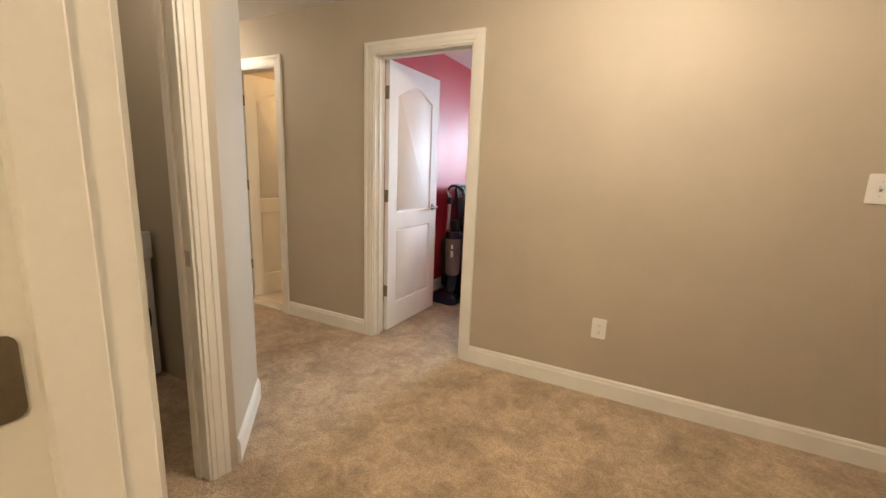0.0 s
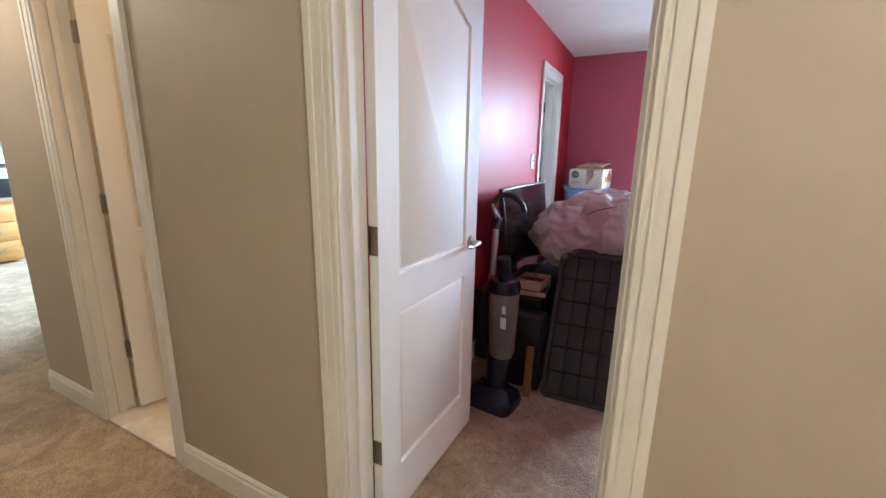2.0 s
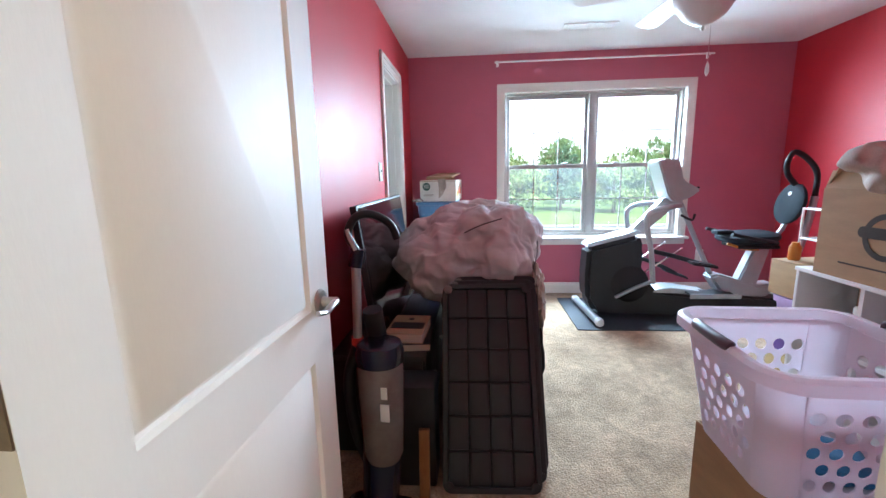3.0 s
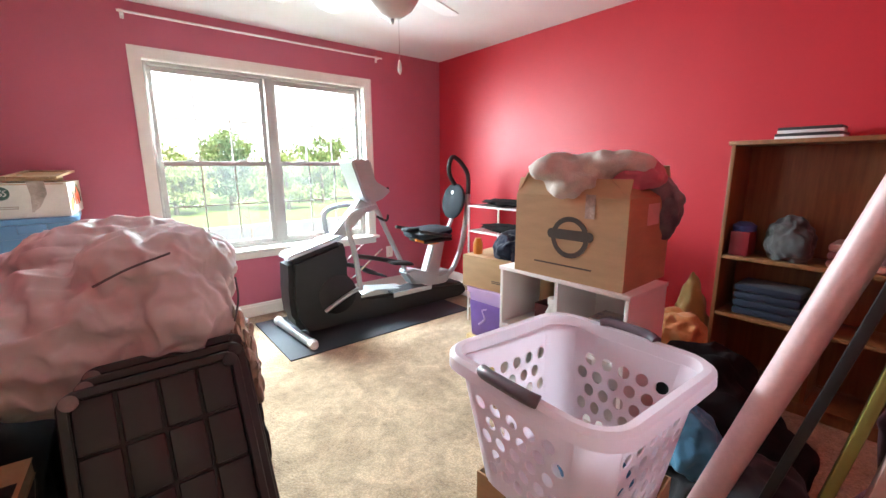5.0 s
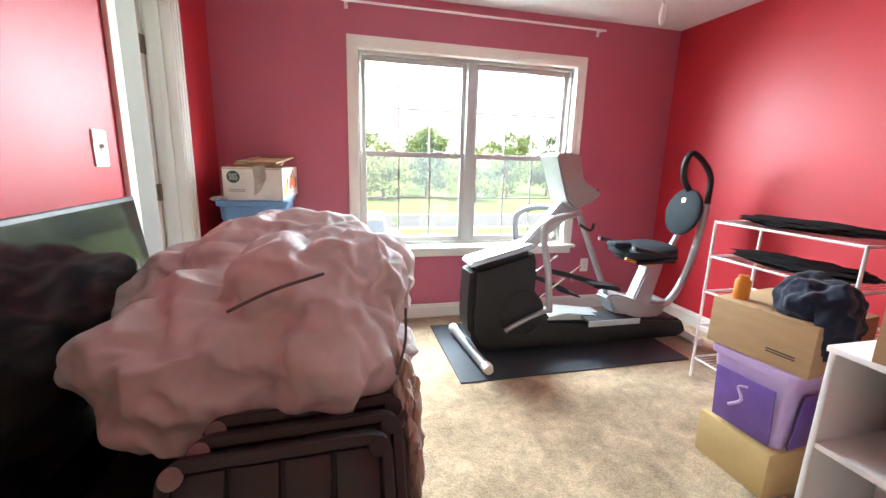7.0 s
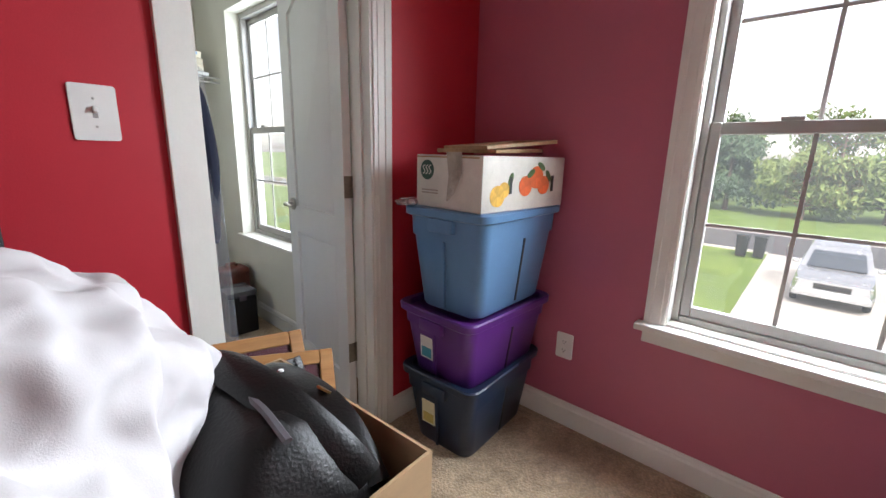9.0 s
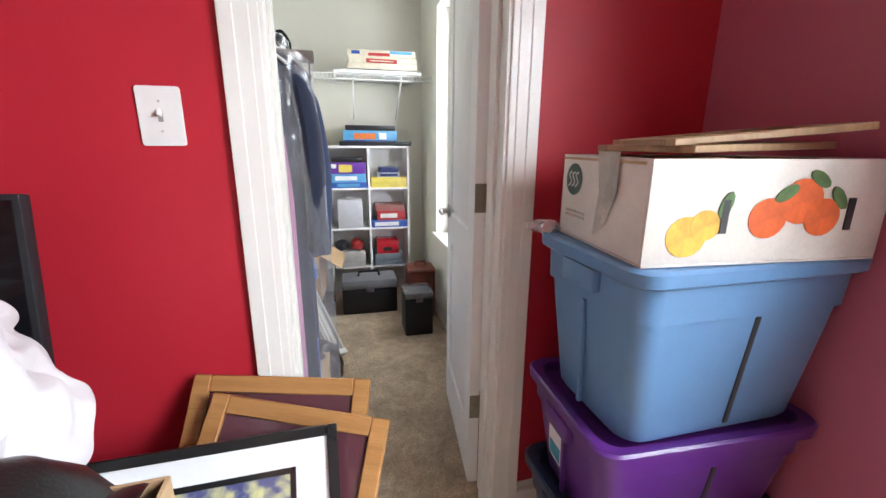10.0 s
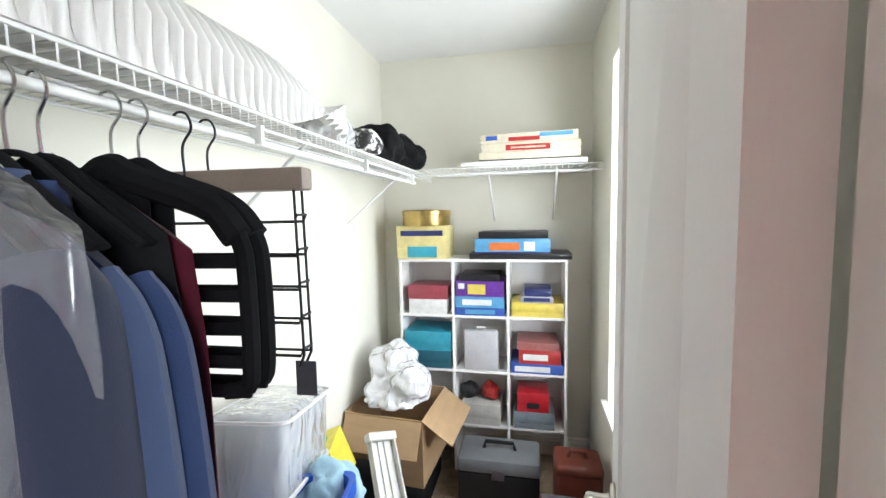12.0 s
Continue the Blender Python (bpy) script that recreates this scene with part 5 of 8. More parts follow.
def open_box(name, m, w, l, h, mat, label, flaps=(), group=""):
    """A cardboard box, open at the top; flaps: (side, length, degrees)."""
    t = thing(name, m, label, "cardboard box", group)
    c = 0.005
    part("bottom", box(-w / 2, w / 2, -l / 2, l / 2, 0, c), mat, t)
    part("side", box(-w / 2, -w / 2 + c, -l / 2, l / 2, c, h), mat, t)
    part("side", box(w / 2 - c, w / 2, -l / 2, l / 2, c, h), mat, t)
    part("side", box(-w / 2 + c, w / 2 - c, -l / 2, -l / 2 + c, c, h), mat, t)
    part("side", box(-w / 2 + c, w / 2 - c, l / 2 - c, l / 2, c, h), mat, t)
    for side, length, deg in flaps:
        if side in "ew":
            s = 1 if side == "e" else -1
            f = part("flap", box(0, c, -l / 2 + 0.004, l / 2 - 0.004, 0, length), mat, t)
            f.matrix_basis = pose(s * w / 2 - (c if s > 0 else 0), 0, h, 0, s * deg, 0)
        else:
            s = 1 if side == "n" else -1
            f = part("flap", box(-w / 2 + 0.004, w / 2 - 0.004, 0, c, 0, length), mat, t)
            f.matrix_basis = pose(0, s * l / 2 - (c if s > 0 else 0), h, -s * deg, 0, 0)
    return t


open_box("cardboard_box", pose(0.765, 2.665, 0.489, 0, 0, 3), 0.40, 0.33, 0.32, M_CARD, "open cardboard box holding a black handbag")
M_LEATHER = paint("black leather", (0.009, 0.008, 0.008), 0.36, 0.2, 10, 260, 0.25, spec=0.3)
bag = thing("handbag", pose(0.72, 2.66, 0.495, 0, 0, 3) @ Matrix.Diagonal((1.28, 1.2, 0.96, 1)), "black leather handbag with buckled straps in a box", "handbag")
body_rings = []
for z, w, d, r in ((0.0, 0.30, 0.24, 0.03), (0.02, 0.33, 0.27, 0.05), (0.16, 0.345, 0.275, 0.06), (0.27, 0.325, 0.235, 0.07), (0.35, 0.285, 0.165, 0.06), (0.395, 0.235, 0.085, 0.035), (0.41, 0.20, 0.03, 0.012)):
    body_rings.append([(x + 0.008 * noise.noise(Vector((x * 14, y * 14, z * 9))), y + 0.012 * noise.noise(Vector((x * 9 + 4, y * 9, z * 12))), z) for x, y in rounded(w, d, r, 6)])
part("body", loft(body_rings), M_LEATHER, bag)
part("zipper", tube([(-0.12, 0, 0.408), (-0.05, -0.005, 0.417), (0.06, 0.004, 0.416), (0.13, 0.0, 0.404)], 0.005, 6, soft=5), M_PIPING, bag)
part("stitching", tube([(-0.13, -0.112, 0.29), (-0.03, -0.122, 0.285), (0.07, -0.118, 0.278), (0.145, -0.10, 0.262)], 0.0022, 5, soft=5), M_PIPING, bag, "pale line of stitching")
part("strap", tube([(-0.12, -0.09, 0.31), (-0.10, -0.05, 0.385), (-0.03, 0.0, 0.428), (0.07, 0.02, 0.418), (0.13, 0.05, 0.36), (0.15, 0.075, 0.30)], 0.024, 10, 0.25, soft=8), M_LEATHER, bag)
part("strap", tube([(-0.15, 0.085, 0.27), (-0.10, 0.10, 0.33), (0.0, 0.105, 0.345), (0.08, 0.10, 0.33), (0.15, 0.085, 0.28)], 0.024, 10, 0.25, soft=8), M_LEATHER, bag)
part("strap", tube([(-0.16, -0.05, 0.34), (-0.12, -0.10, 0.40), (-0.02, -0.125, 0.405), (0.08, -0.11, 0.37), (0.15, -0.07, 0.33)], 0.019, 10, 0.28, soft=8), M_LEATHER, bag)
for x, y, z in ((0.10, 0.035, 0.398), (-0.06, 0.104, 0.345), (0.12, -0.09, 0.352)):
    part("rivet", lathe([(0.006, 0), (0.004, 0.004)], 10, pose(x, y, z)), M_CHROME, bag)
M_BRASS = paint("brass", (0.55, 0.42, 0.18), 0.3, 0.1, 12, 100, 0.0, metal=1.0)
part("brass_badge", disc(0.011, 0.003, 16), M_BRASS, bag, "round brass badge").matrix_basis = pose(0.03, 0.112, 0.352, -45, 0, 0)
single("patterned_pillow", (lambda b: (folds(b, blob(b, (0.86, 2.62, 0.56), (0.17, 0.20, 0.07), 0.15, 2.0, 1.9, 5), 0.01, 9, 4.0), b)[1])(bmesh.new()),
       cloth("grey dotted cotton", (0.52, 0.47, 0.46), 0.3, 0.9, 120, 0.1, second=(0.34, 0.30, 0.30)), pose(0.03, -0.33, 0.09), "grey dotted pillow on the pile", "pillow")


def leaning_frame(m, w, h, rim, mats, label, inner):
    """A picture frame; local x along the wall, z up its face, +y out of the picture... towards the viewer."""
    t = thing("picture_frame", m, label, "picture frame", "leaning picture frames")
    part("frame", boxes((0, rim, -0.02, 0, 0, h), (w - rim, w, -0.02, 0, 0, h), (rim, w - rim, -0.02, 0, 0, rim), (rim, w - rim, -0.02, 0, h - rim, h), bevel=0.003), mats[0], t)
    part("mat_board", box(rim, w - rim, -0.010, -0.008, rim, h - rim), mats[1], t)
    x0, x1, z0, z1 = inner
    part("picture", box(x0, x1, -0.012, -0.0105, z0, z1), mats[2], t)
    if len(mats) > 3:
        part("inner_line", boxes((x0 - 0.012, x1 + 0.012, -0.0110, -0.0102, z0 - 0.012, z1 + 0.012)), mats[3], t)
    g = part("glazing", box(rim, w - rim, -0.0165, -0.0150, rim, h - rim), M_GLASS, t)
    g.visible_shadow = False
    return t


M_OAK = wood("honey oak", (0.48, 0.24, 0.08), (0.34, 0.15, 0.045), 0.4, "X")
M_MAROON = paint("maroon mat board", (0.085, 0.012, 0.022), 0.7, 0.1, 9, 200, 0.04)
M_MATWHITE = paint("white mat board", (0.72, 0.72, 0.72), 0.7, 0.03, 9, 200, 0.03)
M_SKETCH = paint("grey engraving", (0.42, 0.40, 0.36), 0.6, 0.5, 26, 90, 0.0, second=(0.10, 0.10, 0.10), edge=(0.40, 0.60))
M_SWIRL = paint("blue and yellow print", (0.55, 0.52, 0.25), 0.5, 0.3, 16, 60, 0.0, second=(0.07, 0.08, 0.20), edge=(0.45, 0.60))
M_BLACKFRAME = paint("black frame lacquer", (0.012, 0.012, 0.012), 0.3, 0.1, 9, 100, 0.0)
LEAN = 34
leaning_frame(pose(0.42, 2.56, 0.04) @ pose(0, 0, 0, 0, 0, 82) @ pose(0, 0, 0, -LEAN, 0, 0) @ pose(0, 0, 0, 0, 4, 0), 0.44, 0.745, 0.042, (M_OAK, M_MAROON, M_SKETCH), "oak framed print leaning on the red wall", (0.12, 0.32, 0.22, 0.52))
leaning_frame(pose(0.475, 2.54, 0.065) @ pose(0, 0, 0, 0, 0, 77) @ pose(0, 0, 0, -LEAN - 2, 0, 0) @ pose(0, 0, 0, 0, 8, 0), 0.43, 0.72, 0.042, (M_OAK, M_MAROON, M_SKETCH, M_MATWHITE), "oak frame with maroon mat leaning in front of another", (0.11, 0.32, 0.20, 0.50))
leaning_frame(pose(0.668, 2.53, 0.0) @ pose(0, 0, 0, 0, 0, 92) @ pose(0, 0, 0, -33.5, 0, 0), 0.50, 0.745, 0.022, (M_BLACKFRAME, M_MATWHITE, M_SWIRL, M_BLACKFRAME), "black framed print with a wide white mat", (0.10, 0.40, 0.30, 0.66))

# ---- east side ----
rack = thing("wire_rack", pose(2.93, 2.14, 0), "narrow white wire shelving rack with five tiers", "shelf rack")
RW, RL = 0.35, 0.72
for x in (0, RW):
    for y in (0, RL):
        part("post", tube([(x, y, 0), (x, y, 0.985)], 0.008, 8), M_WHITE, rack)
for z in (0.126, 0.338, 0.557, 0.773, 0.978):
    bm = bmesh.new()
    for a, b in (((0, 0), (RW, 0)), ((RW, 0), (RW, RL)), ((RW, RL), (0, RL)), ((0, RL), (0, 0))):
        add_tube(bm, [(*a, z), (*b, z)], 0.007, 6)
    for k in range(1, 24):
        add_tube(bm, [(0, RL * k / 24, z), (RW, RL * k / 24, z)], 0.0022, 4)
    part("shelf", bm, M_WHITE, rack)
for z, seed in ((0.985, 1.0), (0.78, 2.0)):
    bm = bmesh.new()
    vs = blob(bm, (0.17, 0.36, 0.028), (0.16, 0.33, 0.024), 0.35, 3, seed, 4)
    folds(bm, vs, 0.006, 16, seed)
    for v in vs:
        v.co.z = max(v.co.z, 0.0)
    single("folded_garment", bm, M_BLACKCLOTH, pose(2.93, 2.14, z), "folded black garments on the white rack", "clothing", "garments on the rack")
single("small_carton", box(2.40, 2.74, 1.98, 2.30, 0, 0.20, 0.004), paint("yellow tan carton", (0.55, 0.40, 0.18), 0.7, 0.1, 6, 120, 0.05), pose(0, 0, 0), "small tan carton on the carpet", "cardboard box")
M_LILAC = paint("lilac plastic", (0.50, 0.36, 0.62), 0.4, 0.06, 6, 160, 0.02)
M_VIOLET = paint("violet panel", (0.15, 0.08, 0.33), 0.35, 0.15, 9, 100, 0.0)
lil = thing("lilac_bin", pose(2.58, 2.14, 0.20, 0, 0, 4), "lilac plastic bin with violet side panels", "storage tub")
part("body", loft([[(x, y, z) for x, y in rounded(0.34 + g, 0.32 + g, 0.03)] for z, g in ((0, -0.06), (0.30, 0.0), (0.30, 0.02), (0.335, 0.025), (0.34, 0.0))]), M_LILAC, lil)
part("panel", box(-0.168, -0.160, -0.12, 0.12, 0.03, 0.27, 0.003, m=pose(0, 0, 0, 0, -5, 0)), M_VIOLET, lil)
part("panel", box(-0.12, 0.12, -0.158, -0.150, 0.03, 0.27, 0.003, m=pose(0, 0, 0, 5, 0, 0)), M_VIOLET, lil)
part("panel_mark", tube([(-0.176, 0.05, 0.10), (-0.180, 0.0, 0.15), (-0.181, 0.02, 0.20), (-0.182, -0.02, 0.22)], 0.008, 6, soft=4), M_LILAC, lil)
closed = thing("carton", pose(2.60, 2.15, 0.542, 0, 0, 8), "closed tan cardboard carton on the lilac bin", "cardboard box")
part("body", box(-0.20, 0.20, -0.19, 0.19, 0, 0.20, 0.003), M_CARD, closed)
part("tape", box(-0.201, 0.201, -0.025, 0.025, 0.199, 0.2012), paint("tan tape", (0.50, 0.36, 0.20), 0.25, 0.1, 9, 100, 0.0), closed)
for z in (0.06, 0.05):
    part("print_bar", box(-0.2012, -0.2002, -0.14, -0.04, z, z + 0.005), M_DKPAPER, closed)
single("small_jar", lathe([(0.028, 0), (0.03, 0.01), (0.03, 0.075), (0.02, 0.09), (0.02, 0.10)], 16), paint("orange jar", (0.60, 0.20, 0.02), 0.35, 0.1, 9, 90, 0.0), pose(2.46, 2.26, 0.743), "small orange jar on the carton", "jar")
heap("dark_jacket", [((2.56, 2.05, 0.80), (0.14, 0.12, 0.10), 1.1), ((2.54, 1.96, 0.76), (0.09, 0.07, 0.14), 3.1)], cloth("navy fleece", (0.012, 0.016, 0.035), 0.2), "dark navy jacket thrown over the carton", "clothing", 0.012, 12, 5)

cube = thing("cube_shelf", pose(2.03, 1.05, 0), "low white laminate cube shelf with open bays", "shelf")
CD, CLN, CHT, CT = 0.30, 0.61, 0.842, 0.016
part("top", box(-0.005, CD, -0.005, CLN + 0.005, CHT - CT, CHT, 0.002), M_WHITE, cube)
part("bottom", box(0, CD, CT, CLN - CT, 0.0, CT), M_WHITE, cube)
for y in (0, CLN - CT):
    part("side", box(0, CD, y, y + CT, 0, CHT - CT, 0.0015), M_WHITE, cube)
part("divider", box(0.002, CD, CLN / 2 - CT / 2, CLN / 2 + CT / 2, CT, CHT - CT), M_WHITE, cube)
for z in (0.28, 0.555):
    for y0, y1 in ((CT, CLN / 2 - CT / 2), (CLN / 2 + CT / 2, CLN - CT)):
        part("shelf", box(0.002, CD, y0, y1, z, z + CT), M_WHITE, cube)
part("back", box(CD, CD + 0.004, 0.003, CLN - 0.003, 0.003, CHT - 0.003), M_WHITE, cube)
single("maroon_box", box(2.12, 2.28, 1.38, 1.53, 0.571, 0.68, 0.006), paint("maroon card", (0.10, 0.02, 0.03), 0.5, 0.1, 9, 90, 0.02), pose(0, 0, 0), "maroon box inside the cube shelf", "box")
single("white_bottle", lathe([(0.03, 0), (0.034, 0.01), (0.034, 0.10), (0.022, 0.125), (0.022, 0.14), (0.026, 0.142), (0.026, 0.165), (0.02, 0.17)], 18), M_PLATE, pose(2.085, 1.40, 0.571), "white plastic bottle in the cube shelf", "bottle")
single("small_package", box(2.09, 2.22, 1.10, 1.24, 0.571, 0.70, 0.005), paint("printed package", (0.55, 0.50, 0.42), 0.5, 0.4, 18, 90, 0.0, second=(0.14, 0.18, 0.30)), pose(0, 0, 0), "small printed package in the cube shelf", "package")
single("kraft_roll", lathe([(0.035, 0), (0.035, 0.22)], 16), M_CARD, pose(2.24, 1.55, 0.571), "roll of brown paper in the cube shelf", "roll")

bigbox = open_box("cardboard_box", pose(2.215, 1.335, 0.842, 0, 0, 2), 0.36, 0.49, 0.335, M_CARD, "large brown cardboard box with a round dark print on it",
                  flaps=(("w", 0.07, -16), ("s", 0.10, -50), ("n", 0.10, -30), ("e", 0.12, -20)))
M_INK = paint("dark box ink", (0.06, 0.05, 0.04), 0.8, 0.15, 30, 120, 0.0)
face = pose(-0.1808, 0, 0, 90, 0, -90)
ring = bmesh.new()
for k in range(32):
    a0, a1 = k * math.tau / 32, (k + 1) * math.tau / 32
    vs = [ring.verts.new((r * math.cos(a), r * math.sin(a), z)) for z in (0, 0.0012) for r, a in ((0.062, a0), (0.082, a0), (0.082, a1), (0.062, a1))]
    for f in ((4, 5, 6, 7), (0, 1, 5, 4), (1, 2, 6, 5), (2, 3, 7, 6), (3, 0, 4, 7)):
        ring.faces.new([vs[i] for i in f])
part("ring_print", ring, M_INK, bigbox).matrix_basis = face @ pose(0.02, 0.175, 0)
part("band_print", slab(rounded(0.20, 0.040, 0.018, 4), 0, 0.0018), M_INK, bigbox).matrix_basis = face @ pose(0.02, 0.185, 0)
part("print_bar", box(-0.14, 0.12, -0.003, 0.003, 0, 0.0012), M_INK, bigbox).matrix_basis = face @ pose(0.0, 0.06, 0)
part("tape", box(-0.02, 0.02, -0.045, 0.045, 0, 0.0012), M_TAPE, bigbox).matrix_basis = face @ pose(0.10, 0.30, 0)
part("shipping_label", box(-0.05, 0.05, -0.04, 0.04, 0, 0.001), paint("pinkish label", (0.66, 0.50, 0.42), 0.6, 0.1, 9, 90, 0.0), bigbox).matrix_basis = pose(0.02, -0.2456, 0.27, 90, 0, 0)
heap("cream_sweater", [((2.20, 1.37, 1.235), (0.155, 0.22, 0.09), 2.0), ((2.15, 1.42, 1.285), (0.12, 0.20, 0.055), 5.0), ((2.19, 1.24, 1.31), (0.12, 0.17, 0.045), 3.0)], cloth("cream knit", (0.62, 0.54, 0.47), 0.25, 0.9, 200, 0.4, second=(0.40, 0.33, 0.28)), "cream clothes heaped on the open box", "clothing", 0.014, 14, 5)
heap("rose_blouse", [((2.22, 1.17, 1.27), (0.11, 0.11, 0.065), 3.0)], cloth("rose pink cloth", (0.55, 0.16, 0.22), 0.2), "rose pink garment on the box", "clothing", 0.012, 14, 5)
heap("patterned_scarf", [((2.36, 1.10, 1.14), (0.06, 0.06, 0.12), 4.0), ((2.33, 1.13, 1.22), (0.06, 0.06, 0.05), 4.4)], cloth("dark patterned cloth", (0.05, 0.045, 0.06), 0.5, second=(0.28, 0.24, 0.26)), "dark patterned scarf hanging off the box", "clothing", 0.012, 16, 5)

# brown bookcase
M_WALNUT = wood("brown veneer", (0.26, 0.12, 0.045), (0.17, 0.07, 0.025), 0.4, "Z")
bc = thing("bookcase", pose(3.33, 0.27, 0), "brown wooden bookcase with open shelves against the red wall", "bookcase")
BD, BL, BH = 0.295, 0.92, 1.42
part("top", box(-0.012, BD, -0.012, BL + 0.012, BH - 0.022, BH, 0.003), M_WALNUT, bc)
for y in (0, BL - 0.02):
    part("side", box(0, BD, y, y + 0.02, 0, BH - 0.022, 0.002), M_WALNUT, bc)
part("back", box(BD - 0.008, BD, 0.02, BL - 0.02, 0.05, BH - 0.022), M_WALNUT, bc)
for z in (0.05, 0.44, 0.775):
    part("shelf", box(0.004, BD - 0.008, 0.02, BL - 0.02, z, z + 0.02, 0.002), M_WALNUT, bc)
part("divider", box(0.006, BD - 0.008, BL / 2 - 0.01, BL / 2 + 0.01, 0.07, 0.775), M_WALNUT, bc)
part("plinth", box(0.01, 0.03, 0.02, BL - 0.02, 0, 0.05), M_WALNUT, bc)
for i, (w, l, z, r, mat) in enumerate(((0.19, 0.26, 1.42, 2, M_MATWHITE), (0.18, 0.25, 1.435, -3, M_DKPAPER), (0.18, 0.25, 1.45, 4, M_MATWHITE), (0.17, 0.24, 1.465, 0, M_DKPAPER))):
    single("magazine", box(-w / 2, w / 2, -l / 2, l / 2, 0, 0.014, 0.001), mat, pose(3.46, 0.89, z, 0, 0, r), "magazine in a flat stack on the bookcase", "magazine", "magazines on the bookcase")
M_GREYCLOTH = cloth("dark grey canvas", (0.07, 0.065, 0.065), 0.2)
heap("canvas_bag", [((3.43, 0.90, 0.90), (0.09, 0.13, 0.125), 2.4)], M_GREYCLOTH, "dark grey canvas bag on the bookcase shelf", "bag", 0.01, 12, 5)
single("red_box", box(3.36, 3.50, 1.06, 1.15, 0.796, 0.93, 0.004), paint("dark red card", (0.22, 0.01, 0.02), 0.5, 0.1, 9, 90, 0.0), pose(0, 0, 0), "dark red box on the bookcase shelf", "box")
single("baseball_hat", lathe([(0.055, 0), (0.057, 0.03), (0.03, 0.05)], 16), paint("blue cloth", (0.05, 0.08, 0.25), 0.8, 0.1, 9, 90, 0.0), pose(3.43, 1.105, 0.93), "blue hat on a red box", "hat")
for i, (y, z, h, mat) in enumerate(((0.64, 0.796, 0.04, cloth("salmon towel", (0.52, 0.25, 0.20), 0.1)), (0.64, 0.836, 0.04, cloth("mauve towel", (0.30, 0.18, 0.19), 0.1)), (0.64, 0.876, 0.04, cloth("pale towel", (0.50, 0.33, 0.28), 0.1)))):
    single("folded_towel", box(3.36, 3.58, y - 0.14, y + 0.10, z, z + h, 0.016), mat, pose(0, 0, 0), "folded towel on the bookcase shelf", "towel", "towels in the bookcase")
for i in range(4):
    single("folded_jeans", box(3.36, 3.58, 0.80, 1.10, 0.461 + i * 0.045, 0.503 + i * 0.045, 0.016), cloth("navy denim", (0.02, 0.028, 0.05), 0.2), pose(0, 0, 0), "folded dark jeans on the lower shelf", "clothing", "jeans in the bookcase")

# soft heaps between the shelf and the bookcase
heap("cloth_heap", [((3.14, 1.30, 0.33), (0.15, 0.15, 0.14), 1.0), ((3.05, 1.26, 0.15), (0.16, 0.16, 0.17), 2.0)], cloth("apricot fleece", (0.55, 0.27, 0.11), 0.15), "apricot blanket heaped on the carpet", "blanket", 0.016, 9, 5)
heap("cloth_heap", [((2.85, 1.05, 0.16), (0.34, 0.26, 0.24), 3.0), ((2.55, 0.85, 0.14), (0.30, 0.25, 0.22), 4.0), ((3.05, 1.62, 0.22), (0.20, 0.18, 0.26), 4.6)], M_BLACKCLOTH, "dark clothes heaped on the carpet", "clothing", 0.018, 8, 5)
heap("cloth_heap", [((3.42, 1.32, 0.27), (0.12, 0.09, 0.32), 6.0)], cloth("olive tan cloth", (0.30, 0.19, 0.07), 0.15), "olive tan cloth bundle beside the bookcase", "clothing", 0.014, 9, 5)
heap("cloth_heap", [((2.16, 0.86, 0.34), (0.13, 0.10, 0.12), 7.0)], cloth("sky blue cloth", (0.10, 0.30, 0.48), 0.15), "sky blue garment on the heap", "clothing", 0.012, 12, 5)
heap("cloth_heap", [((2.20, 0.72, 0.14), (0.24, 0.22, 0.20), 8.0)], cloth("charcoal cloth", (0.035, 0.035, 0.04), 0.2), "charcoal clothes heaped by the basket", "clothing", 0.015, 10, 5)
heap("cloth_heap", [((1.32, 0.50, 0.08), (0.17, 0.13, 0.36), 9.0)], cloth("pink striped flannel", (0.58, 0.36, 0.33), 0.3, second=(0.30, 0.14, 0.14)), "pink striped flannel heaped by the doorway", "clothing", 0.014, 12, 5)
heap("cloth_heap", [((2.05, 0.26, 0.40), (0.30, 0.12, 0.62), 2.7)], cloth("dark wine cloth", (0.055, 0.008, 0.014), 0.2), "dark wine red curtains piled against the wall", "curtain", 0.02, 6, 5)

# long leaning pieces
single("paper_tube", tube([(1.735, 0.80, 0.02), (1.79, 0.425, 1.35)], 0.032, 20), paint("pink wrapping tube", (0.62, 0.42, 0.42), 0.45, 0.12, 8, 100, 0.04), pose(0, 0, 0), "long pale pink cardboard tube leaning over", "tube")


def plank(p, q, w, t, mat, label):
    p, q = Vector(p), Vector(q)
    d = (q - p)
    bm = box(-w / 2, w / 2, -t / 2, t / 2, 0, d.length, 0.004)
    return single("plank", bm, mat, Matrix.Translation(p) @ d.to_track_quat("Z", "Y").to_matrix().to_4x4(), label, "board", "leaning boards")


plank((1.80, 0.685, 0.01), (1.80, 0.37, 1.38), 0.14, 0.02, M_BLACK, "black board leaning over the curtains")
plank((1.77, 0.565, 0.01), (1.77, 0.335, 1.42), 0.10, 0.02, paint("olive board paint", (0.17, 0.16, 0.03), 0.5, 0.15, 8, 90, 0.04), "olive green board leaning over the curtains")
plank((1.72, 0.50, 0.01), (1.72, 0.30, 1.38), 0.08, 0.02, paint("pinkish wood board", (0.42, 0.26, 0.23), 0.5, 0.15, 8, 90, 0.06), "pale pinkish board leaning over the curtains")
plank((1.68, 0.43, 0.01), (1.68, 0.26, 1.42), 0.10, 0.02, M_BLACKWOOD, "dark board leaning over the curtains")

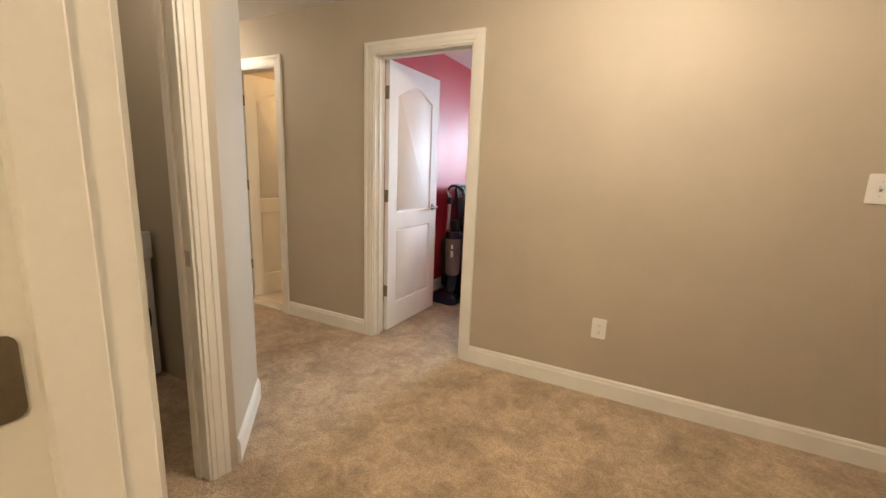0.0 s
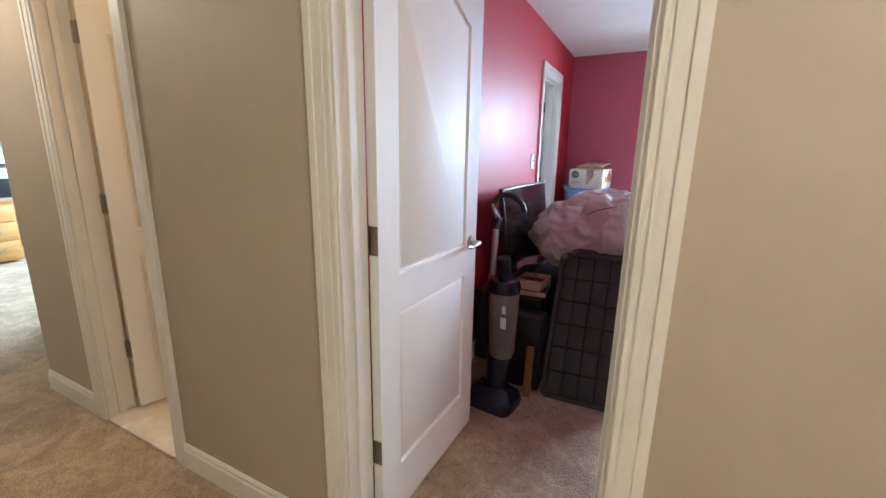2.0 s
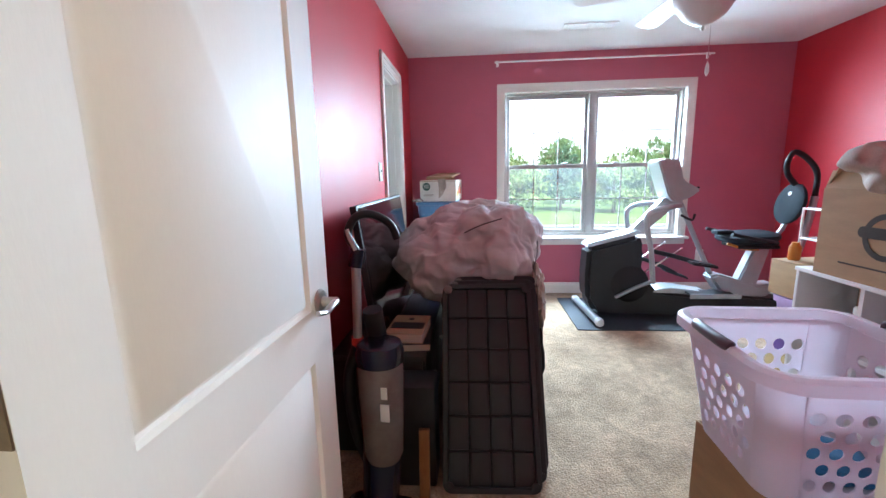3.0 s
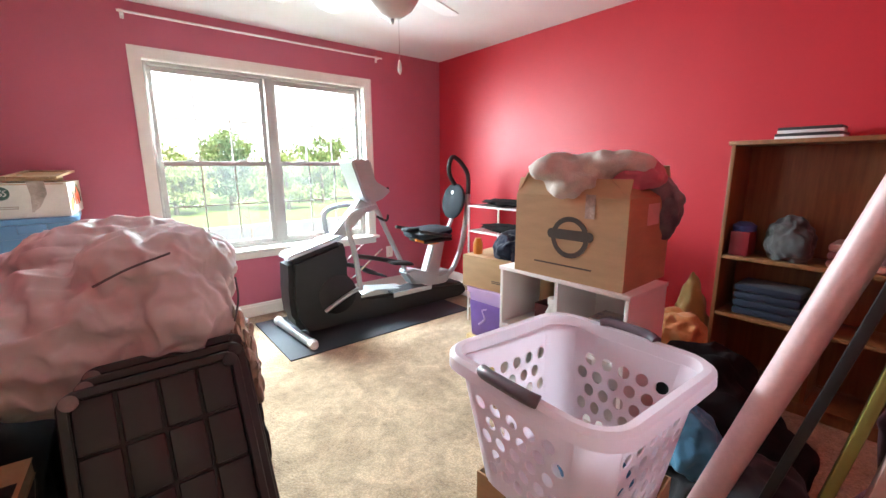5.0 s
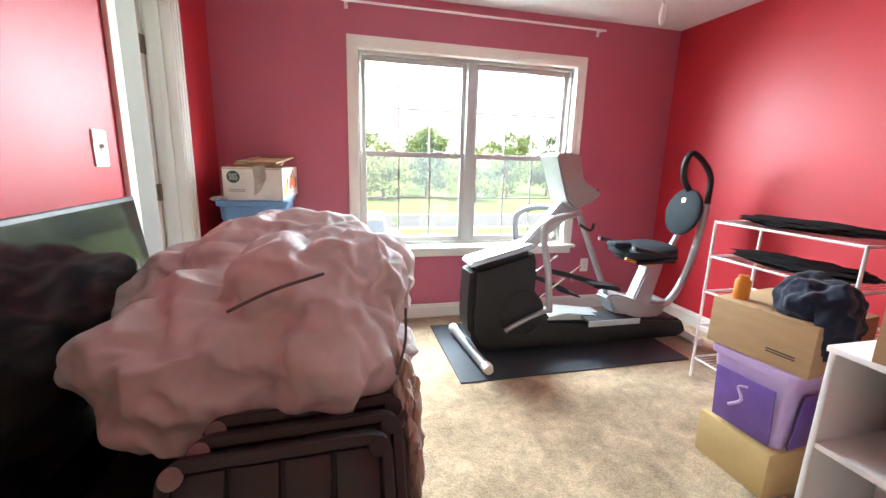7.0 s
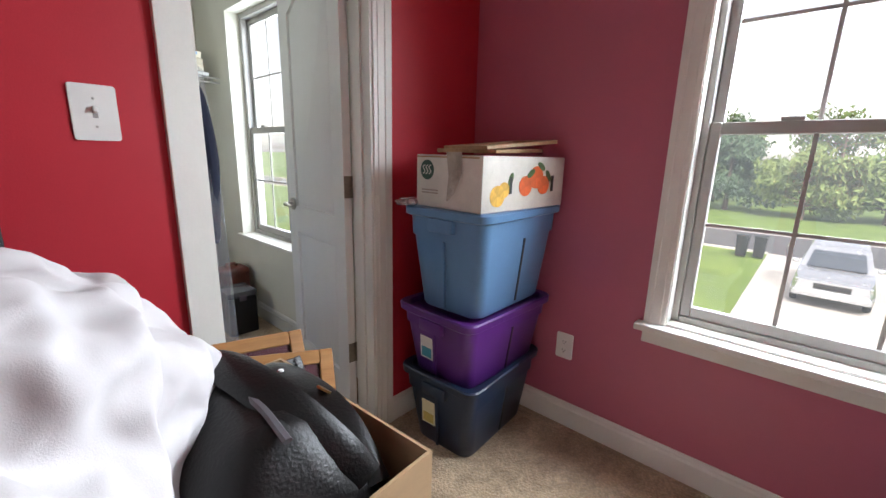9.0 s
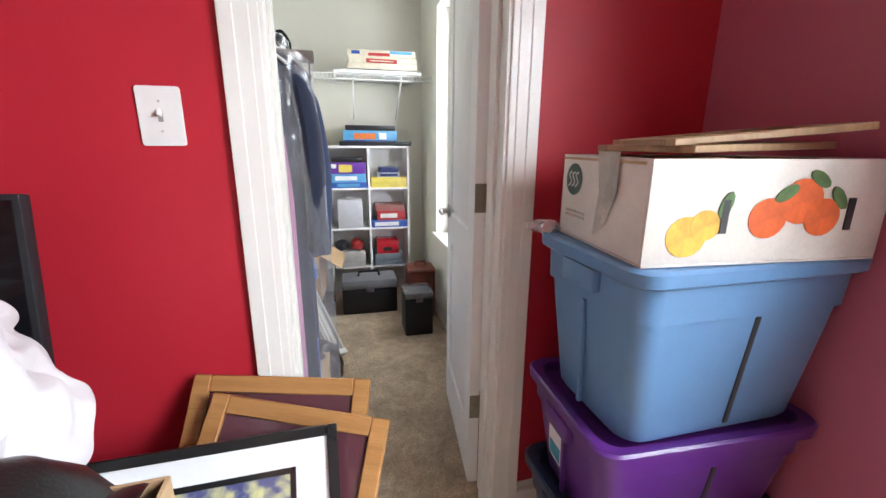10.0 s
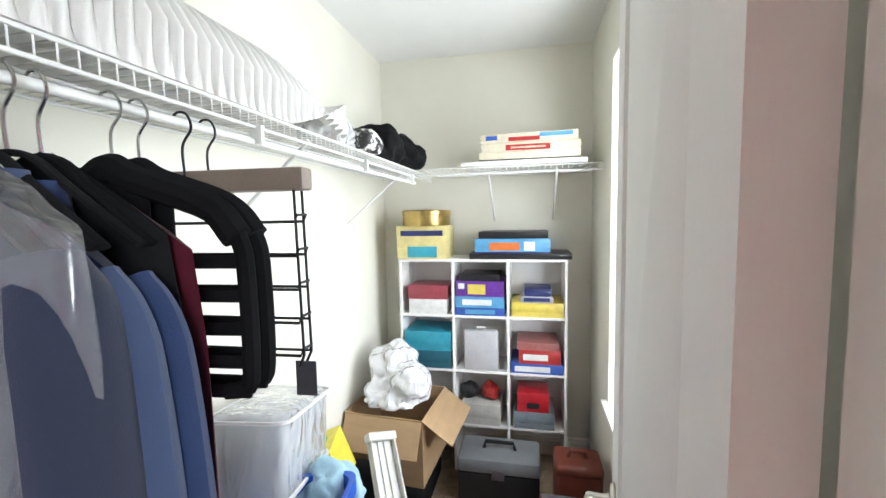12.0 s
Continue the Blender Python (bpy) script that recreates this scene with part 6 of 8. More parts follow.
# laundry basket on a carton
open_box("cardboard_box", pose(1.58, 0.95, 0, 0, 0, 6), 0.36, 0.40, 0.44, M_CARD, "brown cardboard box under the laundry basket")
M_BASKET = paint("white lilac plastic", (0.86, 0.81, 0.86), 0.35, 0.04, 6, 160, 0.02)
nt = M_BASKET.node_tree
through_light = node(nt, "ShaderNodeBsdfTranslucent", Color=(0.92, 0.87, 0.92, 1))
blend = node(nt, "ShaderNodeMixShader", Fac=0.5)
nt.links.new(nt.nodes["Principled BSDF"].outputs[0], blend.inputs[1])
nt.links.new(through_light.outputs[0], blend.inputs[2])
nt.links.new(blend.outputs[0], nt.nodes["Material Output"].inputs[0])
M_GRIP = paint("grey plum grip", (0.10, 0.08, 0.10), 0.4, 0.1, 9, 100, 0.0)
bk = thing("laundry_basket", pose(1.55, 0.945, 0.44, 0, 0, -2), "white plastic laundry basket with round holes and grey grips", "laundry basket")


def holed_wall(width_low, width_high, height, skip):
    """A tapered panel in x, z with staggered rows of round holes, facing -y."""
    bm = bmesh.new()
    cw, ch, r, ref = 0.050, 0.048, 0.0165, 0.28
    seen = {}

    def vert(x, z):
        key = (round(x, 5), round(z, 5))
        if key not in seen:
            seen[key] = bm.verts.new((x, 0, z))
        return seen[key]

    def cell(x0, x1, z0, z1, hole):
        edge = [(x0 + (x1 - x0) * k / 4, z0) for k in range(4)] + [(x1, z0 + (z1 - z0) * k / 4) for k in range(4)] + \
               [(x1 - (x1 - x0) * k / 4, z1) for k in range(4)] + [(x0, z1 - (z1 - z0) * k / 4) for k in range(4)]
        outer = [vert(*p) for p in edge]
        if not hole:
            bm.faces.new(outer)
            return
        cx, cz = (x0 + x1) / 2, (z0 + z1) / 2
        inner = [bm.verts.new((cx + r * math.cos(a), 0, cz + r * 1.1 * math.sin(a))) for a in (radians(225 + 22.5 * k) for k in range(16))]
        for k in range(16):
            bm.faces.new((outer[k], outer[(k + 1) % 16], inner[(k + 1) % 16], inner[k]))

    zs = [0.0, 0.045] + [0.045 + ch * k for k in range(1, 6)] + [height]
    for j, (z0, z1) in enumerate(zip(zs, zs[1:])):
        holes = 1 <= j <= 5
        xs = [-ref / 2 + (0 if j % 2 else cw / 2) + cw * k for k in range(6 if j % 2 == 0 else 6)]
        xs = [x for x in xs if x + cw <= ref / 2 + 1e-6]
        cuts = [-ref / 2] + ([xs[0]] if xs[0] > -ref / 2 + 1e-6 else []) + [x + cw for x in xs]
        if cuts[-1] < ref / 2 - 1e-6:
            cuts.append(ref / 2)
        for x0, x1 in zip(cuts, cuts[1:]):
            full = abs(x1 - x0 - cw) < 1e-6
            cell(x0, x1, z0, z1, holes and full and not skip((x0 + x1) / 2, z0))
    for v in bm.verts:
        v.co.x *= (width_low + (width_high - width_low) * v.co.z / height) / ref
    g = bmesh.ops.extrude_face_region(bm, geom=bm.faces[:])
    bmesh.ops.translate(bm, verts=[v for v in g["geom"] if isinstance(v, bmesh.types.BMVert)], vec=(0, 0.0035, 0))
    return bm


BW0, BW1, BHT, BR = 0.36, 0.47, 0.37, 0.07
tilt = math.degrees(math.atan2((BW1 - BW0) / 2, BHT))
for k in range(4):
    wall = part("wall", holed_wall(BW0 - 2 * BR, BW1 - 2 * BR, BHT - 0.03, lambda x, z: z > 0.24 and abs(x) < 0.07), M_BASKET, bk, smooth=False)
    wall.matrix_basis = pose(0, 0, 0, 0, 0, 90 * k) @ pose(0, -BW0 / 2, 0, tilt, 0, 0)
for k in range(4):
    rings = []
    for z in (0, 0.12, 0.25, BHT - 0.03):
        half = BW0 / 2 + (BW1 - BW0) / 2 * z / BHT
        outer = [(half - BR + BR * math.cos(radians(a)), half - BR + BR * math.sin(radians(a)), z) for a in (0, 18, 36, 54, 72, 90)]
        inner = [(half - BR + (BR - 0.004) * math.cos(radians(a)), half - BR + (BR - 0.004) * math.sin(radians(a)), z) for a in (90, 72, 54, 36, 18, 0)]
        rings.append(outer + inner)
    part("corner", loft(rings), M_BASKET, bk).matrix_basis = pose(0, 0, 0, 0, 0, 90 * k)
part("bottom", slab(rounded(BW0, BW0, BR), 0, 0.006), M_BASKET, bk)
rimline = [(x, y, BHT - 0.012) for x, y in rounded(BW1 + 0.012, BW1 + 0.012, BR + 0.01, 6)]


part("rim", hoop(rimline, ((-0.012, -0.022), (0.012, -0.026), (0.022, -0.022), (0.020, 0.006), (0.008, 0.014), (-0.010, 0.012))), M_BASKET, bk)
for k in (1, 3):
    g = part("grip", tube([(-0.085, 0, -0.002), (-0.05, -0.012, 0.004), (0.05, -0.012, 0.004), (0.085, 0, -0.002)], 0.016, 10, soft=5), M_GRIP, bk, "grey plum hand grip")
    g.matrix_basis = pose(0, 0, 0, 0, 0, 90 * k) @ pose(0, -BW1 / 2 - 0.012, BHT + 0.002)
heap("basket_laundry", [((1.60, 0.90, 0.475), (0.10, 0.09, 0.035), 3.0)], cloth("blue laundry", (0.05, 0.20, 0.36), 0.2), "blue cloth at the bottom of the basket", "clothing", 0.008, 14, 4)

# ---- the closet ----
M_COATED = paint("white coated wire", (0.78, 0.78, 0.76), 0.35, 0.03, 9, 100, 0.0)
SZ = 1.70


def wire_shelf(m, length, depth, label):
    """Shelf along local x from the wall at y = 0 to its lip at y = depth."""
    t = thing("wire_shelf", m, label, "shelf")
    n = int(length / 0.026)
    first = part("wire", tube([(0, 0.004, 0), (0, depth, 0), (0, depth, -0.03)], 0.0016, 4), M_COATED, t)
    for k in range(1, n + 1):
        wire = new("wire", first.data)
        wire.parent = t
        wire.matrix_basis = pose(length * k / n, 0, 0)
    for y, z in ((0.006, -0.004), (depth * 0.5, -0.005), (depth, 0.0), (depth, -0.032)):
        part("rail", tube([(0, y, z), (length, y, z)], 0.0038, 8), M_COATED, t)
    for x in (length * 0.24, length * 0.62):
        part("brace", tube([(x, depth - 0.01, -0.02), (x, 0.006, -0.27)], 0.006, 8), M_COATED, t)
    return t


wire_shelf(pose(-2.395, 2.452, SZ), 2.27, 0.312, "white wire shelf with a hanging rail along the closet wall")
wire_shelf(pose(-2.398, 3.695, SZ, 0, 0, -90), 0.88, 0.40, "short white wire shelf across the closet end")
rail = thing("hanging_rail", pose(-2.05, 2.755, SZ - 0.062), "white clothes rail under the wire shelf", "clothes rail")
part("bar", tube([(0, 0, 0), (1.92, 0, 0)], 0.008, 10), M_COATED, rail)
for x in (0.1, 0.7, 1.3, 1.85):
    part("clip", boxes((x - 0.006, x + 0.006, -0.006, 0.024, -0.006, 0.034), bevel=0.001), M_COATED, rail)

# quilted pad, bags and games on the shelf
bm = bmesh.new()
rows = []
for i in range(193):
    x = -0.14 + -1.08 * i / 192
    rib = abs(math.sin(i * math.pi / 5.5)) ** 0.7
    puff = 0.026 * rib
    lift = 0.13 * max(0, (i - 128) / 64) ** 1.5
    end = 1 - max(0, (i - 128) / 64) ** 2 * 0.85
    rows.append([(x, 2.49 + 0.27 * (k / 9), SZ + 0.004 + (0.004 if k in (0, 9) else 0.0) + lift) for k in range(10)] +
                [(x, 2.49 + (0.245 + 0.035 * rib) * (k / 9), SZ + 0.010 + (0.18 * end + puff) * math.sin(math.pi * (k + 0.6) / 10.2) ** 0.5) for k in range(9, -1, -1)])
single("quilted_pad", loft(rows), cloth("white quilted cotton", (0.78, 0.76, 0.74), 0.05, 0.85, 400, 0.2, crease=12), pose(0, 0, 0), "rolled white quilted mattress pad on the wire shelf", "bedding")
heap("plastic_bag", [((0, 0, 0.06), (0.10, 0.11, 0.07), 2.0)], film_mat("milky plastic bag", 0.6, (0.85, 0.85, 0.86)), "crumpled white plastic bag on the wire shelf", "plastic bag", 0.015, 12, 5, pose(-1.27, 2.66, SZ + 0.004))
heap("printed_bag", [((0, 0, 0.05), (0.06, 0.10, 0.06), 3.0)], paint("black and white print", (0.75, 0.74, 0.72), 0.5, 0.2, 26, 90, 0.0, second=(0.02, 0.02, 0.02), edge=(0.48, 0.52)), "black and white printed bag on the wire shelf", "bag", 0.01, 12, 5, pose(-1.43, 2.70, SZ + 0.004))
for x, s in ((-1.74, 3.3), (-2.05, 5.1)):
    heap("duffel_bag", [((0, 0, 0.085), (0.15, 0.12, 0.095), s), ((0.03, 0.03, 0.11), (0.09, 0.08, 0.075), s + 1)], M_BLACKCLOTH, "slumped black duffel bag on the wire shelf", "bag", 0.014, 9, 5, pose(x, 2.66, SZ + 0.004), "bags on the shelf")


def game_box(m, d, w, h, mat, label, band=None, bars=(), group="board games"):
    """A flat game box; its front is at local x = d, w along y."""
    t = thing("board_game", m, label, "board game", group)
    part("base", box(0, d - 0.001, 0.001, w - 0.001, 0, h * 0.55), mat, t)
    part("lid", box(-0.001, d, 0, w, h * 0.35, h, 0.0015), mat, t)
    if band:
        part("front_band", box(d, d + 0.0008, w * 0.08, w * 0.92, h * 0.42, h * 0.92), band, t)
    for y0, y1, z0, z1, bmat in bars:
        part("title_bar", box(d + 0.0008, d + 0.0016, w * y0, w * y1, h * z0, h * z1), bmat, t)
    return t


def flat(name, colour, rough=0.4):
    return paint(name, colour, rough, 0.12, 22, 90, 0.0)


G_CREAM, G_RED, G_BLUE, G_SKY = flat("cream card", (0.66, 0.60, 0.46)), flat("red card", (0.42, 0.03, 0.03)), flat("blue card", (0.03, 0.09, 0.36)), flat("sky card", (0.08, 0.30, 0.52))
G_PURPLE, G_YELLOW, G_BLACK, G_NAVY, G_WHITE = flat("purple card", (0.12, 0.03, 0.26)), flat("yellow card", (0.66, 0.52, 0.10)), flat("black card", (0.015, 0.015, 0.017)), flat("navy card", (0.02, 0.03, 0.12)), flat("white card", (0.72, 0.72, 0.70))
G_GREY, G_TEAL, G_GOLD, G_SALMON = flat("grey card", (0.36, 0.36, 0.38)), flat("teal card", (0.02, 0.30, 0.40)), paint("gold tin", (0.50, 0.36, 0.13), 0.3, 0.2, 14, 60, 0.0, metal=0.9), flat("dusty red card", (0.30, 0.05, 0.07))
S0 = SZ + 0.005
game_box(pose(-2.38, 3.02, S0), 0.41, 0.60, 0.022, G_WHITE, "flat white game box on the end shelf")
game_box(pose(-2.38, 3.11, S0 + 0.022), 0.41, 0.48, 0.040, G_CREAM, "worn cream game box on the end shelf", None, ((0.0, 1.0, 0.0, 0.12, G_BLACK),))
game_box(pose(-2.385, 3.115, S0 + 0.062, 0, 0, 1), 0.41, 0.47, 0.045, G_CREAM, "cream game box with a red title panel", None, ((0.25, 0.70, 0.15, 0.75, G_RED), (0.30, 0.65, 0.35, 0.55, G_CREAM)))
game_box(pose(-2.375, 3.13, S0 + 0.107, 0, 0, -2), 0.40, 0.46, 0.042, G_CREAM, "cream game box with red letters on the pile", None, ((0.30, 0.62, 0.1, 0.55, G_RED), (0.62, 0.95, 0.45, 0.9, G_SKY), (0.06, 0.18, 0.3, 0.8, G_BLUE)))

# white cube organiser
CX, CY0, CY1 = -2.165, 2.625, 3.548
org = thing("cube_organiser", pose(-2.397, CY0, 0), "white twelve-cube organiser holding games against the end wall", "shelf")
OD, OL, OT, PIT = 0.262, CY1 - CY0, 0.014, 0.3125
OH = 1.222
part("top", box(0, OD, 0, OL, OH - OT, OH, 0.001), M_WHITE, org)
for k in range(4):
    y = (OL - OT) * k / 3
    part("upright", box(0, OD - 0.001, y, y + OT, 0, OH - OT), M_WHITE, org)
for j in range(4):
    z = OH - OT - PIT * (j + 1)
    for k in range(3):
        y0, y1 = (OL - OT) * k / 3 + OT, (OL - OT) * (k + 1) / 3
        if z > -0.01 and not (j == 3):
            part("shelf", box(0, OD - 0.002, y0, y1, z, z + OT), M_WHITE, org)
part("back", box(0, 0.004, OT, OL - OT, 0.004, OH - OT), M_WHITE, org)


def bay(col, row):
    """The floor of a cube: its near left corner in the world; rows from the top."""
    return -2.39, CY0 + (OL - OT) * col / 3 + OT, OH - PIT * (row + 1) if row < 3 else 0.0


def in_bay(col, row, dy, z, d, w, h, mat, label, **kw):
    x, y, f = bay(col, row)
    return game_box(pose(x + 0.255 - d, y + dy, f + z + 0.0005), d, w, h, mat, label, **kw)


T_ = OH
game_box(pose(-2.36, 2.615, OH + 0.0005), 0.22, 0.29, 0.185, flat("yellow gift box", (0.66, 0.56, 0.25)), "yellow gift box with a blue ribbon print on the organiser", None, ((0.08, 0.92, 0.70, 0.86, G_NAVY), (0.22, 0.80, 0.05, 0.38, G_TEAL)))
single("gold_tin", lathe([(0.135, 0), (0.138, 0.005), (0.138, 0.055), (0.142, 0.056), (0.142, 0.082), (0.136, 0.088)], 32), G_GOLD, pose(-2.25, 2.765, OH + 0.186), "round gold biscuit tin on a yellow box", "tin")
game_box(pose(-2.385, 3.03, OH + 0.0005), 0.25, 0.54, 0.032, G_BLACK, "flat black game board box on the organiser")
game_box(pose(-2.375, 3.06, OH + 0.033), 0.24, 0.40, 0.078, G_SKY, "sky blue quiz game box on the organiser", None, ((0.20, 0.60, 0.2, 0.75, flat("orange card", (0.62, 0.16, 0.04))), (0.66, 0.80, 0.2, 0.8, G_WHITE), (0.0, 1.0, 0.0, 0.10, G_NAVY)))
game_box(pose(-2.37, 3.08, OH + 0.111), 0.22, 0.37, 0.038, G_BLACK, "black flat box on top of a blue game")
in_bay(0, 0, 0.04, 0, 0.20, 0.22, 0.085, G_WHITE, "small pale box in a cube")
in_bay(0, 0, 0.035, 0.086, 0.20, 0.23, 0.075, G_SALMON, "dusty red box on a pale one")
in_bay(1, 0, 0.005, -0.0, 0.25, 0.275, 0.042, G_BLUE, "blue puzzle box in a cube", bars=((0.2, 0.8, 0.2, 0.8, G_SKY),))
in_bay(1, 0, 0.005, 0.043, 0.25, 0.27, 0.062, G_SKY, "light blue puzzle box in a cube", bars=((0.15, 0.75, 0.25, 0.75, G_WHITE),))
in_bay(1, 0, 0.01, 0.106, 0.25, 0.265, 0.085, G_PURPLE, "purple game box in a cube", bars=((0.25, 0.62, 0.15, 0.8, G_YELLOW), (0.05, 0.18, 0.5, 0.85, G_WHITE)))
in_bay(1, 0, 0.03, 0.192, 0.22, 0.22, 0.035, G_BLACK, "thin dark box on a purple game")
in_bay(2, 0, 0.01, 0, 0.24, 0.275, 0.078, G_YELLOW, "yellow box in a cube")
in_bay(2, 0, 0.06, 0.079, 0.20, 0.17, 0.034, G_GREY, "small grey box on a yellow one", bars=((0.1, 0.9, 0.2, 0.8, G_NAVY),))
in_bay(2, 0, 0.08, 0.114, 0.18, 0.14, 0.040, G_NAVY, "small navy box on a grey one")
in_bay(0, 1, 0.01, 0, 0.24, 0.27, 0.10, flat("dark teal card", (0.01, 0.10, 0.14)), "dark teal box in a cube")
in_bay(0, 1, 0.01, 0.101, 0.24, 0.27, 0.11, G_TEAL, "bright teal box in a cube")
x, y, f = bay(1, 1)
case = thing("plastic_case", pose(x + 0.20, y + 0.05, f), "clear grey plastic case standing in a cube", "case")
part("body", box(0, 0.05, 0, 0.19, 0.0, 0.225, 0.012), paint("frosted grey plastic", (0.46, 0.46, 0.48), 0.3, 0.08, 12, 60, 0.0), case)
part("handle", tube([(0.025, 0.07, 0.22), (0.025, 0.075, 0.24), (0.025, 0.115, 0.24), (0.025, 0.12, 0.22)], 0.005, 8), M_WHITE, case)
in_bay(2, 1, 0.005, 0, 0.25, 0.28, 0.055, G_BLUE, "dark blue tile game box in a cube", bars=((0.08, 0.75, 0.2, 0.75, G_WHITE),))
in_bay(2, 1, 0.05, 0.056, 0.22, 0.22, 0.075, G_RED, "red dice game box in a cube", bars=((0.1, 0.7, 0.25, 0.7, G_WHITE),))
in_bay(2, 1, 0.04, 0.132, 0.22, 0.22, 0.04, flat("faded red card", (0.34, 0.12, 0.11)), "faded red box on a dice game")
in_bay(1, 2, 0.03, 0, 0.22, 0.22, 0.115, flat("linen grey box", (0.46, 0.44, 0.40)), "linen grey box in a cube")
heap("game_token_pile", [((0, 0, 0.04), (0.05, 0.05, 0.045), 1.2)], G_BLACK, "black game pieces on a grey box", "game parts", 0.008, 14, 4, pose(-2.24, 3.01, bay(1, 2)[2] + 0.116))
heap("game_token_pile", [((0, 0, 0.045), (0.05, 0.06, 0.05), 2.2)], G_RED, "red toy game parts on a grey box", "game parts", 0.008, 14, 4, pose(-2.24, 3.13, bay(1, 2)[2] + 0.116))
in_bay(2, 2, 0.02, 0, 0.22, 0.22, 0.095, flat("slate box", (0.20, 0.24, 0.27)), "slate grey box in a cube")
in_bay(2, 2, 0.04, 0.096, 0.18, 0.17, 0.105, flat("bright red plastic", (0.45, 0.02, 0.03), 0.25), "bright red plastic case on a slate box", bars=((0.3, 0.7, 0.2, 0.5, G_BLACK),))

# tool box, red case, black bin on the floor
tool = thing("tool_box", pose(-2.06, 3.0, 0.0), "black plastic tool box with grey lid and handle", "tool box")
part("body", box(0, 0.22, 0, 0.40, 0, 0.19, 0.010), M_BLACK, tool)
part("lid", box(-0.004, 0.224, -0.004, 0.404, 0.19, 0.265, 0.018), paint("grey tool box plastic", (0.16, 0.17, 0.18), 0.45, 0.1, 9, 150, 0.04), tool)
part("handle", tube([(0.11, 0.12, 0.26), (0.11, 0.13, 0.30), (0.11, 0.27, 0.30), (0.11, 0.28, 0.26)], 0.010, 8), M_BLACK, tool)
part("latch", box(0.222, 0.232, 0.17, 0.23, 0.17, 0.215, 0.003), M_GRIP, tool)
M_REDLEATHER = paint("red brown leather", (0.14, 0.028, 0.015), 0.4, 0.25, 12, 200, 0.15)
rc = thing("leather_case", pose(-1.83, 3.46, 0), "red brown leather case standing by the wall", "case")
part("body", box(0, 0.17, 0, 0.20, 0, 0.38, 0.025, 3), M_REDLEATHER, rc)
part("lid", box(-0.002, 0.172, -0.002, 0.202, 0.33, 0.385, 0.02, 3), M_REDLEATHER, rc)
part("handle", tube([(0.085, 0.06, 0.38), (0.085, 0.07, 0.41), (0.085, 0.13, 0.41), (0.085, 0.14, 0.38)], 0.009, 8), M_REDLEATHER, rc)
fb = thing("file_box", pose(-1.60, 3.40, 0), "black file box with a grey lid on the carpet", "storage box")
part("body", box(0, 0.20, 0, 0.185, 0, 0.255, 0.008), M_BLACK, fb)
part("lid", box(-0.004, 0.204, -0.004, 0.189, 0.255, 0.30, 0.012), paint("smoky lid", (0.10, 0.10, 0.105), 0.25, 0.1, 9, 100, 0.02), fb)
part("latch", box(0.203, 0.209, 0.07, 0.115, 0.235, 0.275, 0.003), M_GRIP, fb)

# pile along the wall: carton of plastic bags, blue bin, white metal rack side, black sacks
bx = open_box("cardboard_box", pose(-1.90, 2.68, 0.185, 0, 0, -4), 0.40, 0.40, 0.33, M_CARD, "open cardboard box full of crumpled plastic bags", flaps=(("e", 0.17, 150), ("n", 0.18, 125)))
heap("plastic_sack", [((0, 0, 0.02), (0.155, 0.165, 0.14), 1.0), ((-0.05, -0.03, 0.16), (0.13, 0.13, 0.12), 2.0), ((0.05, 0.08, 0.12), (0.10, 0.11, 0.09), 3.0)],
     film_mat("white plastic sack", 0.82, (0.86, 0.86, 0.87)), "crumpled white plastic bags spilling from the box", "plastic bag", 0.012, 7, 5, pose(-1.88, 2.68, 0.53))
single("black_suitcase", box(-2.12, -1.66, 2.48, 2.86, 0, 0.182, 0.03, 3), M_BLACKCLOTH, pose(0, 0, 0), "black fabric suitcase lying under a carton", "suitcase")
single("black_backpack", box(-1.63, -1.47, 2.50, 2.80, 0, 0.36, 0.05, 3), M_BLACKCLOTH, pose(0, 0, 0), "black backpack standing by the organiser", "backpack")
M_BINBLUE = paint("bright blue plastic", (0.01, 0.10, 0.52), 0.35, 0.06, 6, 160, 0.03)
bb = thing("blue_bin", pose(-0.74, 2.79, 0.195, 5, 0, 8), "bright blue plastic recycling bin among the clothes", "bin")
part("body", loft([[(x, y, z) for x, y in rounded(0.38 + g, 0.30 + g, 0.04)] for z, g in ((0, -0.08), (0.50, 0.0), (0.50, 0.03), (0.54, 0.035), (0.54, 0.005), (0.50, -0.006), (0.04, -0.085))]), M_BINBLUE, bb)
heap("dark_cloth", [((0, 0, 0), (0.15, 0.11, 0.08), 2.0)], M_BLACKCLOTH, "black cloth inside the blue bin", "clothing", 0.01, 12, 4, pose(-0.74, 2.76, 0.60))
single("shoe_carton", box(-0.94, -0.54, 2.60, 2.94, 0, 0.19, 0.004), M_CARD, pose(0, 0, 0), "low brown carton under the blue bin", "cardboard box")
M_ALU = paint("white enamelled metal", (0.62, 0.61, 0.57), 0.35, 0.12, 14, 90, 0.03)
lad = thing("metal_rack_side", Matrix.Translation((-1.17, 2.96, 0.03)) @ Vector((-0.38, -0.26, 0.50)).to_track_quat("Z", "Y").to_matrix().to_4x4() @ pose(0, 0, 0, 0, 0, 205), "white metal drawer side leaning on the boxes", "rack part")
part("channel", boxes((-0.065, 0.065, -0.004, 0.004, 0, 0.66), (-0.065, -0.055, -0.03, -0.004, 0, 0.66), (0.055, 0.065, -0.03, -0.004, 0, 0.66), (-0.02, -0.012, -0.012, -0.004, 0.02, 0.64), (0.012, 0.02, -0.012, -0.004, 0.02, 0.64), bevel=0.002), M_ALU, lad)
